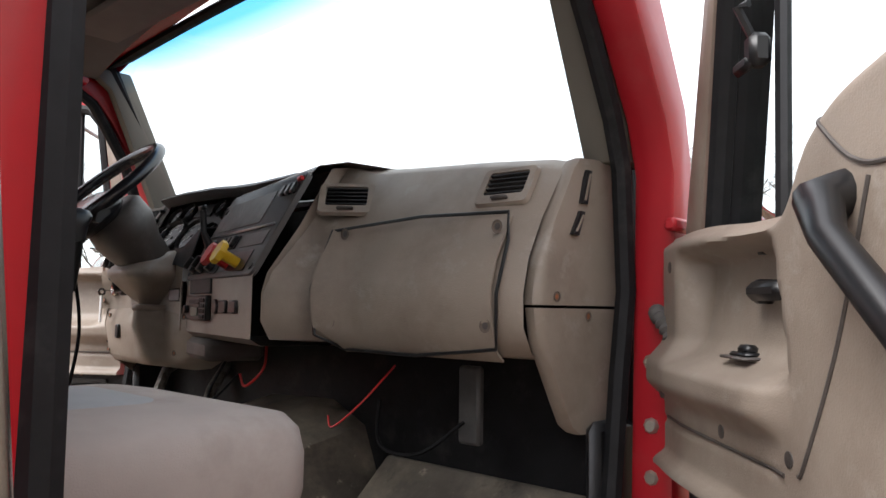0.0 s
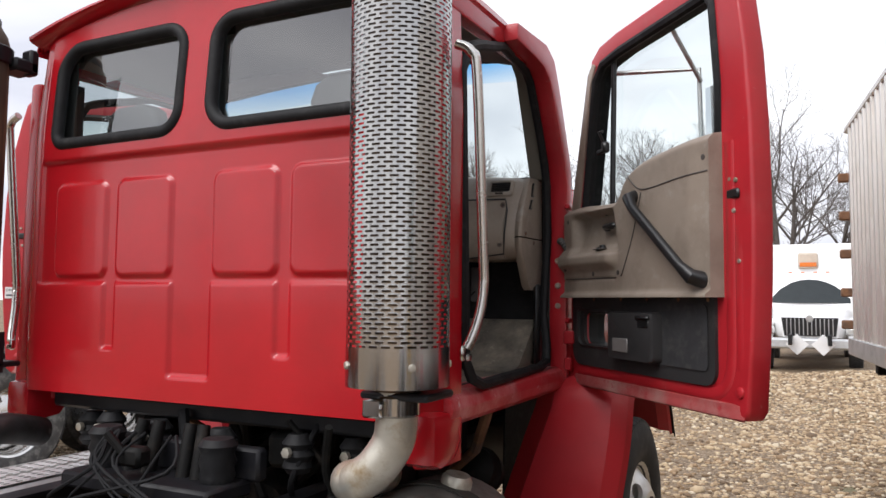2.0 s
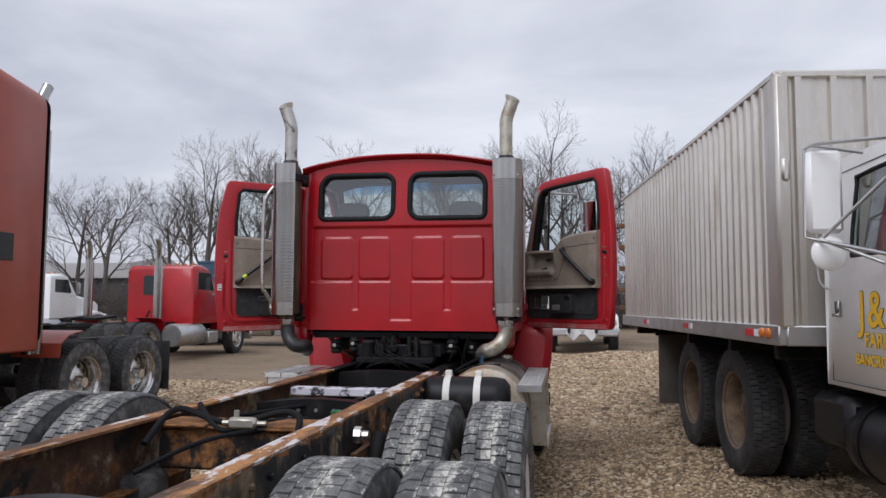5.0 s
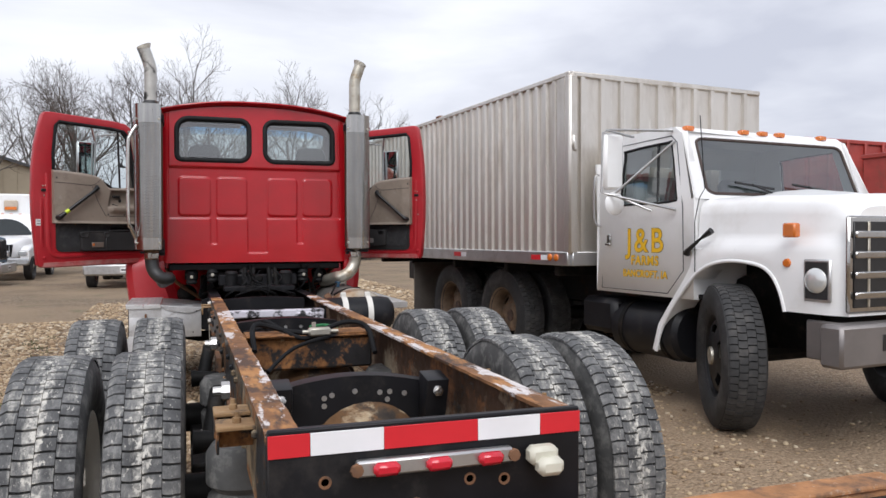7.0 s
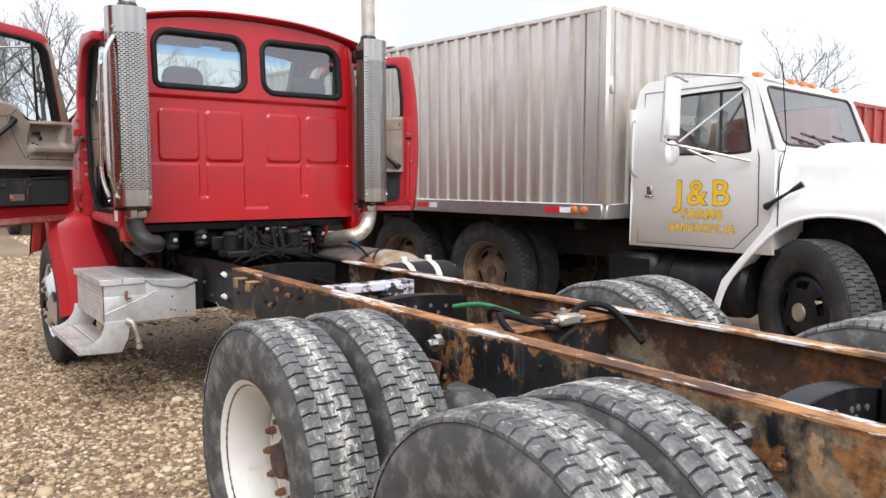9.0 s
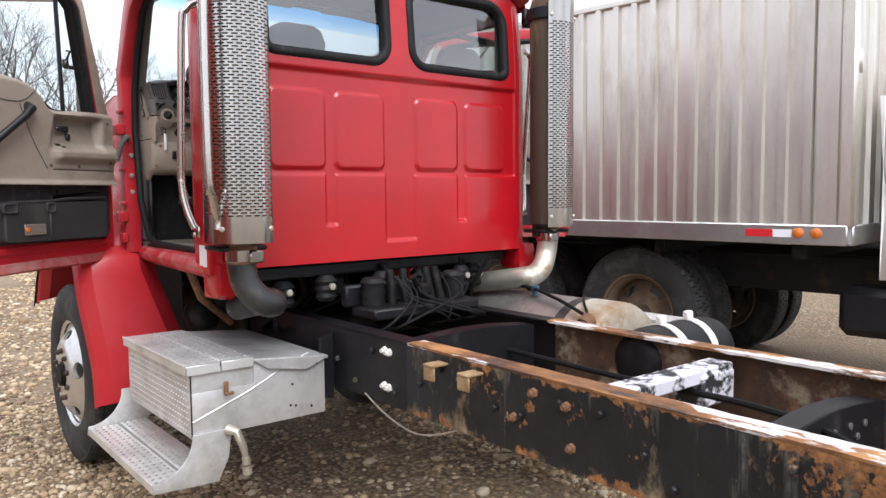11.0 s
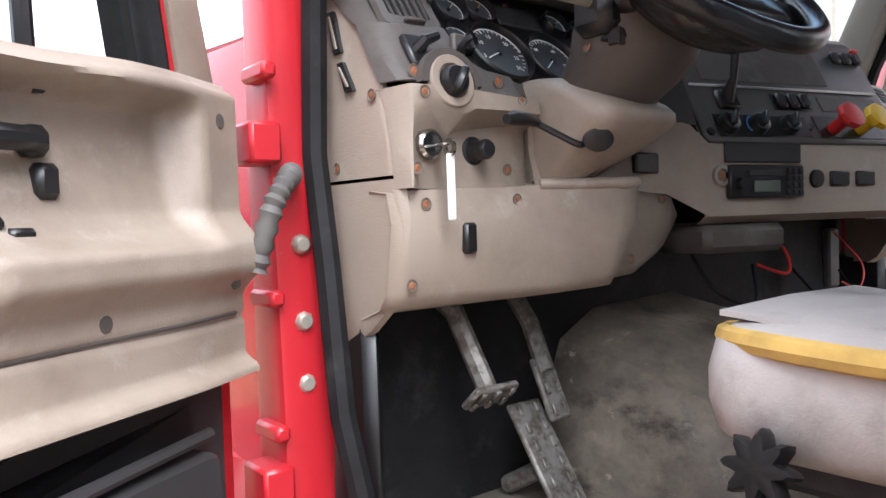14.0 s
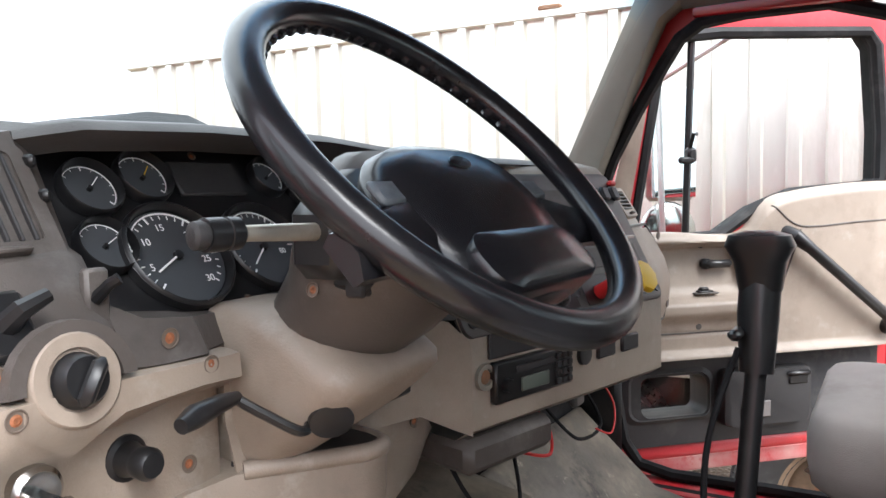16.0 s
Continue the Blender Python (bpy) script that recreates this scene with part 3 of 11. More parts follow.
def gravel_material():
    m = bpy.data.materials.new("tan_gravel")
    m.use_nodes = True
    n, l = m.node_tree.nodes, m.node_tree.links
    b = n["Principled BSDF"]
    b.inputs["Roughness"].default_value = 0.9
    co = n.new("ShaderNodeTexCoord")
    cells = n.new("ShaderNodeTexVoronoi")
    cells.inputs["Scale"].default_value, cells.inputs["Randomness"].default_value = 34, 1.0
    l.new(co.outputs["Object"], cells.inputs["Vector"])
    stone = n.new("ShaderNodeValToRGB")
    for pos, col in ((0.0, (0.10, 0.064, 0.038)), (0.3, (0.22, 0.148, 0.088)), (0.6, (0.34, 0.25, 0.16)), (1.0, (0.42, 0.345, 0.255))):
        e = stone.color_ramp.elements.new(pos) if pos not in (0.0, 1.0) else stone.color_ramp.elements[-int(pos)]
        e.color = (*col, 1)
    sep = n.new("ShaderNodeSeparateColor")
    l.new(cells.outputs["Color"], sep.inputs[0])
    l.new(sep.outputs[0], stone.inputs["Fac"])
    gap = n.new("ShaderNodeMapRange")
    gap.inputs["From Min"].default_value, gap.inputs["From Max"].default_value = 0.35, 0.75
    l.new(cells.outputs["Distance"], gap.inputs["Value"])
    mix1 = n.new("ShaderNodeMix")
    mix1.data_type = "RGBA"
    mix1.inputs["B"].default_value = (0.07, 0.048, 0.03, 1)
    l.new(gap.outputs[0], mix1.inputs["Factor"])
    l.new(stone.outputs[0], mix1.inputs["A"])
    patch = n.new("ShaderNodeTexNoise")
    patch.inputs["Scale"].default_value, patch.inputs["Detail"].default_value = 0.35, 8
    l.new(co.outputs["Object"], patch.inputs["Vector"])
    pr = n.new("ShaderNodeValToRGB")
    pr.color_ramp.elements[0].position, pr.color_ramp.elements[1].position = 0.38, 0.62
    l.new(patch.outputs["Fac"], pr.inputs["Fac"])
    mix2 = n.new("ShaderNodeMix")
    mix2.data_type = "RGBA"
    mix2.inputs["B"].default_value = (0.27, 0.195, 0.122, 1)
    l.new(pr.outputs[0], mix2.inputs["Factor"])
    l.new(mix1.outputs["Result"], mix2.inputs["A"])
    moss = n.new("ShaderNodeTexNoise")
    moss.inputs["Scale"].default_value, moss.inputs["Detail"].default_value = 1.3, 9
    l.new(co.outputs["Object"], moss.inputs["Vector"])
    mr = n.new("ShaderNodeValToRGB")
    mr.color_ramp.elements[0].position, mr.color_ramp.elements[1].position = 0.61, 0.71
    l.new(moss.outputs["Fac"], mr.inputs["Fac"])
    mix3 = n.new("ShaderNodeMix")
    mix3.data_type = "RGBA"
    mix3.inputs["B"].default_value = (0.135, 0.13, 0.065, 1)
    l.new(mr.outputs[0], mix3.inputs["Factor"])
    l.new(mix2.outputs["Result"], mix3.inputs["A"])
    # packed brown dirt where trucks drive, beside the farm truck
    place = n.new("ShaderNodeSeparateXYZ")
    l.new(co.outputs["Object"], place.inputs[0])
    fade = []
    for key, lo, hi in (("X", 0.1, 2.9), ("Y", 0.2, -4.2)):
        f = n.new("ShaderNodeMapRange")
        f.interpolation_type = "SMOOTHSTEP"
        f.inputs["From Min"].default_value, f.inputs["From Max"].default_value = lo, hi
        l.new(place.outputs[key], f.inputs["Value"])
        fade.append(f.outputs[0])
    both, rough_edge = n.new("ShaderNodeMath"), n.new("ShaderNodeMath")
    both.operation, rough_edge.operation = "MULTIPLY", "MULTIPLY"
    l.new(fade[0], both.inputs[0])
    l.new(fade[1], both.inputs[1])
    grit = n.new("ShaderNodeTexNoise")
    grit.inputs["Scale"].default_value, grit.inputs["Detail"].default_value = 9, 10
    l.new(co.outputs["Object"], grit.inputs["Vector"])
    gr = n.new("ShaderNodeValToRGB")
    gr.color_ramp.elements[0].position, gr.color_ramp.elements[1].position = 0.30, 0.44
    l.new(grit.outputs["Fac"], gr.inputs["Fac"])
    l.new(both.outputs[0], rough_edge.inputs[0])
    l.new(gr.outputs[0], rough_edge.inputs[1])
    soil = n.new("ShaderNodeTexNoise")
    soil.inputs["Scale"].default_value, soil.inputs["Detail"].default_value = 60, 6
    l.new(co.outputs["Object"], soil.inputs["Vector"])
    sr = n.new("ShaderNodeValToRGB")
    sr.color_ramp.elements[0].position, sr.color_ramp.elements[1].position = 0.35, 0.68
    sr.color_ramp.elements[0].color, sr.color_ramp.elements[1].color = (0.21, 0.143, 0.086, 1), (0.43, 0.32, 0.212, 1)
    l.new(soil.outputs["Fac"], sr.inputs["Fac"])
    mix4 = n.new("ShaderNodeMix")
    mix4.data_type = "RGBA"
    l.new(rough_edge.outputs[0], mix4.inputs["Factor"])
    l.new(mix3.outputs["Result"], mix4.inputs["A"])
    l.new(sr.outputs[0], mix4.inputs["B"])
    l.new(mix4.outputs["Result"], b.inputs["Base Color"])
    bp = n.new("ShaderNodeBump")
    bp.inputs["Strength"].default_value, bp.inputs["Distance"].default_value, bp.invert = 0.9, 0.02, True
    l.new(cells.outputs["Distance"], bp.inputs["Height"])
    l.new(bp.outputs[0], b.inputs["Normal"])
    return m


def pebble_material():
    m = bpy.data.materials.new("pebbles")
    m.use_nodes = True
    n, l = m.node_tree.nodes, m.node_tree.links
    b = n["Principled BSDF"]
    b.inputs["Roughness"].default_value = 0.8
    geo = n.new("ShaderNodeNewGeometry")
    r = n.new("ShaderNodeValToRGB")
    for pos, col in ((0.0, (0.12, 0.08, 0.05)), (0.25, (0.28, 0.19, 0.11)), (0.5, (0.42, 0.305, 0.185)), (0.8, (0.51, 0.395, 0.255)), (1.0, (0.62, 0.53, 0.40))):
        e = r.color_ramp.elements.new(pos) if pos not in (0.0, 1.0) else r.color_ramp.elements[-int(pos)]
        e.color = (*col, 1)
    l.new(geo.outputs["Random Per Island"], r.inputs["Fac"])
    l.new(r.outputs[0], b.inputs["Base Color"])
    return m


xs = sorted({-400, -200, -120, -80, -50, -30, -20, -14, -10, -7, -5, *[i * 0.4 for i in range(-10, 13)], 6, 8, 11, 15, 22, 30, 50, 80, 120, 200, 400})
g = G()
rows_ = [[(x, y, ground_z(x, y) - 0.012) for x in xs] for y in xs]
g.loft(rows_, wrap=False)
single("ground", g, gravel_material(), "tan and brown gravel of a truck yard with weeds", "gravel ground", kind="structure")


def pebbles(spots):
    """Loose stones over patches (x0, x1, y0, y1, how many, size)."""
    rng = np.random.default_rng(7)
    t = (1 + 5 ** 0.5) / 2
    base = np.array([(-1, t, 0), (1, t, 0), (-1, -t, 0), (1, -t, 0), (0, -1, t), (0, 1, t), (0, -1, -t), (0, 1, -t), (t, 0, -1), (t, 0, 1), (-t, 0, -1), (-t, 0, 1)]) / 1.9
    tri = np.array([(0, 11, 5), (0, 5, 1), (0, 1, 7), (0, 7, 10), (0, 10, 11), (1, 5, 9), (5, 11, 4), (11, 10, 2), (10, 7, 6), (7, 1, 8),
                    (3, 9, 4), (3, 4, 2), (3, 2, 6), (3, 6, 8), (3, 8, 9), (4, 9, 5), (2, 4, 11), (6, 2, 10), (8, 6, 7), (9, 8, 1)])
    vs, fs, count = [], [], 0
    for x0, x1, y0, y1, many, size in spots:
        px, py = rng.uniform(x0, x1, many), rng.uniform(y0, y1, many)
        s = size * np.exp(rng.normal(0, 0.35, many))
        sc = np.stack([s * rng.uniform(0.8, 1.4, many), s * rng.uniform(0.7, 1.1, many), s * rng.uniform(0.4, 0.75, many)], 1)
        a = rng.uniform(0, 6.28, many)
        v = base[None] * sc[:, None] * (1 + rng.uniform(-0.2, 0.2, (many, 12, 1)))
        x = v[..., 0] * np.cos(a)[:, None] - v[..., 1] * np.sin(a)[:, None] + px[:, None]
        y = v[..., 0] * np.sin(a)[:, None] + v[..., 1] * np.cos(a)[:, None] + py[:, None]
        gz = np.array([ground_z(p, q) for p, q in zip(px, py)]) - 0.012
        z = v[..., 2] + gz[:, None] + sc[:, 2:3] * 0.25
        vs.append(np.stack([x, y, z], -1).reshape(-1, 3))
        fs.append((tri[None] + (count + np.arange(many) * 12)[:, None, None]).reshape(-1, 3))
        count += many * 12
    me = bpy.data.meshes.new("pebbles")
    me.from_pydata(np.concatenate(vs).tolist(), [], np.concatenate(fs).tolist())
    me.materials.append(pebble_material())
    me.polygons.foreach_set("use_smooth", [True] * len(me.polygons))
    tagged(new("gravel_stones", me), "loose tan, grey and brown gravel stones", "gravel", kind="stuff")


pebbles([(-4.2, -0.4, -4.5, 3.5, 38000, 0.0135), (-7, -2.6, 0.5, 8, 15000, 0.021), (0.9, 3.6, -1.5, 4.0, 15000, 0.0135), (0.9, 3.2, -5.0, -1.5, 800, 0.013), (1.0, 7.0, 3.5, 12, 18000, 0.020), (-2.6, 1.0, 3.0, 12, 6000, 0.022), (0.5, 5.0, 12, 18, 5000, 0.028), (-1.0, 1.0, -6.5, 3, 3000, 0.015), (1.0, 6.5, -6.5, -2, 900, 0.013)])


def weeds():
    """Low tufts of dull green weeds that grow through the gravel."""
    rng = random.Random(23)
    g = G()
    for k in range(150):
        cx, cy = rng.uniform(-5.5, -1.7), rng.uniform(-0.5, 7.0)
        if math.sin(cx * 2.1 + 1.0) + math.sin(cy * 1.7) < 0.5:
            continue
        for b in range(rng.randint(7, 16)):
            x, y, a = cx + rng.gauss(0, 0.05), cy + rng.gauss(0, 0.05), rng.uniform(0, 6.28)
            tall, lean, half = rng.uniform(0.015, 0.05), rng.uniform(0.01, 0.04), rng.uniform(0.003, 0.006)
            dx, dy = math.cos(a), math.sin(a)
            z = ground_z(x, y) - 0.01
            g.add([(x - dy * half, y + dx * half, z), (x + dy * half, y - dx * half, z), (x + dx * lean * 0.5 + dy * half, y + dy * lean * 0.5 - dx * half, z + tall * 0.7),
                   (x + dx * lean * 0.5 - dy * half, y + dy * lean * 0.5 + dx * half, z + tall * 0.7), (x + dx * lean, y + dy * lean, z + tall)], [(0, 1, 2, 3), (3, 2, 4)])
    single("weeds", g, material("dull_green_weed", (0.095, 0.105, 0.045), 0.8, vary=0.4, vary_scale=9, spots=(0.20, 0.17, 0.09), spot_scale=12), "low dull green weeds growing in the gravel", "weeds", kind="stuff", thick=0.0)


weeds()

# ---------------- wheels ----------------
AXLE_X = Matrix.Rotation(radians(90), 4, "Y")      # turns z to x


def tyre_meshes(name, R, W, pitch, tread_mat, side_mat, lugs=True):
    """A tyre about the x axis: carcass and tread, as two meshes."""
    h = W / 2
    body = G().lathe([(R * 0.555, -h * 0.72), (R * 0.60, -h * 0.86), (R * 0.70, -h * 0.97), (R * 0.80, -h), (R * 0.90, -h * 0.96), (R * 0.955, -h * 0.86), (R * 0.968, -h * 0.7),
                      (R * 0.968, h * 0.7), (R * 0.955, h * 0.86), (R * 0.90, h * 0.96), (R * 0.80, h), (R * 0.70, h * 0.97), (R * 0.60, h * 0.86), (R * 0.555, h * 0.72)], 56, AXLE_X, closed=True)
    tread = G()
    step = 2 * math.pi / pitch
    cols = ((-0.90, -0.475), (-0.458, -0.008), (0.008, 0.458), (0.475, 0.90)) if lugs else ((-0.86, -0.56), (-0.50, -0.2), (-0.15, 0.15), (0.2, 0.50), (0.56, 0.86))
    rng = random.Random(pitch)
    for k in range(pitch):
        for c, (a, b) in enumerate(cols):
            off = (0.0, 0.42, 0.08, 0.5)[c] * step if lugs else 0.0
            fill = 0.91 if lugs else 0.96
            t0 = k * step + off
            t1 = t0 + step * fill
            zig = 0.07 * step * (1 if c % 2 else -1) if lugs else 0
            wear = rng.uniform(0.0, 0.0025) if lugs else 0
            p = []
            for rr, sh in ((R * 0.955, 0.0), (R - wear, 0.04)):
                for ang, side_, xx, zz in ((t0, 1, a, 0), (t0, 1, a * 0.6 + b * 0.4, zig), (t0, 1, b, zig * 0.4), (t1, -1, b, zig * 0.4), (t1, -1, a * 0.6 + b * 0.4, zig), (t1, -1, a, 0)):
                    q = ang + zz + side_ * sh * step
                    drop = 0.012 if abs(xx) > 0.8 and rr > R * 0.97 else 0
                    p.append((xx * h, (rr - drop) * math.cos(q), (rr - drop) * math.sin(q)))
            tread.add(p, [(6, 7, 10, 11), (7, 8, 9, 10)] + [(i, (i + 1) % 6, 6 + (i + 1) % 6, 6 + i) for i in range(6)])
    return mesh_of(name, body, side_mat), mesh_of("tread", tread, tread_mat, sharp=30)


def rim_mesh(R, W, out, dish, mat, holes=10, hub=0.1):
    """A disc wheel about x; out is the side (+1 or -1) that faces outwards, dish how far the disc lies behind the lip (negative: it bulges)."""
    h = W / 2
    lip = h * 0.80
    prof = [(R * 0.60, -h * 0.86), (R * 0.575, -h * 0.88), (R * 0.55, -h * 0.75), (R * 0.51, -h * 0.5), (R * 0.51, h * 0.4), (R * 0.55, lip * 0.85), (R * 0.575, lip), (R * 0.60, lip + 0.008), (R * 0.60, lip - 0.01)]
    g = G().lathe(prof, 48, AXLE_X @ Matrix.Scale(out, 4, (0, 0, 1)))
    g.f = g.f[:-2]
    zc = lip - dish
    n, ri, ro, rh = holes, R * 0.24, R * 0.50, R * 0.05
    disc = []
    seg = n * 6
    for r_, z_ in ((R * 0.525, zc - 0.04), (ro, zc - 0.012), (R * 0.47, zc), (R * 0.43, zc + 0.004), (R * 0.33, zc + 0.02), (ri, zc + 0.03), (R * 0.10, zc + 0.03)):
        disc.append([(r_ * math.cos(2 * math.pi * k / seg), r_ * math.sin(2 * math.pi * k / seg), z_) for k in range(seg)])
    mm = AXLE_X @ Matrix.Scale(out, 4, (0, 0, 1))
    verts = [p for ring in disc for p in ring]
    faces = []
    for i in range(len(disc) - 1):
        for k in range(seg):
            if i == 3 and k % 6 in (1, 2, 3):
                continue
            faces.append((i * seg + k, i * seg + (k + 1) % seg, (i + 1) * seg + (k + 1) % seg, (i + 1) * seg + k))
    g.add(verts, faces, mm)
    return mesh_of("rim", g, mat, thick=0.004)


def bulged_rim_mesh(R, W, out, mat, holes=5):
    """A steer wheel: its conical disc stands out beyond the lip, with oval hand holes and a flat flange for the nuts."""
    h = W / 2
    lip = h * 0.80
    mm = AXLE_X @ Matrix.Scale(out, 4, (0, 0, 1))
    g = G().lathe([(R * 0.60, -h * 0.86), (R * 0.575, -h * 0.88), (R * 0.55, -h * 0.75), (R * 0.51, -h * 0.5), (R * 0.51, h * 0.3), (R * 0.545, lip * 0.8), (R * 0.575, lip), (R * 0.60, lip + 0.008), (R * 0.60, lip - 0.01)], 40, mm)
    g.f = g.f[:-2]
    ra, za, rb, zb = 0.272, lip - 0.012, 0.198, lip + 0.046
    seg, half = 40, math.pi / holes

    def on(a, s):
        r, z = ra + (rb - ra) * s, za + (zb - za) * s + 0.008 * math.sin(math.pi * s)
        return (r * math.cos(a), r * math.sin(a), z)
    for k in range(holes):
        c = 2 * half * k
        rim_line = [(-1 + 0.25 * i, 0.0) for i in range(8)] + [(1, 0.25 * i) for i in range(4)] + [(1 - 0.25 * i, 1.0) for i in range(8)] + [(-1, 1 - 0.25 * i) for i in range(4)]
        oval = []
        for u, s in rim_line:
            a = math.atan2((s - 0.5) * 2, u * 1.15)
            oval.append((0.33 * math.cos(a), 0.5 + 0.36 * math.sin(a)))
        n = len(rim_line)
        g.add([on(c + half * u, s) for u, s in rim_line + oval] + [tuple(0.99 * q for q in on(c + half * u, s)[:2]) + (on(c + half * u, s)[2] - 0.02,) for u, s in oval],
              [(i, (i + 1) % n, n + (i + 1) % n, n + i) for i in range(n)] + [(n + i, n + (i + 1) % n, 2 * n + (i + 1) % n, 2 * n + i) for i in range(n)], mm)
    rings = [[(r * math.cos(2 * math.pi * k / seg), r * math.sin(2 * math.pi * k / seg), z) for k in range(seg)] for r, z in ((0.292, lip - 0.05), (0.282, lip - 0.02), (ra, za))]
    g.loft(rings, mm, caps=False)
    rings = [[(r * math.cos(2 * math.pi * k / seg), r * math.sin(2 * math.pi * k / seg), z) for k in range(seg)] for r, z in ((rb, zb), (0.188, zb + 0.007), (0.178, zb + 0.009), (0.085, zb + 0.009), (0.08, zb - 0.01))]
    g.loft(rings, mm, caps=False)
    return mesh_of("rim", g, mat)


def hub_mesh(R, out, z0, z1, mat, nuts=10, nut_mat=None):
    mm = AXLE_X @ Matrix.Scale(out, 4, (0, 0, 1))
    g = G().lathe([(R * 0.155, z0), (R * 0.155, z0 + (z1 - z0) * 0.55), (R * 0.13, z0 + (z1 - z0) * 0.7), (R * 0.12, z1), (0.0, z1)], 20, mm)
    return mesh_of("hub", g, mat, sharp=35)


def nut_mesh(R, out, z0, mat, n=10, long=0.035, rr=0.27):
    """One wheel nut and the places of all of them."""
    mm = AXLE_X @ Matrix.Scale(out, 4, (0, 0, 1))
    g = G().lathe([(0.017, 0), (0.017, long * 0.6), (0.012, long * 0.62), (0.011, long), (0, long)], 6, mm)
    spots = [mm @ Vector((R * rr * math.cos(2 * math.pi * k / n), R * rr * math.sin(2 * math.pi * k / n), z0)) for k in range(n)]
    return mesh_of("wheel_nut", g, mat, sharp=25), spots


def share(name, me, parent, m=None, label=""):
    ob = new(name, me)
    ob.parent = parent
    if m:
        ob.matrix_basis = m
    return tagged(ob, label)


muddy_side = material("muddy_tyre_rubber", (0.075, 0.075, 0.074), 0.85, vary=0.3, vary_scale=7, spots=(0.20, 0.195, 0.185), spot_scale=14, spot_at=(0.48, 0.68), bump=0.15, bump_scale=90)
DRIVE = tyre_meshes("tyre", 0.53, 0.26, 68, dusty_tread, muddy_side)
FARM = tyre_meshes("tyre", 0.53, 0.26, 62, rubber, rubber)
STEER = tyre_meshes("tyre", 0.53, 0.29, 60, rubber, rubber, lugs=False)
clean_tread = material("dark_tyre_tread", (0.035, 0.035, 0.036), 0.8, vary=0.3, vary_scale=9, spots=(0.09, 0.085, 0.08), spot_scale=8, spot_at=(0.5, 0.75), bump=0.15, bump_scale=90)
DARK_TREAD = FARM[1].copy()
DARK_TREAD.materials[0] = clean_tread
RIM_DISH = {s: rim_mesh(0.53, 0.26, s, 0.17, white_wheel) for s in (-1, 1)}
RIM_INNER = {s: rim_mesh(0.53, 0.26, s, -0.03, white_wheel) for s in (-1, 1)}
worn_polish = material("worn_polished_wheel", (0.76, 0.75, 0.73), 0.36, metal=0.8, vary=0.06, vary_scale=6, spots=(0.55, 0.52, 0.47), spot_scale=8, spot_at=(0.52, 0.8), spot_rough=0.5)
RIM_STEER = {s: bulged_rim_mesh(0.53, 0.29, s, worn_polish) for s in (-1, 1)}
RIM_ALU = {s: rim_mesh(0.53, 0.26, s, 0.15, polished_wheel) for s in (-1, 1)}
dark_rust_rim = material("dark_rusty_rim", (0.15, 0.105, 0.07), 0.8, vary=0.35, vary_scale=8, spots=(0.30, 0.20, 0.12), spot_scale=6, spot_at=(0.5, 0.72))
RIM_RUST = {s: rim_mesh(0.53, 0.26, s, 0.13, dark_rust_rim, holes=5) for s in (-1, 1)}
RIM_BLACK = {s: rim_mesh(0.53, 0.285, s, 0.02, black_plain, holes=5) for s in (-1, 1)}
dark_rust = material("dark_rusty_nut", (0.075, 0.05, 0.04), 0.8, vary=0.35, vary_scale=30, spots=(0.16, 0.085, 0.05), spot_scale=40, spot_at=(0.5, 0.7))
HUB_DUAL = {s: hub_mesh(0.53, s, -0.07, 0.015, dark_rust) for s in (-1, 1)}
HUB_POLISH = {s: hub_mesh(0.53, s, -0.07, 0.10, polished_wheel) for s in (-1, 1)}
HUB_STEER = {s: hub_mesh(0.53, s, 0.12, 0.195, grease) for s in (-1, 1)}
HUB_WHITE = {s: hub_mesh(0.53, s, 0.06, 0.14, dull_steel) for s in (-1, 1)}
NUT_DUAL = {s: nut_mesh(0.53, s, -0.03, rust_brown) for s in (-1, 1)}
NUT_STEER = {s: nut_mesh(0.53, s, 0.169, dark_rust, long=0.024) for s in (-1, 1)}


def wheel(parent, x, y, z, side, tyre, tread, rim, hub=None, nuts=None, label="", steer=0):
    """One wheel as a part with its pieces below it."""
    w = share("wheel", tyre, parent, Matrix.Translation((x, y, z)) @ Matrix.Rotation(radians(steer), 4, "Z") @ Matrix.Rotation(random.uniform(0, 6.28), 4, "X"), label)
    share("tread", tread, w)
    share("rim", rim[side], w)
    if hub:
        share("hub", hub[side], w)
    if nuts:
        for spot in nuts[side][1]:
            share("wheel_nut", nuts[side][0], w, Matrix.Translation(spot))
    return w


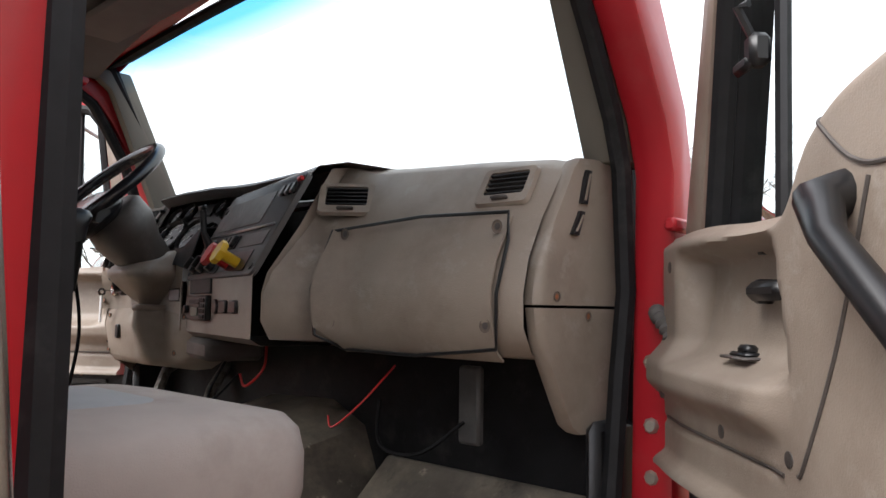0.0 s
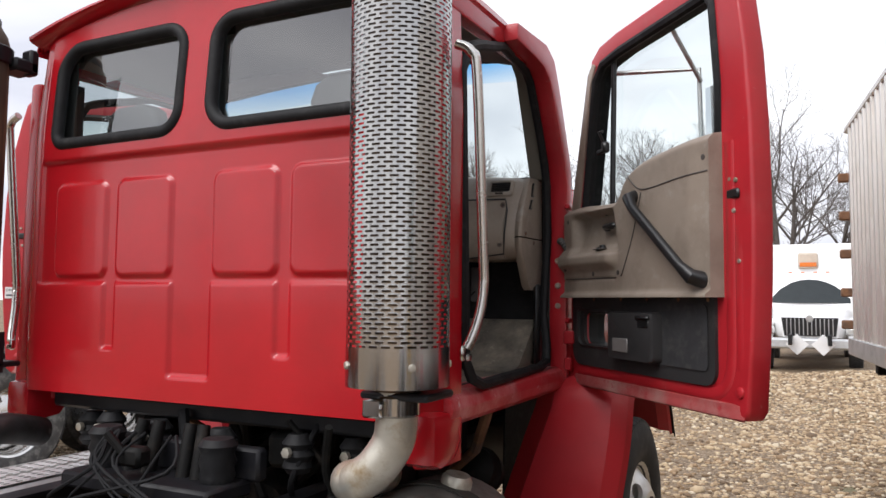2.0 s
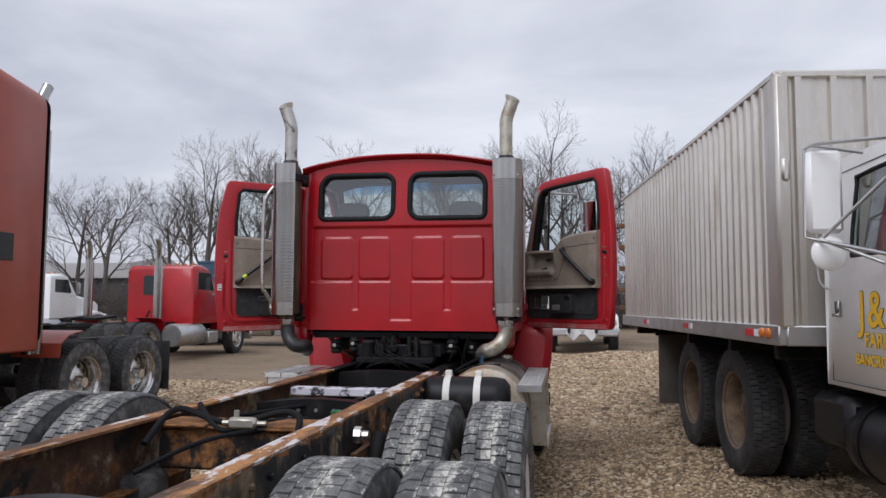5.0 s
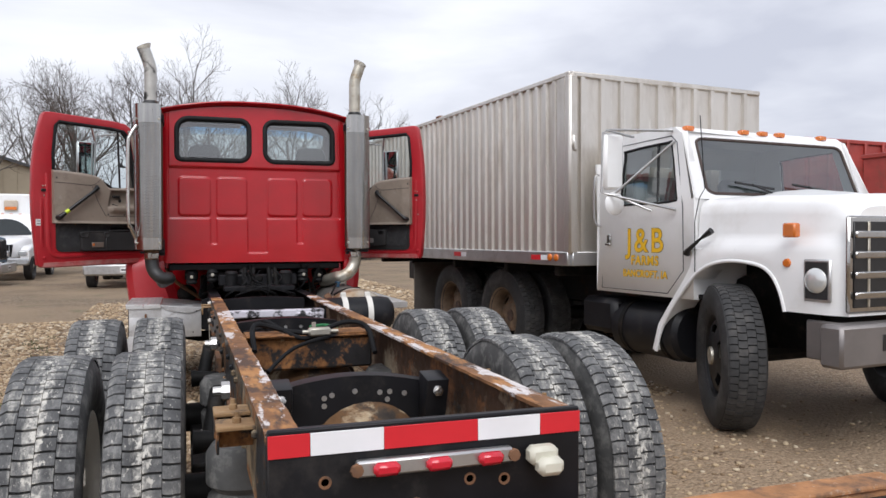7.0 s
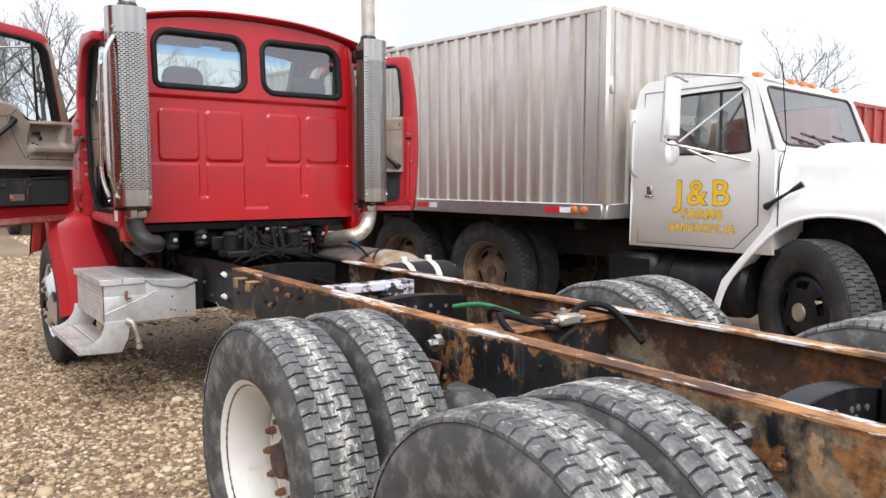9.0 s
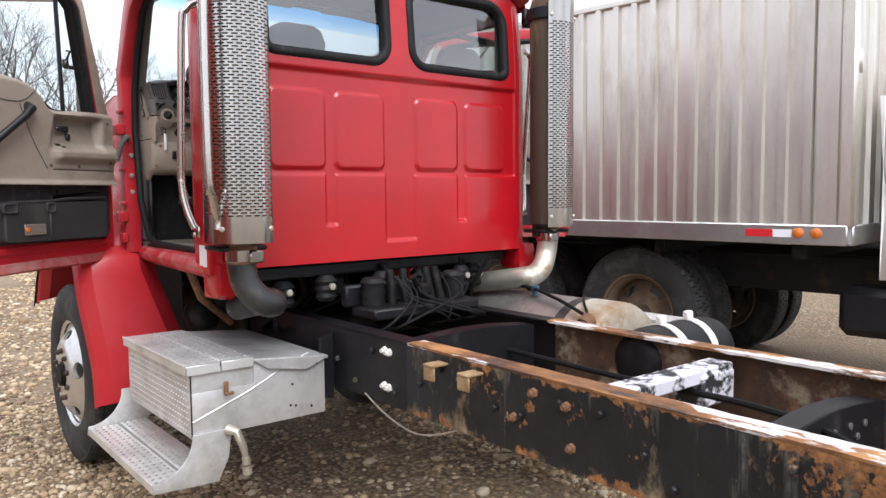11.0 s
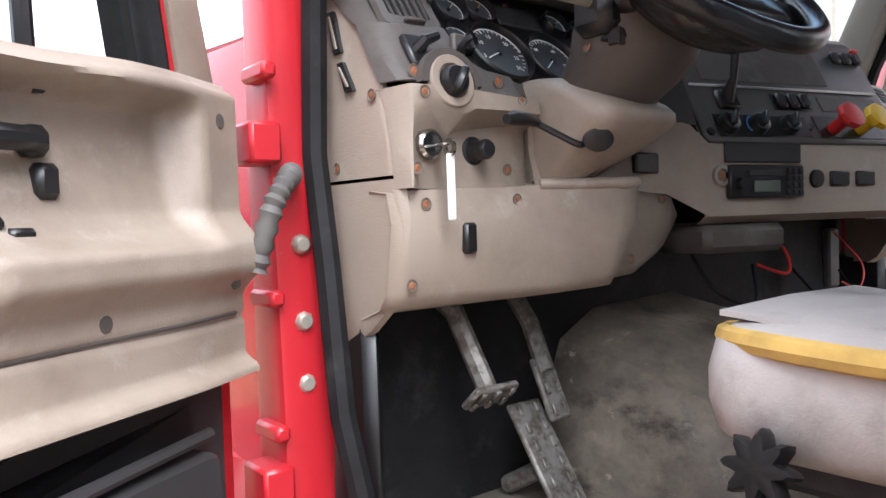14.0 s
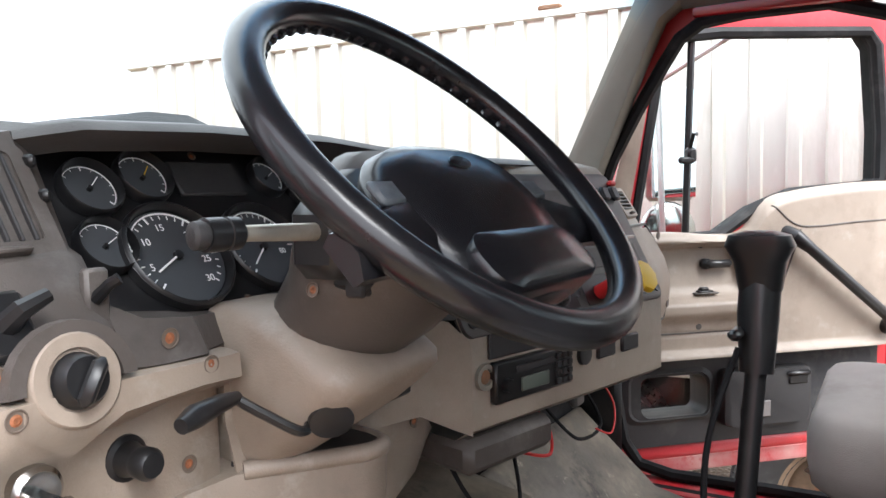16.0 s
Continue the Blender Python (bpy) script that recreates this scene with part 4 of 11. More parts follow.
# ---------------- red truck: frame ----------------
bracket_rust = material("tan_rusted_bracket", (0.25, 0.15, 0.07), 0.85, vary=0.3, vary_scale=14, spots=(0.35, 0.25, 0.14), spot_scale=12, spot_at=(0.48, 0.66), second=(0.05, 0.04, 0.035), second_scale=16, second_at=(0.57, 0.68), bump=0.3, bump_scale=80)
truck = thing("red_truck", (0, 0, 0), 0, "red cab-and-chassis truck with open doors and bare rusty frame", "truck")
RAIL_X, RAIL_TOP, RAIL_LOW, REAR = 0.432, 1.06, 0.79, -5.22
for s in (-1, 1):
    x0, x1 = s * RAIL_X, s * (RAIL_X - 0.008)
    web = G().box(min(x0, x1), max(x0, x1), REAR + 0.03, -0.62, RAIL_LOW, RAIL_TOP - 0.008)
    web.box(min(x0, s * 0.35), max(x0, s * 0.35), REAR + 0.03, -0.62, RAIL_LOW - 0.008, RAIL_LOW)
    part("frame_rail", G().box(min(x0, x1), max(x0, x1), -0.62, 3.2, RAIL_LOW, RAIL_TOP - 0.008).box(min(x0, s * 0.35), max(x0, s * 0.35), -0.62, 3.2, RAIL_LOW - 0.008, RAIL_LOW), black_plain, truck, "black front section of the frame rail")
    rng = random.Random(3)
    for k in range(34):
        y = -4.9 + k * 0.145 + rng.uniform(-0.03, 0.03)
        zz = RAIL_LOW + rng.choice((0.05, 0.12, 0.2))
        web.lathe([(0.013, 0), (0.013, 0.008), (0.009, 0.014), (0, 0.014)], 6, Matrix.Translation((x0, y, zz)) @ Matrix.Rotation(radians(90 * s), 4, "Y"))
    part("frame_rail", web, rail_paint, truck, "black painted steel channel with rust patches", sharp=30)
    part("rail_inner_face", G().box(min(s * (RAIL_X - 0.0115), s * (RAIL_X - 0.0085)), max(s * (RAIL_X - 0.0115), s * (RAIL_X - 0.0085)), REAR + 0.03, -0.62, RAIL_LOW + 0.002, RAIL_TOP - 0.014), rail_inner, truck, "dirty rusted inside of the channel")
    for y, z in ((-0.475, 1.005), (-0.505, 1.0), (-0.47, 0.86), (-0.50, 0.855), (-1.22, 0.90), (-1.31, 1.0), (-1.45, 0.985), (-1.47, 0.86)):
        part("rail_bolt", G().lathe([(0.017, 0), (0.016, 0.012), (0.009, 0.014), (0.009, 0.024), (0, 0.024)], 6, Matrix.Translation((x0, y, z)) @ Matrix.Rotation(radians(90 * s), 4, "Y")), white_wheel if y > -0.6 else rust_brown, truck)
    top = G()
    yy, rr = REAR + 0.03, random.Random(5 + s)
    strip = []
    while yy < -0.62:
        strip.append((yy, rr.uniform(-0.003, 0.003)))
        yy += 0.06
    ra = [[(s * (RAIL_X + 0.001), y, RAIL_TOP - 0.012), (s * (RAIL_X + 0.003), y, RAIL_TOP - 0.002 + d * 0.4), (s * (RAIL_X - 0.03), y, RAIL_TOP + d * 0.3), (s * (0.35 + d), y, RAIL_TOP - 0.001), (s * (0.35 + d), y, RAIL_TOP - 0.012)] for y, d in strip]
    top.loft(ra)
    part("rail_top_flange", top, rail_rust, truck, "flaking rusty top of the frame rail", sharp=35)
    part("rail_top_flange", G().box(min(s * 0.35, x0), max(s * 0.35, x0), -0.62, 3.2, RAIL_TOP - 0.01, RAIL_TOP - 0.001), black_plain, truck)
    # stub plates outside of the rail
    for y in ((-4.66, -4.845) if s < 0 else (-4.42, -4.9)):
        blk = G().block((s * (RAIL_X + 0.055), y, 1.005), (0.11, 0.115, 0.012), 0.003)
        blk.lathe([(0.013, 0), (0.013, 0.016), (0.008, 0.018), (0.008, 0.032), (0, 0.032)], 6, Matrix.Translation((s * (RAIL_X + 0.05), y, 1.01)))
        stub = part("rusty_bracket", blk, bracket_rust, truck, "flat rusty bracket on the frame rail")
        part("bracket_web", G().block((s * (RAIL_X + 0.104), y, 0.965), (0.008, 0.075, 0.07), 0.002).block((s * (RAIL_X + 0.05), y + 0.045, 0.965), (0.10, 0.008, 0.07), 0.002), rust_mix, stub)
for y in (-0.86, -1.05):
    blk = G().block((-RAIL_X - 0.045, y, 1.02), (0.075, 0.06, 0.010), 0.003).block((-RAIL_X - 0.075, y, 0.99), (0.010, 0.06, 0.05), 0.003)
    part("rusty_bracket", blk, bracket_rust, truck)

# rear crossmember with tape and lamps
end = G().block((0, REAR + 0.012, 0.90), (0.864, 0.024, 0.34), 0.004)
end.block((0, REAR + 0.05, 1.05), (0.85, 0.07, 0.012), 0.003)
rear_plate = part("rear_crossmember", end, black_plain, truck, "black painted rear end plate")
x = -0.432
for wide, red in ((0.105, 1), (0.19, 0), (0.26, 1), (0.185, 0), (0.124, 1)):
    part("reflective_tape", G().block((x + wide / 2, REAR - 0.002, 1.03), (wide - 0.001, 0.003, 0.058), 0.001), red_tape if red else white_tape, rear_plate)
    x += wide
bar = part("lamp_bar", G().block((0.0, REAR - 0.018, 0.962), (0.43, 0.03, 0.042), 0.006), aluminium, rear_plate, "grey bar of marker lamps")
for x in (-0.14, 0.0, 0.145):
    part("marker_lamp", G().block((x, REAR - 0.042, 0.962), (0.07, 0.03, 0.034), 0.010), red_lens, rear_plate, "red marker lamp")
for x in (-0.215, 0.215):
    part("lamp_bolt", G().lathe([(0.018, 0), (0.016, 0.012), (0, 0.014)], 8, Matrix.Translation((x, REAR - 0.03, 0.962)) @ Matrix.Rotation(radians(90), 4, "X")), rust_brown, rear_plate)
lp = G().block((0.30, REAR - 0.03, 0.955), (0.085, 0.05, 0.05), 0.012).block((0.31, REAR - 0.055, 0.93), (0.075, 0.05, 0.05), 0.014)
part("plate_lamp", lp, material("cream_plastic", (0.62, 0.60, 0.50), 0.45), rear_plate, "cream plastic number plate lamp")
for x, z in ((-0.29, 0.93), (-0.05, 0.85), (0.1, 0.90), (0.2, 0.89)):
    part("plate_hole", G().lathe([(0.017, 0), (0.017, 0.003), (0.011, 0.003), (0.009, -0.002), (0, -0.002)], 12, Matrix.Translation((x, REAR + 0.0, z)) @ Matrix.Rotation(radians(90), 4, "X")), rust_brown, rear_plate)
beam = G().block((0.74, REAR - 0.16, 0.745), (1.42, 0.09, 0.11), 0.012).block((0.74, REAR - 0.155, 0.806), (1.38, 0.11, 0.016), 0.005).block((0.25, REAR - 0.07, 0.735), (0.22, 0.16, 0.03), 0.008)
tail = part("tail_light_beam", beam, rust_scale, truck, "rusty beam with tail lamps behind the frame")
for x, mt, who in ((0.62, red_lens, "red"), (0.83, clear_lens, "clear"), (1.04, red_lens, "red"), (1.27, red_lens, "red")):
    part("lamp_recess", G().block((x, REAR - 0.206, 0.745), (0.155, 0.008, 0.072), 0.003), black_plastic, tail)
    part("tail_lamp", G().block((x, REAR - 0.213, 0.745), (0.135, 0.022, 0.055), 0.010), mt, tail, "oval " + who + " tail lamp")
part("tow_bracket", G().block((0.30, REAR - 0.04, 0.72), (0.08, 0.10, 0.12), 0.01), rust_brown, truck, "rusty tow bracket")


def arch_member(name, y, top, low, dip, thick, mat, holes=(), label=""):
    """A pressed crossmember between the rails whose upper edge bows."""
    n = 14
    up, dn = [], []
    for k in range(n + 1):
        x = -0.345 + 0.69 * k / n
        c = math.cos(math.pi * x / 0.69)
        up.append((x, top - dip * (1 - c)))
        dn.append((x, low + dip * 2.2 * c))
    g = G().prism(up + dn[::-1], "y", y - 0.005, y + 0.005)
    ring_a = [(x, y - 0.005, z) for x, z in up]
    ring_b = [(x, y + thick, z) for x, z in up]
    g.loft([ring_a, ring_b, [(x, y + thick, z - 0.01) for x, z in up], [(x, y - 0.005, z - 0.01) for x, z in up]], wrap=False)
    ob = part(name, g, mat, truck, label)
    for hx, hz in holes:
        part("bolt_hole", G().lathe([(0.011, 0), (0.011, 0.003), (0, 0.003)], 8, Matrix.Translation((hx, y - 0.005, hz)) @ Matrix.Rotation(radians(90), 4, "X")), aluminium, ob)
    return ob


arch_member("arched_crossmember", -4.22, 1.01, 0.74, 0.05, 0.09, black_plain, [(-0.12, 0.93), (-0.09, 0.94), (-0.12, 0.90), (0.0, 0.95), (0.10, 0.94), (0.14, 0.94), (0.13, 0.91), (0.2, 0.93)], "black pressed steel crossmember")
cm = G().block((0, -3.0, 0.93), (0.69, 0.14, 0.17), 0.012).block((0, -3.0, 1.025), (0.69, 0.2, 0.012), 0.004).block((-0.22, -3.02, 1.035), (0.22, 0.22, 0.010), 0.003).block((0.20, -2.99, 1.035), (0.24, 0.21, 0.010), 0.003)
part("rusty_crossmember", cm, rust_mix, truck, "deeply rusted box crossmember")
arch_member("arched_crossmember", -2.05, 1.02, 0.78, 0.03, 0.08, black_plain, [(-0.2, 0.95), (-0.1, 0.96), (0.0, 0.96), (0.1, 0.96), (0.2, 0.95), (-0.15, 0.92), (0.15, 0.92)], "black pressed steel crossmember")
patchy = material("peeling_white_paint", (0.62, 0.60, 0.66), 0.6, vary=0.1, spots=(0.02, 0.02, 0.022), spot_scale=9, spot_at=(0.50, 0.56), second=(0.25, 0.1, 0.05), second_scale=12, second_at=(0.64, 0.7))
cm = G().block((0, -1.5, 1.0), (0.69, 0.10, 0.05), 0.006).block((0.24, -1.5, 0.95), (0.2, 0.12, 0.12), 0.01)
part("white_crossmember", cm, patchy, truck, "crossmember with peeling white paint")
arch_member("front_crossmember", -0.55, 1.05, 0.84, 0.02, 0.09, black_plain)

for x in (-0.30, 0.30):
    bk_ = part("spring_bracket", G().prism([(-4.36, 1.0), (-4.24, 1.02), (-4.24, 0.80), (-4.30, 0.80)], "x", x - 0.045, x + 0.045), black_plain, truck, "black bracket beside the crossmember", bevel=0.008)
    part("bracket_bolt", G().lathe([(0.022, 0), (0.022, 0.012), (0.012, 0.014), (0.012, 0.03), (0, 0.03)], 6, Matrix.Translation((x, -4.345, 0.955)) @ Matrix.Rotation(radians(80), 4, "X")), steel_rail, bk_)

# axles, differentials, air springs
bowl_rust = worn_layers("flaking_rust_on_cast_iron", (0.14, 0.075, 0.035), 0.85, [
    (((0.03, 0.025, 0.022), (0.07, 0.05, 0.035)), 20, (6, 6, 6), 9, (0.52, 0.60), [], 0.8),
    (((0.30, 0.20, 0.11), (0.48, 0.40, 0.28)), 24, (5, 5, 9), 9, (0.52, 0.60), [], 0.9),
], bump=0.4)
for y in (-2.73, -4.05):
    ax = G().tube([(-0.86, y, 0.56), (-0.3, y, 0.56), (0.3, y, 0.56), (0.86, y, 0.56)], [0.07, 0.085, 0.085, 0.07], 14)
    axle = part("axle_housing", ax, grease, truck)
    bowl = G().lathe([(0.0, -0.20), (0.10, -0.19), (0.19, -0.15), (0.24, -0.08), (0.255, -0.02), (0.275, -0.01), (0.275, 0.02), (0.255, 0.03), (0.24, 0.12), (0.17, 0.21), (0.10, 0.26), (0.06, 0.30), (0.0, 0.30)], 28, Matrix.Translation((0.05, y - 0.06, 0.665)) @ Matrix.Rotation(radians(90), 4, "X"))
    part("differential", bowl, bowl_rust, truck, "rusty differential bowl")
    for s in (-1, 1):
        sp = G().lathe([(0.10, 0), (0.12, 0.02), (0.125, 0.1), (0.105, 0.125), (0.13, 0.15), (0.13, 0.25), (0.11, 0.28), (0.0, 0.28)], 24, Matrix.Translation((s * 0.43, y - 0.36, 0.56)))
        part("spring_base", G().lathe([(0.0, 0.0), (0.12, 0.0), (0.135, 0.01), (0.135, 0.03), (0.11, 0.04), (0.0, 0.04)], 24, Matrix.Translation((s * 0.43, y - 0.36, 0.53))), white_wheel, truck, "pale air spring base")
        part("air_spring", sp, muddy_side, truck, "dusty black rubber air spring")
        beam = G().block((s * 0.56, y - 0.3, 0.5), (0.09, 1.1, 0.07), 0.01)
        part("trailing_beam", beam, grease, truck)
        br = G().prism([(y - 0.16, 0.90), (y + 0.12, 0.90), (y + 0.05, 0.62), (y - 0.09, 0.62)], "x", s * 0.445, s * 0.47)
        part("spring_hanger", br, rust_brown, truck)
        ub = G().tube([(s * 0.50, y + 0.10, 0.93), (s * 0.54, y - 0.16, 0.80)], 0.035, 10)
        ub.tube([(s * 0.46, y - 0.16, 0.80), (s * 0.60, y - 0.16, 0.80)], [0.03, 0.045], 10)
        part("shock_absorber", ub, grease, truck)
        part("shock_bolt", G().lathe([(0.035, 0), (0.035, 0.03), (0.018, 0.03), (0.018, 0.06), (0, 0.06)], 8, Matrix.Translation((s * 0.47, y - 0.18, 0.985)) @ Matrix.Rotation(radians(90 * s), 4, "Y")), steel_rail, truck)
shaft = G().tube([(0.02, 1.5, 0.70), (0.02, -0.9, 0.70), (0.03, -2.1, 0.68)], 0.05, 12).tube([(0.05, -2.5, 0.7), (0.05, -3.45, 0.68)], 0.045, 12)
part("drive_shaft", shaft, grease, truck)

AX_Z = 0.585
for s in (-1, 1):
    for y in (-2.73, -4.05):
        wheel(truck, s * 1.07, y, AX_Z, s, DRIVE[0], DRIVE[1], RIM_DISH, HUB_DUAL, NUT_DUAL, "outer dual drive wheel with muddy tread and white rim")
        wheel(truck, s * 0.757, y, AX_Z, s, DRIVE[0], DRIVE[1], RIM_INNER, label="inner dual drive wheel with muddy tread")
    wheel(truck, s * 0.97, 1.88, AX_Z, s, STEER[0], STEER[1], RIM_STEER, HUB_STEER, NUT_STEER, "front wheel with polished rim and rusty nuts")
part("front_axle", G().tube([(-0.85, 1.88, 0.52), (-0.5, 1.88, 0.44), (0.5, 1.88, 0.44), (0.85, 1.88, 0.52)], 0.06, 10), grease, truck)

# air lines over the middle of the frame
for pts, r in (([(-0.2, -2.9, 1.03), (-0.22, -2.95, 1.10), (-0.05, -3.1, 1.02), (0.1, -3.0, 1.04), (0.2, -2.75, 1.02)], 0.012),
               ([(-0.3, -3.25, 0.98), (-0.28, -3.05, 1.09), (-0.1, -3.05, 1.05), (0.05, -3.1, 1.04)], 0.014),
               ([(0.05, -3.1, 1.05), (0.2, -3.05, 1.09), (0.30, -3.12, 1.07), (0.31, -3.28, 0.95)], 0.014),
               ([(-0.25, -3.4, 0.9), (-0.1, -3.2, 0.98), (0.1, -3.1, 1.02), (0.28, -2.7, 0.98)], 0.010),
               ([(-0.3, -2.4, 0.97), (0.0, -1.9, 0.98), (0.2, -1.0, 0.92), (0.1, 0.2, 0.98)], 0.012)):
    part("air_hose", G().tube(spline(pts), r, 8), hose, truck)
part("green_hose", G().tube(spline([(0.14, -2.2, 0.97), (0.23, -2.33, 0.99), (0.33, -2.5, 0.95)]), 0.012, 8), material("green_hose", (0.015, 0.15, 0.05), 0.5, vary=0.3), truck, "green air hose")
valve = G().block((0.05, -3.1, 1.05), (0.12, 0.05, 0.045), 0.01).tube([(0.02, -3.1, 1.06), (0.02, -3.1, 1.1)], 0.012, 8).tube([(-0.04, -3.1, 1.05), (0.15, -3.1, 1.05)], 0.01, 8)
part("air_valve", valve, dull_steel, truck)

# right side: fuel tank, steps, air tank
tank = G().lathe([(0.0, -0.62), (0.24, -0.62), (0.285, -0.60), (0.30, -0.57), (0.30, 0.57), (0.285, 0.60), (0.24, 0.62), (0, 0.62)], 40, Matrix.Translation((0.78, -0.12, 0.80)) @ Matrix.Rotation(radians(90), 4, "X"))
tank_metal = material("stained_tank_aluminium", (0.30, 0.29, 0.275), 0.42, metal=0.75, vary=0.25, vary_scale=4, spots=(0.13, 0.105, 0.08), spot_scale=3.5, spot_at=(0.48, 0.68), spot_rough=0.7, second=(0.44, 0.43, 0.41), second_scale=12, second_at=(0.58, 0.70), bump=0.08, bump_scale=20)
tank_end = material("tan_stained_tank_end", (0.42, 0.37, 0.30), 0.5, metal=0.5, vary=0.2, vary_scale=5, spots=(0.30, 0.19, 0.10), spot_scale=4, spot_at=(0.48, 0.64), second=(0.60, 0.59, 0.57), second_scale=5, second_at=(0.56, 0.68))
tank_ob = part("fuel_tank", tank, tank_metal, truck, "round weathered aluminium fuel tank")
part("tank_end_cap", G().lathe([(0.0, 0.632), (0.245, 0.632), (0.292, 0.612), (0.306, 0.58), (0.306, 0.40), (0.301, 0.40)], 40, Matrix.Translation((0.78, -0.12, 0.80)) @ Matrix.Rotation(radians(90), 4, "X")), tank_end, tank_ob, "tan stained tank end")
strap = material("dirty_black_strap", (0.035, 0.032, 0.028), 0.6, vary=0.3, vary_scale=8, spots=(0.14, 0.10, 0.07), spot_scale=9)
pipe_stub = G().lathe([(0.030, 0), (0.036, 0.0), (0.036, 0.05), (0.030, 0.05)], 16, Matrix.Translation((0.50, -0.72, 1.03)) @ Matrix.Rotation(radians(60), 4, "Y"), closed=True)
part("rusty_tube", pipe_stub, rust_brown, truck, "rusty open tube end")
part("fuel_line", G().tube(spline([(0.56, -0.66, 1.07), (0.64, -0.40, 1.115), (0.70, -0.1, 1.14), (0.62, 0.3, 1.10), (0.45, 0.5, 1.02)], 6), 0.009, 8).tube(spline([(0.58, -0.68, 1.06), (0.70, -0.55, 1.10), (0.86, -0.42, 1.10)], 6), 0.007, 8), hose, truck)
part("line_fitting", G().lathe([(0.016, 0), (0.016, 0.03), (0.022, 0.03), (0.022, 0.05), (0.0, 0.05)], 8, Matrix.Translation((0.70, -0.22, 1.10))), blue_paint, truck, "blue hose fitting")
for y in (-0.50, 0.28):
    part("tank_strap", G().lathe([(0.303, -0.03), (0.307, -0.03), (0.307, 0.03), (0.303, 0.03)], 40, Matrix.Translation((0.78, y, 0.80)) @ Matrix.Rotation(radians(90), 4, "X"), closed=True), strap, tank_ob)
part("filler_cap", G().lathe([(0.05, 0), (0.05, 0.03), (0.04, 0.045), (0, 0.045)], 16, Matrix.Translation((0.84, 0.32, 1.085)) @ Matrix.Rotation(radians(12), 4, "Y")), dull_steel, tank_ob)
air = G().lathe([(0.0, -0.30), (0.09, -0.295), (0.13, -0.26), (0.14, -0.2), (0.14, 0.2), (0.13, 0.26), (0.09, 0.295), (0.0, 0.30)], 28, Matrix.Translation((0.69, -1.08, 0.93)) @ Matrix.Rotation(radians(90), 4, "Y"))
air_ob = part("air_tank", air, black_plain, truck, "black scuffed air tank with two pale straps")
for x in (0.58, 0.78):
    part("tank_strap", G().lathe([(0.142, -0.022), (0.147, -0.022), (0.147, 0.022), (0.142, 0.022)], 28, Matrix.Translation((x, -1.08, 0.93)) @ Matrix.Rotation(radians(90), 4, "Y"), closed=True).block((x, -1.08, 1.09), (0.045, 0.03, 0.04), 0.006), white_wheel, air_ob)


def slotted_tread(g, x0, x1, y0, y1, z, nx, ny, t=0.004, m=None):
    """A plate with rows of open slots: a lattice with the holes left out, and a folded edge."""
    dx, dy = (x1 - x0) / nx, (y1 - y0) / ny
    for i in range(nx):
        for j in range(ny):
            cx, cy = x0 + (i + 0.5) * dx, y0 + (j + 0.5) * dy
            faces_ = []
            o = [(-0.5, -0.5), (0.5, -0.5), (0.5, 0.5), (-0.5, 0.5)]
            h = [(0.30 * math.cos(a), 0.27 * math.sin(a)) for a in [math.pi * (0.25 + 0.25 * k) - math.pi * 0.5 - 0.39 for k in range(8)]]
            p = [(cx + a * dx, cy + b * dy, z) for a, b in o] + [(cx + a * dx, cy + b * dy, z + 0.0015) for a, b in h] + [(cx + a * dx, cy + b * dy, z - t) for a, b in h]
            ring = []
            for k in range(8):
                ang = math.atan2(h[k][1], h[k][0])
                ring.append(min(range(4), key=lambda q: abs(math.remainder(math.atan2(o[q][1], o[q][0]) - ang, 2 * math.pi))))
            for k in range(8):
                k2 = (k + 1) % 8
                g_face = (ring[k], 4 + k2, 4 + k) if ring[k] == ring[k2] else (ring[k], ring[k2], 4 + k2, 4 + k)
                faces_.append(g_face)
                faces_.append((4 + k, 4 + k2, 12 + k2, 12 + k))
            g.add(p, faces_, m)
    return g


stp = slotted_tread(G(), 1.02, 1.18, -0.86, 0.62, 1.0, 6, 46)
part("tank_step", stp, pressed, truck, "perforated aluminium step over the tank")
edge = G().block((1.1, -0.86, 0.975), (0.17, 0.006, 0.05), 0.002).block((1.1, 0.62, 0.975), (0.17, 0.006, 0.05), 0.002).block((1.182, -0.12, 0.975), (0.006, 1.48, 0.05), 0.002).block((1.018, -0.12, 0.975), (0.006, 1.48, 0.05), 0.002)
part("step_edge", edge, aluminium, truck)
lowstep = slotted_tread(G(), 1.02, 1.2, -0.3, 0.62, 0.52, 6, 28)
lowstep.block((1.205, 0.16, 0.50), (0.006, 0.94, 0.05), 0.002)
part("lower_step", lowstep, pressed, truck, "perforated aluminium lower step")
for y in (-0.3, 0.6):
    part("step_bracket", G().prism([(1.0, 0.98), (1.18, 0.98), (1.2, 0.50), (1.1, 0.50), (1.06, 0.75), (1.0, 0.8)], "y", y - 0.02, y + 0.02), dull_steel, truck)

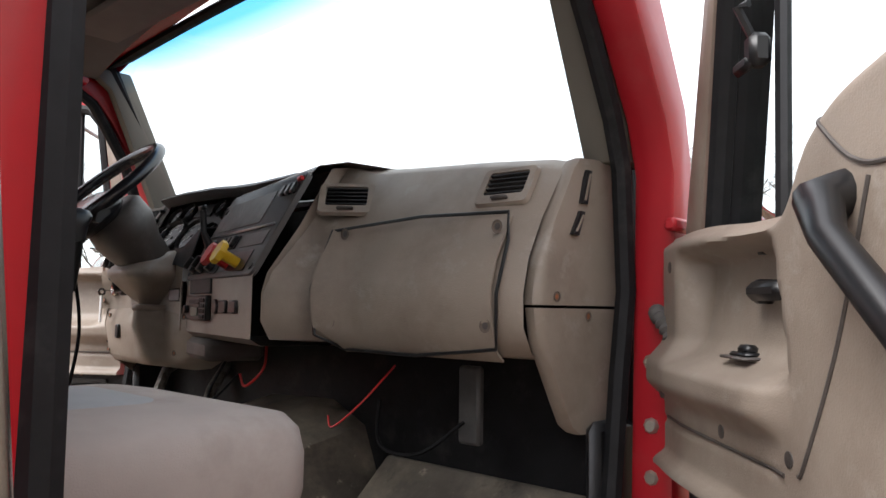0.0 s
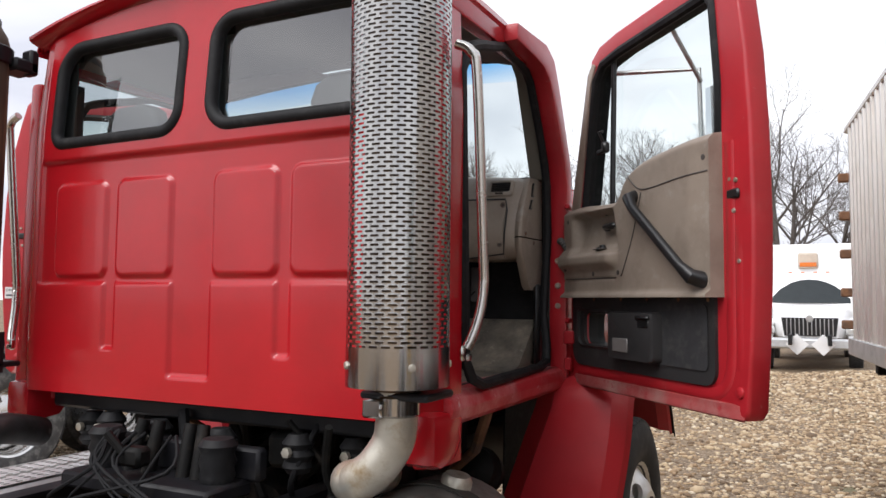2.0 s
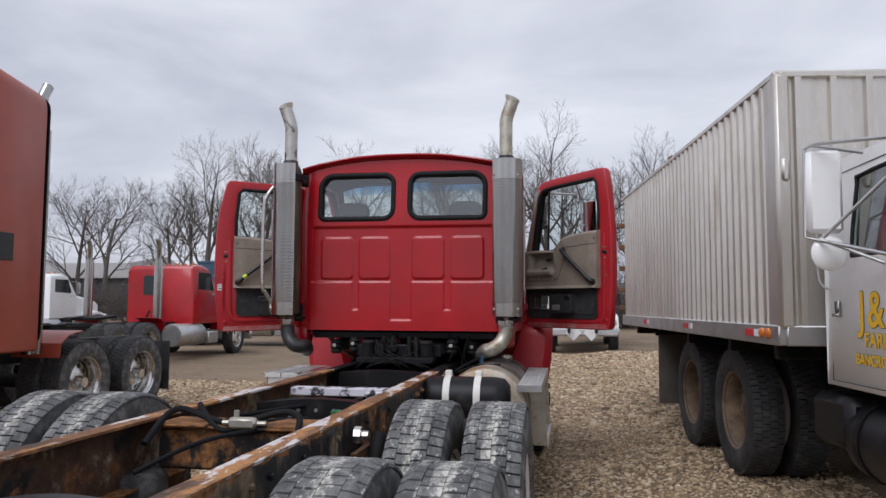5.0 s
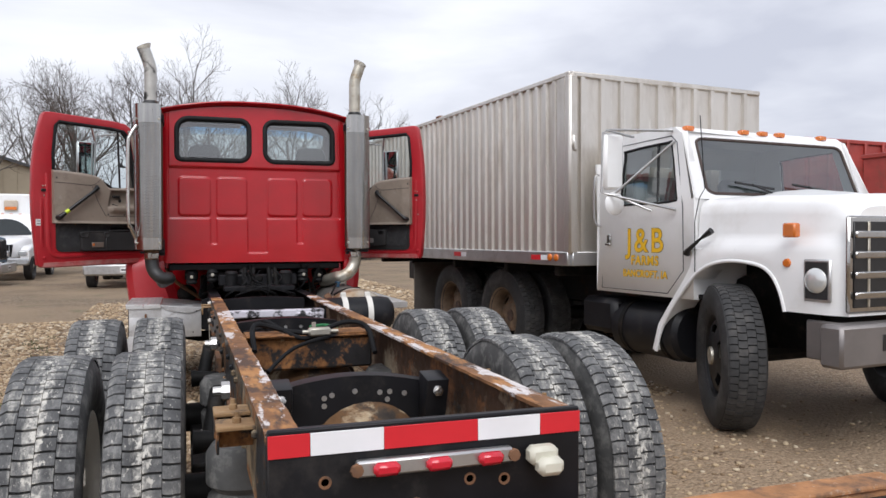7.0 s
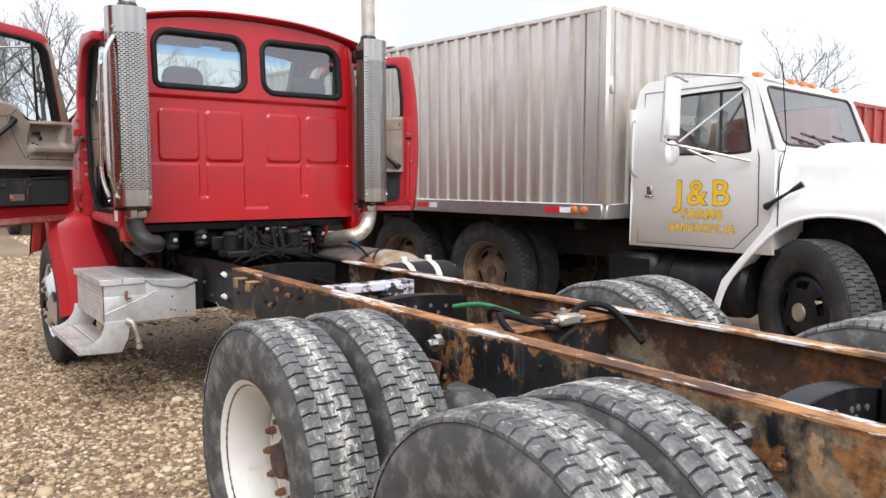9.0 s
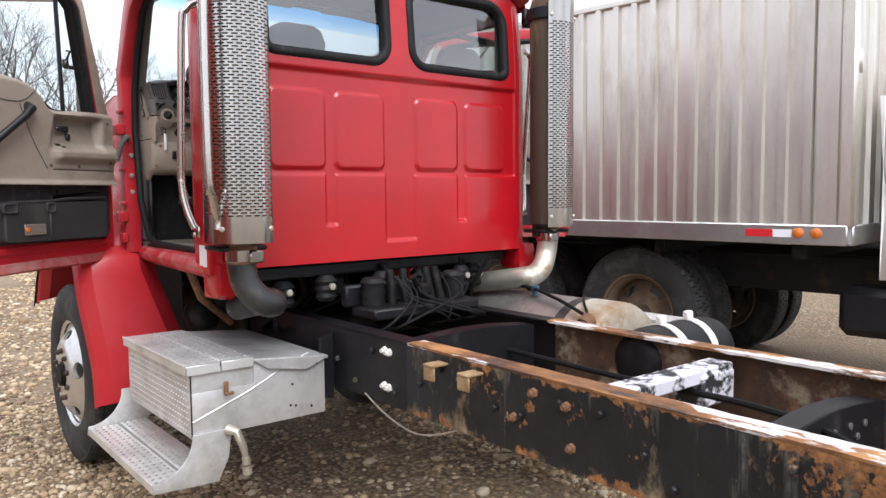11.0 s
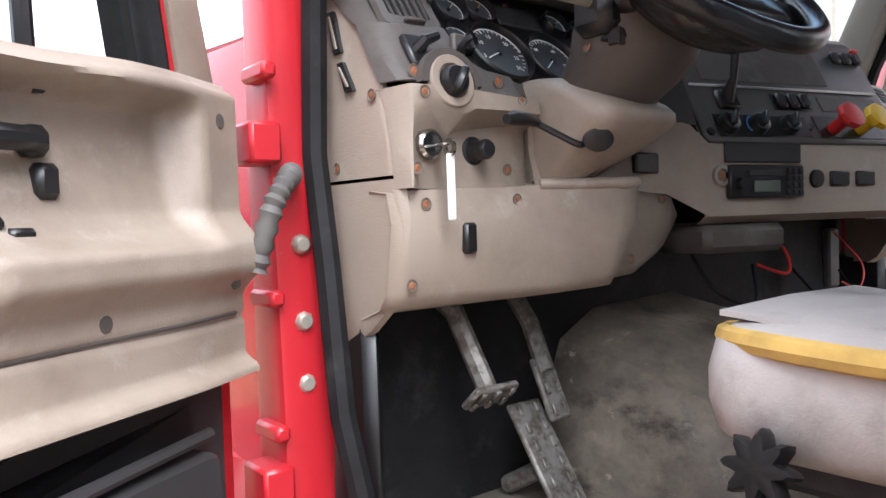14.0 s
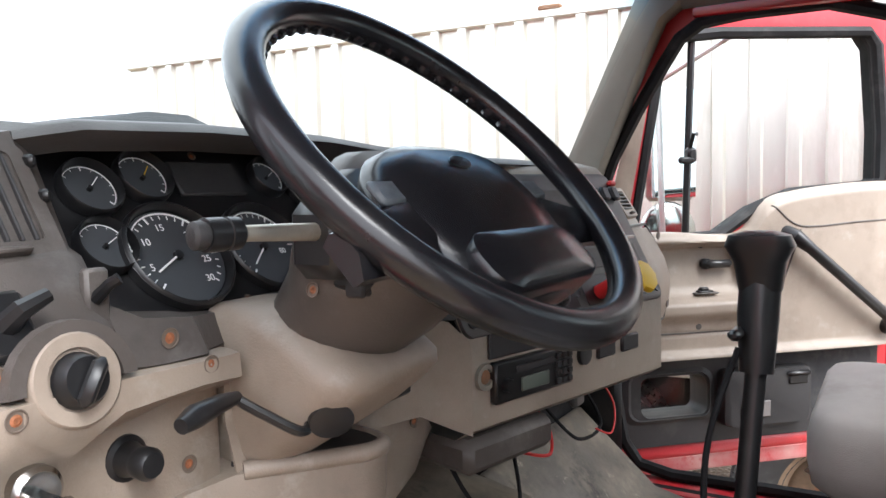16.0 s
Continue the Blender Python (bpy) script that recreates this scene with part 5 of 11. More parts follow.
# left side: battery box with steps
BX0, BX1, BY0, BY1, BZ0, BZ1 = -1.10, -0.50, -0.10, 0.70, 0.68, 0.965
boxg = G().prism([(BX0, BZ0), (BX1, BZ0), (BX1, BZ1 - 0.05), (BX0 + 0.265, BZ1 - 0.014), (BX0 + 0.265, BZ1 - 0.10), (BX0, BZ1 - 0.10)], "y", BY0, BY1)
bbox = part("battery_box", boxg, bright_box, truck, "dented aluminium battery box", bevel=0.008)
lid = G().prism([(BX0 + 0.26, BZ1 - 0.012), (BX1 + 0.01, BZ1 - 0.045), (BX1 + 0.01, BZ1 - 0.03), (BX0 + 0.26, BZ1 + 0.003)], "y", BY0 - 0.012, BY1 + 0.01)
part("lid", lid, bright_box, bbox, bevel=0.003)
part("lid_flap", G().prism([(BX0 + 0.26, BZ1 - 0.002), (BX1 + 0.01, BZ1 - 0.034), (BX1 - 0.10, BZ1 - 0.075), (BX0 + 0.32, BZ1 - 0.045)], "y", BY0 - 0.017, BY0 - 0.013), bright_box, bbox, "bent front edge of the lid")
st2 = slotted_tread(G(), BX0 - 0.015, BX0 + 0.12, BY0 - 0.01, BY1, BZ1 + 0.012, 4, 15)
slotted_tread(st2, BX0 + 0.125, BX0 + 0.26, BY0 - 0.01, BY1, BZ1 + 0.012, 4, 15)
st2.block((BX0 + 0.051, BY0 - 0.011, BZ1 - 0.008), (0.135, 0.005, 0.038), 0.002).block((BX0 + 0.193, BY0 - 0.011, BZ1 - 0.008), (0.135, 0.005, 0.038), 0.002).block((BX0 - 0.017, (BY0 + BY1) / 2, BZ1 - 0.008), (0.005, BY1 - BY0, 0.038), 0.002).block((BX0 + 0.1225, (BY0 + BY1) / 2, BZ1 + 0.004), (0.004, BY1 - BY0, 0.024), 0.001).tube([(BX0 - 0.017, BY0 - 0.01, BZ1 + 0.01), (BX0 - 0.017, BY1, BZ1 + 0.01)], 0.006, 8)
# Black sheet added under the step so its holes look shaded
part("step_shade_sheet", G().block((BX0 + 0.133, (BY0 + BY1) / 2, BZ1 - 0.085), (0.245, BY1 - BY0 - 0.03, 0.022), 0.004), black_plastic, bbox, "black sheet added to darken the step holes")
part("box_rim", G().block((BX0 + 0.134, BY0 + 0.003, BZ1 - 0.055), (0.262, 0.005, 0.095), 0.001).block((BX0 + 0.003, (BY0 + BY1) / 2, BZ1 - 0.055), (0.005, BY1 - BY0 - 0.012, 0.095), 0.001), bright_box, bbox)
part("upper_step", st2, pressed, bbox, "perforated aluminium step plate")
knurl = G()
for i in range(26):
    for j in range(10):
        cy, cz = BY0 + 0.03 + i * 0.029 + (j % 2) * 0.0145, BZ0 + 0.025 + j * 0.025
        if cy < BY1 - 0.02:
            k = 0.010
            knurl.add([(BX0, cy - k, cz), (BX0, cy, cz - k * 0.55), (BX0, cy + k, cz), (BX0, cy, cz + k * 0.55), (BX0 - 0.004, cy, cz)], [(0, 1, 4), (1, 2, 4), (2, 3, 4), (3, 0, 4)])
part("checker_plate", knurl, pressed, bbox, "raised checker pattern")
part("latch", G().block((BX0 + 0.14, BY0 - 0.016, 0.87), (0.018, 0.012, 0.05), 0.003).block((BX0 + 0.15, BY0 - 0.02, 0.845), (0.04, 0.012, 0.012), 0.003), rust_brown, bbox)
low = slotted_tread(G(), -1.252, -1.135, BY0, 0.82, 0.535, 4, 22)
slotted_tread(low, -1.115, -1.00, BY0, 0.82, 0.54, 4, 22)
low.block((-1.255, 0.36, 0.518), (0.006, 0.92, 0.036), 0.002).block((-1.133, 0.36, 0.52), (0.006, 0.92, 0.034), 0.002).block((-1.117, 0.36, 0.524), (0.006, 0.92, 0.034), 0.002).block((-0.998, 0.36, 0.524), (0.006, 0.92, 0.034), 0.002)
part("lower_step", low, pressed, bbox, "perforated aluminium lower step in two strips")
arc = [(-1.258 + 0.158 * math.sin(a), 0.70 - 0.158 * math.cos(a)) for a in [math.pi / 2 * k / 10 for k in range(11)]]
for y, low_, deep in ((BY0 - 0.008, 0.493, -0.955), (0.83, 0.493, -0.955)):
    side = arc + [(-0.94, BZ0 + 0.02), (deep, 0.585), (-1.0, low_), (-1.262, 0.503)]
    part("step_side", G().prism(side, "y", y - 0.004, y + 0.004), bright_box, bbox, "curved aluminium step bracket", bevel=0.002)
part("scratch_seam", G().tube([(BX0 + 0.004, BY0 - 0.001, 0.748), (-0.86, BY0 - 0.002, 0.835), (-0.62, BY0 - 0.002, 0.945), (-0.58, BY0 - 0.001, 0.955)], 0.0028, 6), aluminium, bbox, "raised diagonal seam")
part("box_edge", G().box(BX0 - 0.001, BX0 + 0.004, BY0 - 0.0025, BY0 + 0.002, BZ0 + 0.01, BZ1 - 0.02), black_plastic, bbox, "dark joint at the corner")
for hx, hz in ((-0.54, 0.935), (-0.54, 0.905), (-0.66, 0.83), (-0.67, 0.74), (-0.645, 0.735), (-0.57, 0.72)):
    part("rivet_hole", G().lathe([(0.006, 0), (0.006, 0.002), (0, 0.002)], 8, Matrix.Translation((hx, BY0 + 0.001, hz)) @ Matrix.Rotation(radians(90), 4, "X")), black_plastic, bbox)
part("box_bracket", G().prism([(-0.50, 1.0), (-0.437, 1.02), (-0.437, 0.72), (-0.50, 0.74)], "y", BY0 + 0.03, BY0 + 0.05), black_plain, bbox, "black bracket to the frame rail")
part("lever", G().tube([(-0.955, BY0 - 0.01, 0.695), (-0.935, BY0 - 0.05, 0.69), (-0.915, BY0 - 0.06, 0.63), (-0.905, BY0 - 0.06, 0.58)], [0.024, 0.018, 0.016, 0.012], 10).tube([(-0.905, BY0 - 0.06, 0.585), (-0.903, BY0 - 0.062, 0.555)], 0.018, 8).tube([(-0.903, BY0 - 0.062, 0.55), (-0.90, BY0 - 0.062, 0.515)], 0.02, 8), dull_steel, bbox)

# ---------------- red truck: cab shell ----------------
CAB_LOW, ROOF_C = 1.33, 2.79


def emboss(x, z):
    """How far the pressed panels of the rear wall stand back, by place on the wall."""
    d = 0.012
    e = 0.014
    ax = abs(x)

    def inside(a, b, v):
        return ease(a - e / 2, a + e / 2, v) * (1 - ease(b - e / 2, b + e / 2, v))

    def panel(x0, x1, z0, z1, r=0.035):
        """1 inside a rectangle with rounded corners, easing to 0 over its edge."""
        qx, qz = abs(ax - (x0 + x1) / 2) - (x1 - x0) / 2 + r, abs(z - (z0 + z1) / 2) - (z1 - z0) / 2 + r
        return 1 - ease(-e / 2, e / 2, math.hypot(max(qx, 0), max(qz, 0)) + min(max(qx, qz), 0) - r)
    recess = inside(1.73, 2.185, z) * (1 - ease(0.775, 0.79, ax))
    top_panel = max(panel(0.095, 0.36, 1.755, 2.10), panel(0.415, 0.685, 1.755, 2.10))
    chan = max(inside(-0.1, 0.088, ax) * inside(1.415, 1.74, z), inside(0.36, 0.415, ax) * inside(1.50, 1.74, z))
    return d * max(recess * (1 - top_panel), chan) - 0.006 * ease(2.185, 2.2, z)


def rear_wall_point(s, z):
    """The rear wall's sheet, s along it from the middle; it bends round the corners to the sides."""
    a = abs(s)
    sg = 1 if s >= 0 else -1
    flat, r = 0.77, 0.14
    lean = 0.03 * ease(2.25, 2.75, z)
    if a < flat:
        return Vector((s, emboss(s, z) + lean, z))
    arc = r * math.pi / 2
    if a < flat + arc:
        t = (a - flat) / r
        return Vector((sg * (flat + r * math.sin(t) - lean * 0.6 * t), r - r * math.cos(t) + lean, z))
    return Vector((sg * (flat + r - lean), r + (a - flat - arc) + lean, z))


def roof_z(x):
    return ROOF_C - 0.105 * (abs(x) / 0.86) ** 2.4


WIN = [rounded(0.07, 0.70, 2.255, 2.63, (0.09, 0.045, 0.11, 0.085), 8), [(-x, z) for x, z in rounded(0.07, 0.70, 2.255, 2.63, (0.09, 0.045, 0.11, 0.085), 8)]]


def in_poly(x, z, poly):
    hit = False
    for (x0, z0), (x1, z1) in zip(poly, poly[1:] + poly[:1]):
        if (z0 > z) != (z1 > z) and x < x0 + (z - z0) / (z1 - z0) * (x1 - x0):
            hit = not hit
    return hit


SMAX = 0.77 + 0.14 * math.pi / 2 + 0.07
ns, nz = 330, 200
g = G()
pts = []
for j in range(nz + 1):
    for i in range(ns + 1):
        s_ = -SMAX + 2 * SMAX * i / ns
        top = roof_z(s_) - 0.035 if abs(s_) < 0.86 else roof_z(0.86) - 0.035 - (abs(s_) - 0.86) * 0.12
        low = CAB_LOW - 0.13 * ease(0.80, 0.86, abs(s_))
        pts.append(rear_wall_point(s_, low + (top - low) * j / nz))
faces = []
for j in range(nz):
    for i in range(ns):
        q = (j * (ns + 1) + i, j * (ns + 1) + i + 1, (j + 1) * (ns + 1) + i + 1, (j + 1) * (ns + 1) + i)
        c = (pts[q[0]] + pts[q[2]]) / 2
        if c.y < 0.12 and any(in_poly(c.x, c.z, w) for w in WIN):
            continue
        faces.append(q)
g.add(pts, faces)
part("rear_wall", g, red_paint, truck, "glossy red pressed-steel cab rear wall", sharp=50, thick=0.0)
# inner lining of the rear wall
g = G()
outer = [(-0.86, 1.40), (0.86, 1.40), (0.86, 2.62), (-0.86, 2.62)]
for j in range(36):
    for i in range(50):
        x0, x1, z0, z1 = -0.86 + i * 0.0344, -0.86 + (i + 1) * 0.0344, 1.40 + j * 0.034, 1.40 + (j + 1) * 0.034
        if any(in_poly((x0 + x1) / 2, (z0 + z1) / 2, w) for w in WIN):
            continue
        g.add([(x0, 0.075, z0), (x1, 0.075, z0), (x1, 0.075, z1), (x0, 0.075, z1)], [(0, 1, 2, 3)])
part("rear_lining", g, headliner, truck, "dark cab lining", thick=0.006)
for w in WIN:
    part("window_seal", G().ring([(x, 0.004 + 0.03 * ease(2.25, 2.75, z), z) for x, z in w], 0.024, 10), seal, truck, "black rubber window seal")
    ring_in = [(x, 0.022 + 0.03 * ease(2.25, 2.75, z), z) for x, z in w]
    ob = part("rear_window", G().add(ring_in, [tuple(range(len(ring_in)))]), dark_pane, truck, "tinted rear window")
    ob.visible_shadow = False
part("drip_lip", G().loft([[(x, -0.02 + 0.012 * (x / 0.86) ** 2, roof_z(x) - 0.012), (x, -0.03 + 0.012 * (x / 0.86) ** 2, roof_z(x) - 0.004), (x, -0.02, roof_z(x) + 0.008), (x, 0.06, roof_z(x) + 0.010), (x, 0.05, roof_z(x) - 0.03)] for x in [i * 0.043 for i in range(-20, 21)]]), red_paint, truck, "red roof edge with a drip lip")
# roof
rings = []
for y, dz, half in ((0.03, 0.0, 0.87), (0.25, 0.012, 0.885), (0.6, 0.015, 0.885), (0.88, 0.008, 0.875), (0.97, -0.008, 0.87), (1.01, -0.03, 0.86)):
    rings.append([(half * u, y, roof_z(0.86 * u) + dz) for u in [i / 14 for i in range(-14, 15)]] + [(half + 0.012, y, roof_z(0.86) + dz - 0.03), (half, y, roof_z(0.86) + dz - 0.055)])
for rg in rings:
    rg.insert(0, (-rg[-2][0], rg[-2][1], rg[-2][2]))
    rg.insert(0, (-rg[-1][0], rg[-1][1], rg[-1][2]))
part("roof", G().loft(rings, wrap=False), red_paint, truck, "red cab roof", thick=0.004)
part("roof_marker_lamp", G().lathe([(0.075, 0), (0.07, 0.015), (0.03, 0.03), (0, 0.032)], 20, Matrix.Translation((-0.55, 0.45, ROOF_C - 0.03))), red_paint, truck)
part("headlining", G().loft([[(0.84 * u, y, roof_z(0.86 * u) - 0.04) for u in [i / 8 for i in range(-8, 9)]] for y in (0.08, 0.3, 0.6, 0.94)], wrap=False), headliner, truck, "dark grey headlining", thick=0.02)
visor = material("sun_visor_vinyl", (0.13, 0.12, 0.115), 0.8, vary=0.1, bump=0.2, bump_scale=200)
for s in (-1, 1):
    part("sun_visor", G().block((s * 0.42, 0.84, 2.69), (0.66, 0.15, 0.020), 0.009), visor, truck, "dark folded sun visor")
    # door pillars, sill and kick panel
    A = [(0.93, 2.70), (1.03, 2.665), (1.10, 2.56), (1.245, 2.29), (1.265, 2.2), (1.265, 1.34), (1.19, 1.34), (1.175, 1.6), (1.195, 2.17), (1.165, 2.26), (1.09, 2.385), (1.01, 2.51), (0.965, 2.565), (0.90, 2.60), (0.78, 2.61), (0.60, 2.615), (0.60, 2.68)]
    dx, dy = (0.022, 0.0) if s > 0 else (0.03, -0.03)
    A = [(y + (dy if z < 2.25 else 0.0), z) for y, z in A]
    part("door_pillar", G().prism(A, "x", s * (0.845 + dx), s * (0.915 + 1.3 * dx)), red_worn, truck, "scuffed red front door pillar", bevel=0.012)
    for z, tall_, wide in ((1.42, 0.05, 0.03), (1.60, 0.022, 0.022), (1.78, 0.022, 0.022), (2.08, 0.022, 0.022), (1.985, 0.055, 0.045), (1.53, 0.055, 0.045)):
        part("door_hinge", G().block((s * (0.905 + 1.6 * dx + wide / 3), 1.20 + dy, z), (wide, 0.07, tall_), 0.005), red_worn, truck, "red painted door hinge")
    for z in (1.745, 1.66, 1.85):
        part("pillar_bolt", G().lathe([(0.014, 0), (0.014, 0.006), (0.009, 0.012), (0, 0.012)], 8, Matrix.Translation((s * (0.875 + 1.4 * dx), 1.184 + dy, z)) @ Matrix.Rotation(radians(90), 4, "X")), dull_steel, truck)
    sill = [(s * 0.80, 1.405), (s * 0.90, 1.405), (s * 0.925, 1.39), (s * 0.935, 1.36), (s * 0.925, 1.325), (s * 0.90, 1.305), (s * 0.80, 1.305)]
    if s > 0:
        part("door_sill", G().prism(sill, "y", 0.10, 1.20), red_sill, truck, "worn red door sill", bevel=0.004)
    else:
        rings_ = [[(-0.78, y, 1.376), (-o_ + 0.05, y, 1.376), (-o_ + 0.018, y, 1.364), (-o_, y, 1.338), (-o_ + 0.008, y, 1.310), (-o_ + 0.035, y, 1.288), (-0.78, y, 1.285)] for y, o_ in ((0.10, 0.962), (0.4, 0.945), (0.75, 0.922), (1.05, 0.902), (1.20, 0.892))]
        part("door_sill", G().loft(rings_), red_sill, truck, "worn red door sill with pale scuffs", bevel=0.004)
    part("corner_skirt", G().prism([(0.0, 1.36), (0.20, 1.36), (0.185, 1.26), (0.15, 1.215), (0.05, 1.20), (0.0, 1.215)], "x", s * 0.80, s * 0.93), red_paint, truck, "red lower cab corner", bevel=0.03)
    # door opening seal, a rounded black strip all round
    sx = 0.862 if s > 0 else 0.890
    loop = [(s * (sx + (0.035 if s > 0 else 0.007) * ease(0.9, 0.3, y) + (0.03 if s > 0 else -0.03) * ease(1.6, 1.42, z)), y - (0.022 if s < 0 and y > 1.1 else 0.0), z) for y, z in [(0.224, 1.50), (0.224, 2.40)] + [(0.24 + 0.04 * k, 2.46 + 0.10 * (k / 6) ** 0.6) for k in range(1, 7)] + [(0.62, 2.605), (0.80, 2.605), (0.90, 2.595), (0.955, 2.56), (0.995, 2.50), (1.065, 2.385), (1.13, 2.265), (1.16, 2.18), (1.175, 1.97), (1.15, 1.82), (1.125, 1.62), (1.11, 1.5)] + ([(1.07, 1.435), (0.98, 1.418), (0.33, 1.415), (0.25, 1.44)] if s > 0 else [(1.08, 1.425), (0.99, 1.392), (0.33, 1.384), (0.25, 1.41)])]
    part("door_seal", G().ring(loop, 0.018, 8), seal, truck, "black rubber door seal")
    part("pillar_trim", G().prism([(0.09, 1.42), (0.215, 1.42), (0.215, 2.55), (0.09, 2.55)], "x", s * 0.83, s * 0.87), grey_plastic, truck)
    part("roof_side_rail", G().prism([(0.09, 2.585), (0.92, 2.605), (0.92, 2.675), (0.09, 2.68)], "x", s * 0.835, s * 0.89), red_paint, truck, bevel=0.01)
    part("pillar_lining", G().prism([(1.245, 2.195), (1.16, 2.195), (1.14, 2.245), (1.04, 2.48), (0.985, 2.60), (0.93, 2.64), (0.93, 2.665), (1.045, 2.665), (1.235, 2.26)], "x", s * (0.785 if s > 0 else 0.825), s * 0.864), trim_olive, truck, "olive tan windshield pillar lining", bevel=0.012)
    # grab rail on the rear door post
    ry, rx, rz = (0.0, 0.0, 0.0) if s > 0 else (-0.07, 0.035, -0.035)
    rail = spline([(s * (0.94 + rx), 0.10 + ry, 2.44 + rz), (s * (0.985 + rx), 0.10 + ry, 2.41 + rz), (s * (1.0 + rx), 0.112 + ry, 2.33 + rz), (s * (1.0 + rx), 0.163 + ry, 1.80 + rz), (s * (1.0 + rx), 0.166 + ry, 1.73 + rz), (s * (0.996 + rx), 0.162 + ry, 1.67 + rz), (s * (0.987 + rx), 0.151 + ry, 1.615 + rz), (s * (0.975 + rx), 0.138 + ry, 1.57 + rz), (s * (0.963 + rx), 0.129 + ry, 1.54 + rz)], 6)
    gr = part("grab_rail", G().tube(rail, 0.0155, 12), steel_rail, truck, "brushed steel grab rail")
    part("rail_foot", G().block((s * (0.952 + rx), 0.127 + ry, 1.525 + rz), (0.014, 0.026, 0.045), 0.006).lathe([(0.012, 0), (0.01, 0.01), (0, 0.011)], 8, Matrix.Translation((s * (0.967 + rx), 0.127 + ry, 1.515 + rz)) @ Matrix.Rotation(radians(90 * s), 4, "Y")), steel_rail, gr)
    if s < 0:
        part("door_post", G().prism([(0.045, 1.30), (0.205, 1.34), (0.215, 1.42), (0.215, 2.40), (0.19, 2.52), (0.06, 2.54)], "x", -0.885, -0.952), red_paint, truck, "red rear door post", bevel=0.02)
    # front fender
    arch = spline([(2.62, 0.95), (2.45, 1.2), (2.2, 1.33), (1.85, 1.385), (1.5, 1.385), (1.28, 1.365), (1.17, 1.295), (1.13, 1.12), (1.10, 0.85), (1.08, 0.68), (1.07, 0.575)], 5)
    sect = []
    for p in arch:
        y, z = p[0], p[1]
        back = ease(1.7, 1.2, y)
        inner = 0.78 + back * (-0.125 + 0.155 * max(0.0, min(1.0, (z - 0.78) / 0.47)))
        lip = 1.12 + back * (0.03 + 0.055 * ease(0.7, 1.25, z))
        up = 0.07 * ease(0.9, 1.3, z) * (1 - back)
        sect.append([(s * inner, y + 0.05 * back, z + up), (s * (inner + 0.082), y - 0.012 * back, z + up * 0.8), (s * (inner + 0.094), y - 0.028 * back, z + up * 0.7), (s * (inner * 0.45 + lip * 0.55), y - 0.045 * back, z + 0.02), (s * (lip - 0.065), y - 0.03, z + 0.004), (s * (lip - 0.012), y + 0.012, z - 0.010), (s * lip, y + 0.045, z - 0.026), (s * (lip - 0.014), y + 0.065, z - 0.036)])
    part("front_fender", G().loft([[Vector(q) for q in r] for r in sect], wrap=False), fender_red, truck, "red front fender with a creased rear face", thick=0.006, sharp=28)
    neck = [[(s * 1.185, 1.185, 1.262), (s * 1.17, 1.20, 1.315), (s * 1.10, 1.165, 1.285), (s * 1.00, 1.135, 1.275), (s * 0.90, 1.14, 1.27)], [(s * 1.10, 1.29, 1.33), (s * 1.085, 1.29, 1.40), (s * 1.03, 1.265, 1.41), (s * 0.975, 1.235, 1.40), (s * 0.925, 1.20, 1.36)], [(s * 1.02, 1.36, 1.44), (s * 1.01, 1.35, 1.52), (s * 0.98, 1.32, 1.54), (s * 0.95, 1.29, 1.53), (s * 0.92, 1.26, 1.50)]]
    part("fender_neck", G().loft(neck, wrap=False), fender_red, truck, "red fender panel rising to the cowl", thick=0.005, sharp=25)
    part("mud_edge", G().loft([[(s * 1.10, p[0] + 0.07, p[1] - 0.03), (s * 1.13, p[0] + 0.07, p[1] - 0.03), (s * 1.13, p[0] + 0.09, p[1] - 0.05)] for p in arch[:18]], wrap=False), black_plastic, truck, thick=0.008)
    part("cowl_side", G().prism([(1.27, 1.34), (1.27, 2.205), (1.7, 2.22), (2.6, 2.0), (2.7, 1.36), (1.6, 1.40)], "x", s * 0.80, s * 0.84), red_paint, truck, bevel=0.01)
part("hood", G().loft([[(0.84 * u, y, z + 0.07 * (1 - u * u)) for u in [i / 8 for i in range(-8, 9)]] for y, z in ((1.34, 2.20), (1.7, 2.225), (2.2, 2.15), (2.7, 1.98))], wrap=False), red_paint, truck, "red hood", thick=0.006)
part("hood_nose", G().prism([(-0.82, 0.75), (0.82, 0.75), (0.82, 1.92), (-0.82, 1.92)], "y", 2.68, 2.78), red_paint, truck, bevel=0.03)
part("cowl", G().loft([[(0.85 * u, y, z) for u in [i / 8 for i in range(-8, 9)]] for y, z in ((1.19, 2.205), (1.24, 2.215), (1.32, 2.195), (1.36, 2.17))], wrap=False), black_plastic, truck, "black plastic cowl", thick=0.01)
scoop = G().loft([[(x, 1.42, 2.27), (x, 1.52, 2.285 + h), (x, 1.75, 2.29 + h), (x, 2.1, 2.22)] for x, h in ((-0.42, -0.02), (-0.37, 0.02), (-0.29, 0.045), (-0.21, 0.045), (-0.13, 0.02), (-0.07, -0.02))], wrap=False)
part("hood_scoop", scoop, seal, truck, "dark raised hood intake", thick=0.006)
WS = [i / 8 for i in range(-8, 9)]
sill_line = [(0.85 * u, 1.245 + 0.06 * (1 - u * u), 2.215) for u in WS]
band_line = [(0.84 * u, 1.035 + 0.05 * (1 - u * u), 2.595 + 0.045 * (1 - u * u)) for u in WS]
head_line = [(0.835 * u, 0.985 + 0.05 * (1 - u * u), 2.672 + 0.07 * (1 - u * u)) for u in WS]
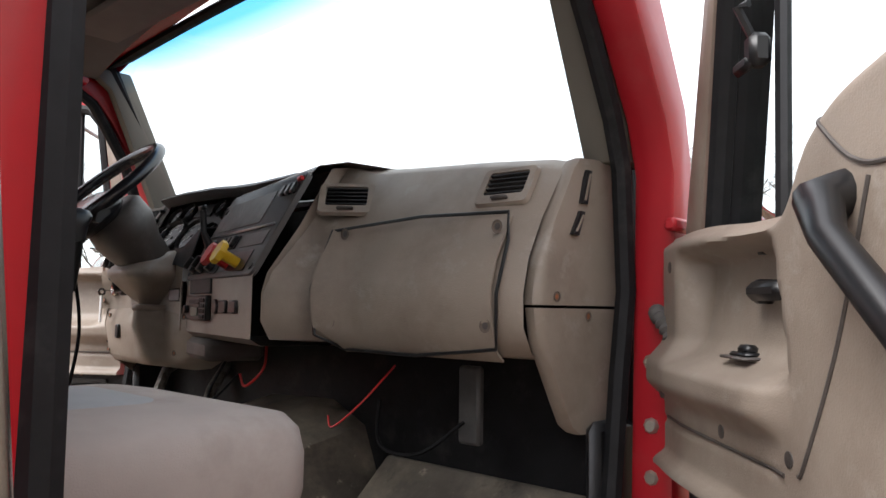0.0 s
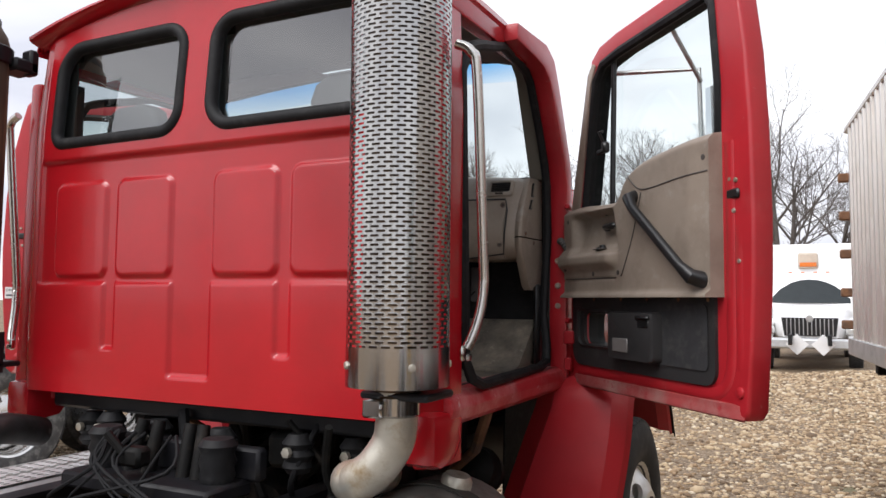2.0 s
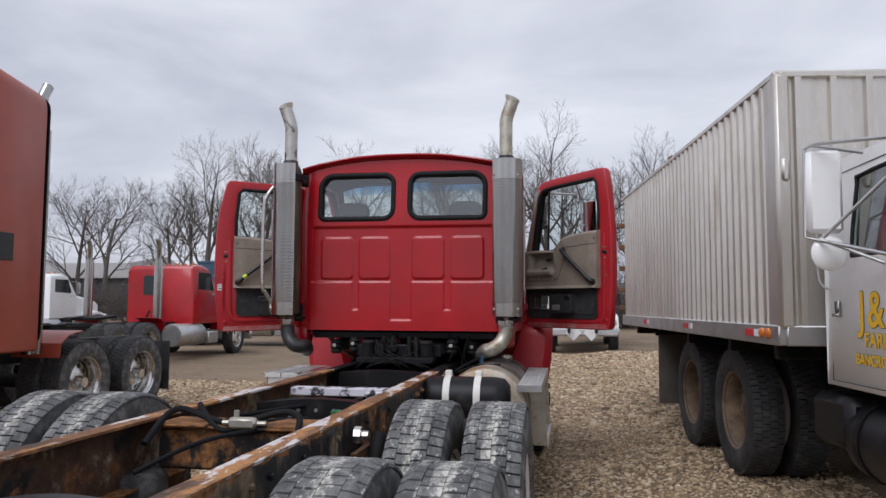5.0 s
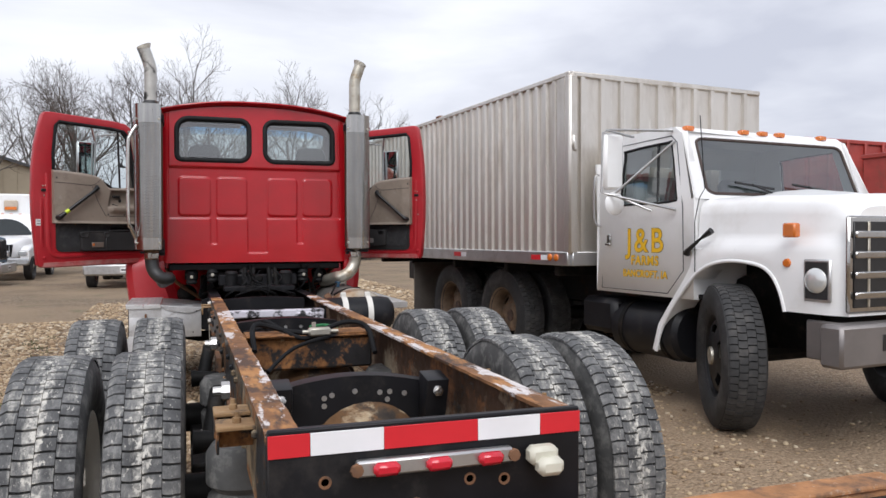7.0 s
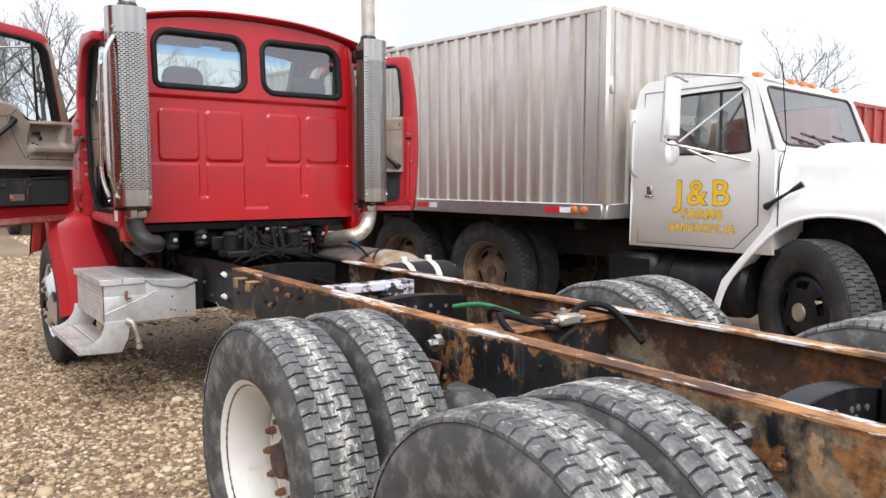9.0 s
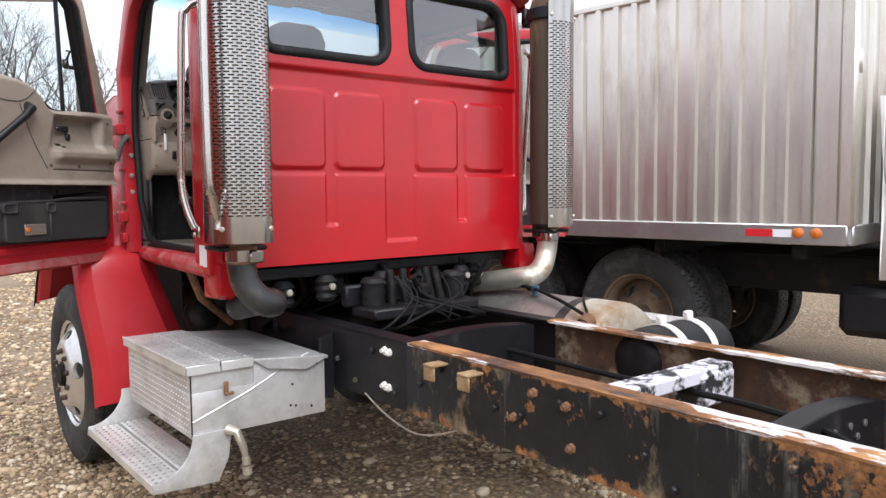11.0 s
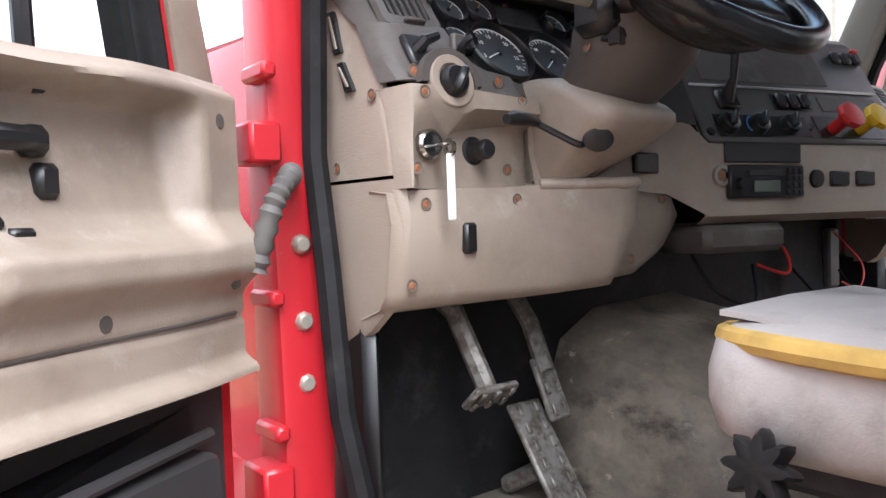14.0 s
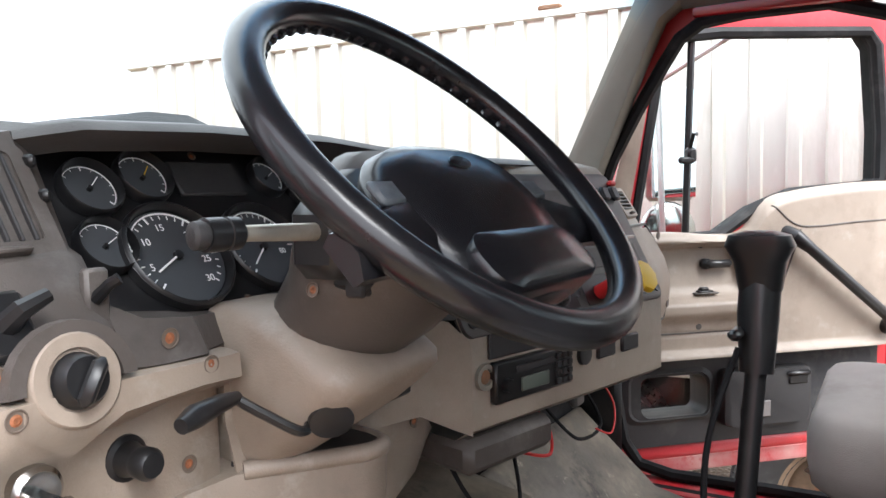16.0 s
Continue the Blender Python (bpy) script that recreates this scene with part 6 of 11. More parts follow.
for low_line, high_line, who, mt in ((sill_line, band_line, "windshield", pane), (band_line, head_line, "sun_band", blue_band)):
    ob = part(who, G().loft([low_line, high_line], wrap=False), mt, truck, "blue tinted sun band" if mt is blue_band else "curved windshield")
    ob.visible_shadow = False
ws = sill_line + head_line[::-1]
part("windshield_seal", G().ring(ws, 0.016, 8), seal, truck)
for s, x in ((-1, -0.1), (1, 0.62)):
    wp = G().tube([(x, 1.33, 2.21), (x - 0.25, 1.33, 2.235), (x - 0.42, 1.32, 2.235)], 0.008, 6).tube([(x - 0.05, 1.30, 2.225), (x - 0.5, 1.29, 2.24)], 0.010, 6)
    part("wiper", wp, black_plastic, truck, "black windshield wiper")
# floor and firewall
part("cab_floor", G().box(-0.85, 0.85, 0.08, 1.25, 1.33, 1.395), floor_mat, truck, "dirty rubber cab floor")
hump = G().loft([[(x, y, z) for x, z in ((-0.40, 1.39), (-0.385, 1.43 + h * 0.5), (-0.34, 1.47 + h * 0.85), (-0.24, 1.49 + h), (0.02, 1.50 + h), (0.14, 1.47 + h * 0.9), (0.2, 1.42 + h * 0.5), (0.23, 1.39))] for y, h in ((0.72, -0.06), (0.82, 0.03), (0.92, 0.11), (1.05, 0.17), (1.25, 0.21))], wrap=False)
part("floor_tunnel", hump, floor_mat, truck, "rubber-covered engine tunnel")
part("toe_mat", G().prism([(0.90, 1.396), (1.00, 1.42), (1.20, 1.60), (1.215, 1.60), (1.215, 1.396)], "x", 0.24, 0.80), floor_mat, truck, "dirty sloping floor mat", bevel=0.01)
part("firewall", G().box(-0.85, 0.85, 1.22, 1.26, 1.36, 2.19), seal, truck, "black insulated firewall")
part("sill_mat", G().block((-0.858, 0.66, 1.382), (0.03, 0.86, 0.014), 0.005), seal, truck, "black rubber sill edge")
part("sill_mat", G().block((0.835, 0.64, 1.40), (0.03, 0.8, 0.012), 0.005), seal, truck, "black rubber sill edge")
# under the cab: transmission, mounts, tanks, lines
under = G().block((0, 0.35, 1.30), (1.5, 0.5, 0.035), 0.01).block((0, 0.12, 1.29), (1.55, 0.06, 0.06), 0.01)
part("cab_subframe", under, black_plain, truck)
gbx = G().lathe([(0.0, -0.5), (0.13, -0.5), (0.17, -0.42), (0.19, -0.1), (0.23, 0.1), (0.26, 0.3), (0.26, 0.42), (0.0, 0.42)], 16, Matrix.Translation((0, 0.9, 0.86)) @ Matrix.Rotation(radians(-90), 4, "X"))
part("transmission", gbx, grease, truck, "greasy transmission")
part("engine", G().block((0, 2.0, 1.1), (0.7, 1.1, 0.9), 0.08), grease, truck)
rng = random.Random(11)
for k in range(14):
    x, y = rng.uniform(-0.40, 0.75), rng.uniform(0.0, 0.9)
    part("hanging_hose", G().tube(spline([(x, y, 1.30), (x + rng.uniform(-0.1, 0.1), y + rng.uniform(-0.1, 0.1), 1.12), (x + rng.uniform(-0.2, 0.2), y + rng.uniform(-0.1, 0.2), 0.98), (x * 0.6, y + 0.3, 0.90)], 5), rng.uniform(0.008, 0.02), 7), grease if k % 3 else hose, truck)
for x, y, z in ((-0.40, 0.05, 1.22), (0.42, 0.06, 1.21), (-0.12, 0.0, 1.22), (0.14, 0.02, 1.21), (-0.58, 0.12, 1.2), (0.58, 0.14, 1.2)):
    c = part("mount_can", G().lathe([(0.035, -0.02), (0.05, 0.0), (0.042, 0.018), (0.052, 0.036), (0.042, 0.054), (0.052, 0.072), (0.03, 0.10), (0.0, 0.10)], 12, Matrix.Translation((x, y, z - 0.05))), seal, truck)
    part("mount_bolt", G().lathe([(0.016, 0), (0.016, 0.016), (0, 0.018)], 6, Matrix.Translation((x, y - 0.05, z)) @ Matrix.Rotation(radians(90), 4, "X")), dull_steel, c)
mount = G().block((0, -0.12, 1.10), (0.62, 0.20, 0.05), 0.01).block((0, -0.02, 1.17), (0.70, 0.05, 0.10), 0.01)
part("cab_suspension_beam", mount, black_plain, truck)
for x in (-0.24, 0.24):
    part("cab_air_spring", G().lathe([(0.05, 0), (0.055, 0.02), (0.05, 0.04), (0.058, 0.06), (0.05, 0.085), (0.06, 0.11), (0.045, 0.13), (0, 0.13)], 16, Matrix.Translation((x, -0.10, 1.125))), seal, truck, "small black cab air spring")
for x in (-0.13, -0.05, 0.1, 0.16):
    part("cab_shock", G().tube([(x, -0.10, 1.12), (x * 0.9, -0.06, 1.28)], [0.025, 0.02], 10), grease, truck)
part("leveling_valve", G().block((-0.02, -0.18, 1.19), (0.09, 0.06, 0.06), 0.012).tube([(-0.05, -0.2, 1.2), (-0.1, -0.22, 1.26)], 0.014, 8), grease, truck)
for k in range(9):
    x0, x1 = rng.uniform(-0.2, 0.15), rng.uniform(-0.3, 0.3)
    pts_ = spline([(x0, -0.16, 1.26), (x0 + rng.uniform(-0.05, 0.05), -0.24, 1.17), (x1, -0.28, 1.06), (x1 * 1.1, -0.15, 1.02), (x1, 0.1, 1.0)], 5)
    part("air_line", G().tube(pts_, 0.0045 + 0.002 * (k % 2), 6), hose, truck)
for x, y, z, sx, sy, sz in ((-0.30, 0.2, 1.2, 0.12, 0.14, 0.10), (0.3, 0.2, 1.18, 0.14, 0.14, 0.12), (0.62, 0.35, 1.2, 0.12, 0.2, 0.10), (-0.58, 0.45, 1.2, 0.12, 0.2, 0.10), (-0.46, 1.0, 1.0, 0.06, 0.4, 0.34), (0.46, 1.0, 1.0, 0.06, 0.4, 0.34)):
    part("under_cab_bracket", G().block((x, y, z), (sx, sy, sz), 0.02), grease, truck)
for x in (-0.62, 0.62):
    part("leaf_spring", G().loft([[(x - 0.04, y, z), (x + 0.04, y, z), (x + 0.04, y, z + 0.05), (x - 0.04, y, z + 0.05)] for y, z in ((0.85, 0.72), (1.1, 0.66), (1.5, 0.60), (1.88, 0.58), (2.3, 0.60))]), grease, truck, "dark leaf spring")
    part("spring_shackle", G().block((x, 0.86, 0.80), (0.10, 0.06, 0.24), 0.015), grease, truck)
    part("inner_splash", G().prism([(1.28, 0.75), (1.30, 1.32), (2.5, 1.30), (2.55, 0.9)], "x", x - 0.004, x + 0.004), seal, truck, "black splash shield")
    part("brake_chamber", G().lathe([(0.05, -0.09), (0.085, -0.07), (0.09, -0.01), (0.098, 0.0), (0.09, 0.01), (0.085, 0.06), (0.04, 0.09), (0.0, 0.09)], 18, Matrix.Translation((x, 1.02, 0.98)) @ Matrix.Rotation(radians(70), 4, "X")), grease, truck)
for s in (-1, 1):
    part("sill_strut", G().tube([(s * 0.86, 0.55, 1.32), (s * 0.72, 0.75, 1.12), (s * 0.5, 0.9, 0.95)], 0.02, 8), rust_brown, truck)
part("loose_cable", G().tube(spline([(-0.44, -0.33, 0.80), (-0.442, -0.48, 0.745), (-0.445, -0.66, 0.715), (-0.44, -0.80, 0.735), (-0.41, -0.93, 0.785)]), 0.004, 6), dull_steel, truck)

# ---------------- exhaust stacks ----------------
def slotted_shield(x, y, r, z0, z1, a0, a1, cols, rows_n):
    """A curved sheet with staggered open slots."""
    g = G()
    da, dz = (a1 - a0) / cols, (z1 - z0) / rows_n

    def at(a, z, rr=r):
        return (x + rr * math.cos(a), y + rr * math.sin(a), z)
    o = [(-0.5, -0.5), (0.0, -0.5), (0.5, -0.5), (0.5, 0.0), (0.5, 0.5), (0.0, 0.5), (-0.5, 0.5), (-0.5, 0.0)]
    hole = [(-0.31, -0.25), (0.0, -0.25), (0.31, -0.25), (0.37, 0.0), (0.31, 0.25), (0.0, 0.25), (-0.31, 0.25), (-0.37, 0.0)]
    for j in range(rows_n):
        shift = 0.5 * (j % 2)
        for i in range(-1 if shift else 0, cols):
            ca, cz = a0 + (i + 0.5 + shift) * da, z0 + (j + 0.5) * dz
            if ca - da / 2 < a0 - 1e-6 or ca + da / 2 > a1 + 1e-6:
                lo, hi = max(a0, ca - da / 2), min(a1, ca + da / 2)
                g.add([at(lo, cz - dz / 2), at(hi, cz - dz / 2), at(hi, cz + dz / 2), at(lo, cz + dz / 2)], [(0, 1, 2, 3)])
                continue
            p = [at(ca + u * da, cz + v * dz) for u, v in o] + [at(ca + u * da, cz + v * dz) for u, v in hole] + [at(ca + u * da, cz + v * dz, r - 0.003) for u, v in hole]
            f = [(k, (k + 1) % 8, 8 + (k + 1) % 8, 8 + k) for k in range(8)] + [(8 + k, 8 + (k + 1) % 8, 16 + (k + 1) % 8, 16 + k) for k in range(8)]
            g.add(p, f)
    return g


def bent_tube(path, r, seg=18):
    return G().tube(spline(path, 8), r, seg)


for s in (-1, 1):
    sx, sy, r = (0.882, -0.135, 0.138) if s > 0 else (-0.905, -0.175, 0.138)
    stack = part("muffler", G().lathe([(0.0, 1.44), (0.06, 1.44), (0.095, 1.47), (0.095, 2.62), (0.085, 2.66), (0.06, 2.70), (0.0, 2.70)], 28, Matrix.Translation((sx, sy, 0))), muffler_rust, truck, "rust-streaked black muffler")
    mid = math.pi * 1.5
    a0, a1 = (radians(225), radians(405)) if s > 0 else (radians(127), radians(307))
    sh = slotted_shield(sx, sy, r, 1.555, 2.53, a0, a1, 13, 84)
    part("heat_shield", sh, chrome, stack, "polished perforated stainless heat shield", sharp=60)

    def band(z0, z1):
        n = 30
        ang = [a0 + (a1 - a0) * k / n for k in range(n + 1)]
        return G().loft([[(sx + (r + 0.001) * math.cos(a), sy + (r + 0.001) * math.sin(a), z) for a in ang] for z in (z0, z1)], wrap=False)
    part("shield_band", band(1.455, 1.557), chrome, stack, "plain polished shield band", thick=0.002)
    part("shield_band", band(2.528, 2.69), chrome, stack, "plain polished shield band", thick=0.002)
    for z in (1.51, 2.56):
        for a in (a0 + 0.12, (a0 + a1) / 2, a1 - 0.12):
            part("shield_screw", G().lathe([(0.011, 0), (0.009, 0.006), (0, 0.008)], 8, Matrix.Translation((sx + (r + 0.001) * math.cos(a), sy + (r + 0.001) * math.sin(a), z)) @ Matrix.Rotation(a, 4, "Z") @ Matrix.Rotation(radians(90), 4, "Y")), dull_steel, stack)
    pipe = bent_tube([(sx, sy, 2.66), (sx, sy, 2.92), (sx + s * 0.003, sy, 3.02), (sx + s * 0.03, sy, 3.11), (sx + s * 0.055, sy, 3.18)], 0.052)
    part("stack_pipe", pipe, dull_steel if s > 0 else material("flaking_stack_pipe", (0.50, 0.49, 0.46), 0.45, metal=0.7, vary=0.2, spots=(0.05, 0.05, 0.05), spot_scale=7, spot_at=(0.50, 0.60), spot_rough=0.8), stack, "curved exhaust stack pipe")
    cut = [(sx + s * 0.052 + 0.054 * math.cos(a), sy + 0.054 * math.sin(a), 3.175 + 0.05 * (0.5 - 0.5 * s * math.cos(a))) for a in [2 * math.pi * k / 18 for k in range(18)]]
    rim = [(sx + s * 0.055 + 0.050 * math.cos(a), sy + 0.052 * math.sin(a), 3.165) for a in [2 * math.pi * k / 18 for k in range(18)]]
    part("stack_tip", G().loft([rim, cut], caps=False), dull_steel, stack, thick=0.003)
    part("pipe_clamp", G().lathe([(0.056, 0), (0.062, 0.01), (0.062, 0.03), (0.056, 0.04)], 20, Matrix.Translation((sx, sy, 2.69)), closed=True), sooty_steel, stack)
    part("pipe_clamp", G().lathe([(0.057, 0), (0.063, 0.006), (0.063, 0.05), (0.057, 0.056)], 20, Matrix.Translation((sx, sy, 1.375)), closed=True).block((sx - s * 0.03, sy - 0.065, 1.40), (0.06, 0.03, 0.05), 0.006), chrome, stack, "shiny pipe clamp")
    low = bent_tube([(sx, sy, 1.46), (sx, sy, 1.36), (sx - 0.012, sy, 1.30), (sx - 0.055, sy - 0.012, 1.235), (sx - 0.115, sy - 0.005, 1.195), (sx - 0.165, sy + 0.05, 1.18), (sx - 0.24, sy + 0.35, 1.13)] if s > 0 else [(sx, sy, 1.46), (sx, sy, 1.36), (sx + 0.015, sy - 0.01, 1.28), (sx + 0.07, sy - 0.03, 1.215), (sx + 0.13, sy, 1.20), (sx + 0.13, sy + 0.08, 1.20), (sx + 0.08, sy + 0.25, 1.16)], 0.056)
    part("exhaust_elbow", low, dull_steel if s > 0 else sooty_steel, stack, "bare steel exhaust elbow" if s > 0 else "sooty exhaust elbow")
    br = G().prism([(s * 0.80, 1.40), (s * 0.93, 1.40), (s * 0.93, 1.46), (s * 0.86, 1.47), (s * 0.80, 1.55)], "y", -0.13, -0.10).block((s * 0.90, -0.11, 1.43), (0.2, 0.16, 0.02), 0.006)
    part("stack_bracket", br, black_plain, truck, "black exhaust bracket")
    if s < 0:
        part("stack_rail", G().tube(spline([(sx - 0.11, sy - 0.09, 2.50), (sx - 0.155, sy - 0.115, 2.42), (sx - 0.175, sy - 0.125, 2.3), (sx - 0.175, sy - 0.125, 1.72), (sx - 0.155, sy - 0.105, 1.64), (sx - 0.125, sy - 0.07, 1.56), (sx - 0.122, sy - 0.068, 1.51)], 6), 0.0145, 12), steel_rail, stack, "brushed steel rail before the heat shield")
        part("rusty_neck", G().lathe([(0.059, 0), (0.061, 0.005), (0.061, 0.065), (0.059, 0.07)], 20, Matrix.Translation((sx, sy, 1.37)), closed=True), rust_brown, stack)
        part("paper_sticker", G().block((-0.954, 0.10, 1.385), (0.004, 0.075, 0.09), 0.001), white_label, truck, "white paper sticker")
    br2 = G().block((s * 0.86, -0.06, 2.56), (0.12, 0.10, 0.05), 0.01).block((s * 0.83, -0.03, 2.58), (0.06, 0.04, 0.10), 0.01)
    br2.lathe([(0.103, 0), (0.108, 0.005), (0.108, 0.06), (0.103, 0.065)], 28, Matrix.Translation((sx, sy, 2.55)), closed=True)
    part("stack_bracket", br2, black_plain, truck, "black exhaust bracket")

# ---------------- red truck: doors ----------------
def door(s):
    """One open door; (u, w, z): along the door from the hinge, outwards through it, up."""
    if s > 0:
        o, u = Vector((0.935, 1.232, 0)), Vector((0.695, -0.719, 0)).normalized()
    else:
        o, u = Vector((-0.944, 1.230, 0)), Vector((-0.860, -0.510, 0)).normalized()
    w = Vector((-u.y, u.x, 0)) if s > 0 else Vector((u.y, -u.x, 0))
    M = Matrix(((u.x, w.x, 0, o.x), (u.y, w.y, 0, o.y), (0, 0, 1, 0), (0, 0, 0, 1)))
    side = "passenger" if s > 0 else "driver"

    def along(a):
        """The driver's door begins further from the pillar."""
        return a + 0.05 * (1 - a / 0.5) if s < 0 and a < 0.5 else a
    foot = 1.335 if s > 0 else 1.302
    outline = [(0.07, foot), (1.03, foot), (1.105, foot + 0.005), (1.132, foot + 0.03), (1.155, 1.55), (1.172, 1.75), (1.178, 1.93), (1.17, 2.2), (1.148, 2.42), (1.11, 2.60), (1.085, 2.70), (1.06, 2.73), (1.01, 2.735), (0.40, 2.715), (0.27, 2.70),
               (0.205, 2.66), (0.09, 2.20), (0.05, 2.12), (0.02, 2.04), (0.02, foot + 0.09), (0.035, foot + 0.03)]
    if s > 0:
        outline = [(a if a < 1.005 else 1.005 + (a - 1.005) * 0.76, b) for a, b in outline]
    else:
        outline = [(a, b - 0.025 * ease(0.2, 1.1, a) if b < foot + 0.04 else b) for a, b in outline]
    hole = [(0.14, 2.04), (0.42, 2.04), (0.55, 2.12), (0.66, 2.16), (0.965, 2.18), (0.99, 2.20), (0.992, 2.35), (0.968, 2.61), (0.935, 2.65), (0.42, 2.635), (0.29, 2.62), (0.235, 2.565)]
    wq = rounded(0.10, 0.40, 1.495, 1.655, (0.045, 0.03, 0.05, 0.03), 4)
    wi = [(0.27 + (a - 0.25) * 0.72, 1.572 + (b - 1.575) * 0.76) for a, b in wq]
    low_holes = [wi] if s > 0 else []
    n1, n2 = len(outline), len(hole)
    bm = bmesh.new()

    def ring_of(poly, w_):
        return [bm.verts.new(M @ Vector((along(a), w_, b))) for a, b in poly]
    layers = []
    for w_ in (0.0, 0.075):
        loops = [ring_of(lp, w_) for lp in [outline, hole] + low_holes]
        edges = [bm.edges.new((lp[i], lp[(i + 1) % len(lp)])) for lp in loops for i in range(len(lp))]
        bmesh.ops.triangle_fill(bm, edges=edges, use_beauty=True)
        layers.append(loops)
    for k, n in [(k, len(lp)) for k, lp in enumerate(layers[0])]:
        for i in range(n):
            bm.faces.new((layers[0][k][i], layers[0][k][(i + 1) % n], layers[1][k][(i + 1) % n], layers[1][k][i]))
    bmesh.ops.recalc_face_normals(bm, faces=bm.faces)
    edges = [e for e in bm.edges if len(e.link_faces) == 2 and e.calc_face_angle(0) > radians(50) and abs(e.verts[0].co.z - e.verts[1].co.z) + (e.verts[0].co - e.verts[1].co).length > 0.001]
    bmesh.ops.bevel(bm, geom=edges, offset=0.012, segments=3, affect="EDGES", profile=0.5, clamp_overlap=True)
    me = bpy.data.meshes.new("door")
    for f in bm.faces:
        f.smooth = True
    for e in bm.edges:
        e.smooth = len(e.link_faces) == 2 and e.calc_face_angle(0) < radians(35)
    bm.to_mesh(me)
    bm.free()
    me.materials.append(red_worn)
    dr = new("door", me)
    dr.parent = truck
    tagged(dr, "open red " + side + " door with tan and charcoal trim")

    def P(name, g, mat, label="", **how):
        g.v = [tuple(M @ Vector((along(p[0]), p[1], p[2]))) for p in g.v]
        return part(name, g, mat, dr, label, **how)

    # glass with quarter light
    ob = P("door_window", G().add([(a, 0.04, b) for a, b in hole], [tuple(range(n2))]), pane, "side window glass")
    ob.visible_shadow = False
    P("window_seal", G().ring([(a, 0.008, b) for a, b in hole], 0.019, 8), seal)
    P("frame_trim", G().prism([(0.045, 2.055), (0.115, 2.055), (0.215, 2.56), (0.25, 2.625), (0.23, 2.64), (0.19, 2.60)], "y", -0.008, 0.002), tan_plastic, "tan strip on the window frame", bevel=0.003)
    mid_a, mid_b = sum(a for a, b in hole) / n2, sum(b for a, b in hole) / n2
    P("window_channel", G().loft([[(mid_a + (a - mid_a) * 0.985, w_, mid_b + (b - mid_b) * 0.985) for a, b in hole] for w_ in (0.006, 0.073)], caps=False), seal, "black window channel")
    P("quarter_light_bar", G().tube([(0.325, 0.025, 2.04), (0.345, 0.025, 2.625)], 0.011, 8), black_plastic, "black quarter light bar")
    P("quarter_light_latch", G().block((0.325, -0.005, 2.28), (0.03, 0.03, 0.045), 0.008).block((0.305, -0.015, 2.265), (0.05, 0.015, 0.02), 0.006).tube([(0.32, -0.01, 2.30), (0.32, -0.03, 2.34), (0.335, -0.02, 2.34)], 0.006, 6), black_plastic)
    # tan upper trim: a surface over (u, z) with a hand recess
    topc = spline([(0.06, 2.055, 0), (0.24, 2.055, 0), (0.40, 2.045, 0), (0.49, 2.055, 0), (0.555, 2.13, 0), (0.65, 2.165, 0), (0.85, 2.185, 0), (1.02, 2.192, 0)], 8)

    def top_at(a):
        for p, q in zip(topc, topc[1:]):
            if p[0] <= a <= q[0]:
                return p[1] + (q[1] - p[1]) * (a - p[0]) / max(1e-6, q[0] - p[0])
        return topc[-1][1] if a > 0.9 else topc[0][1]

    def depth(a, b):
        base = -0.048 - 0.010 * ease(0.05, 0.2, a) * (1 - ease(0.9, 1.0, a))
        rec = ease(0.135, 0.175, a) * (1 - ease(0.44, 0.475, a + 0.25 * (b - 2.0))) * ease(1.85, 1.875, b) * (1 - ease(2.005, 2.03, b))
        low_fade = ease(1.85, 1.99, b)
        ledge = -0.02 * ease(1.72, 1.70, b)
        arm = -0.030 * ease(0.51, 0.45, a) * ease(1.79, 1.83, b) * (1 - ease(1.85, 1.90, b))
        roll = 0.02 * ease(top_at(a) - 0.02, top_at(a), b)
        line = 0.006 * (1 - ease(0.0, 0.006, abs(b - 1.765))) * (1 - ease(0.45, 0.49, a))
        return base + 0.050 * rec * (0.6 + 0.4 * low_fade) + ledge + arm + roll + line
    nu, nv = 90, 64
    rows2 = []
    for j in range(nv + 1):
        row = []
        for i in range(nu + 1):
            a = 0.06 + (1.005 - 0.06) * i / nu
            b = 1.695 + (top_at(a) - 1.695) * j / nv
            row.append((a, depth(a, b), b))
        rows2.append(row)
    border = [[(p[0], 0.002, p[2]) for p in rows2[0]]] + rows2 + [[(p[0], 0.002, p[2] + 0.004) for p in rows2[-1]]]
    border = [[(r[0][0] - 0.002, 0.002, r[0][2])] + r + [(r[-1][0] + 0.002, 0.002, r[-1][2])] for r in border]
    P("upper_trim", G().loft(border, wrap=False), tan_plastic, "moulded tan upper door trim", sharp=50)
    for line_ in ([(1.0, 2.077), (0.85, 2.072), (0.70, 2.063), (0.63, 2.075), (0.565, 2.128)], [(0.655, 2.055), (0.60, 1.91), (0.535, 1.79), (0.52, 1.772)], [(0.49, 1.767), (0.30, 1.768), (0.08, 1.77)]):
        pts_ = spline([(a, 0, b) for a, b in line_], 10)
        P("trim_seam", G().tube([(p[0], depth(p[0], p[2]) - 0.0004, p[2]) for p in pts_], 0.0026, 6), taupe_plastic, "dark seam in the trim")
    # charcoal lower panel with pocket
    lowp = rounded(0.065, 0.975, 1.425, 1.70, (0.06, 0.05, 0.012, 0.012), 5)
    P("lower_panel", holed(lowp, [[(0.27 + (a - 0.27) * 1.01, 1.572 + (b - 1.572) * 1.01) for a, b in wi]] if s > 0 else [], -0.012, 0.002), grey_plastic, "charcoal lower door panel", sharp=30)
    inset = rounded(0.45, 0.945, 1.47, 1.675, 0.02, 4)
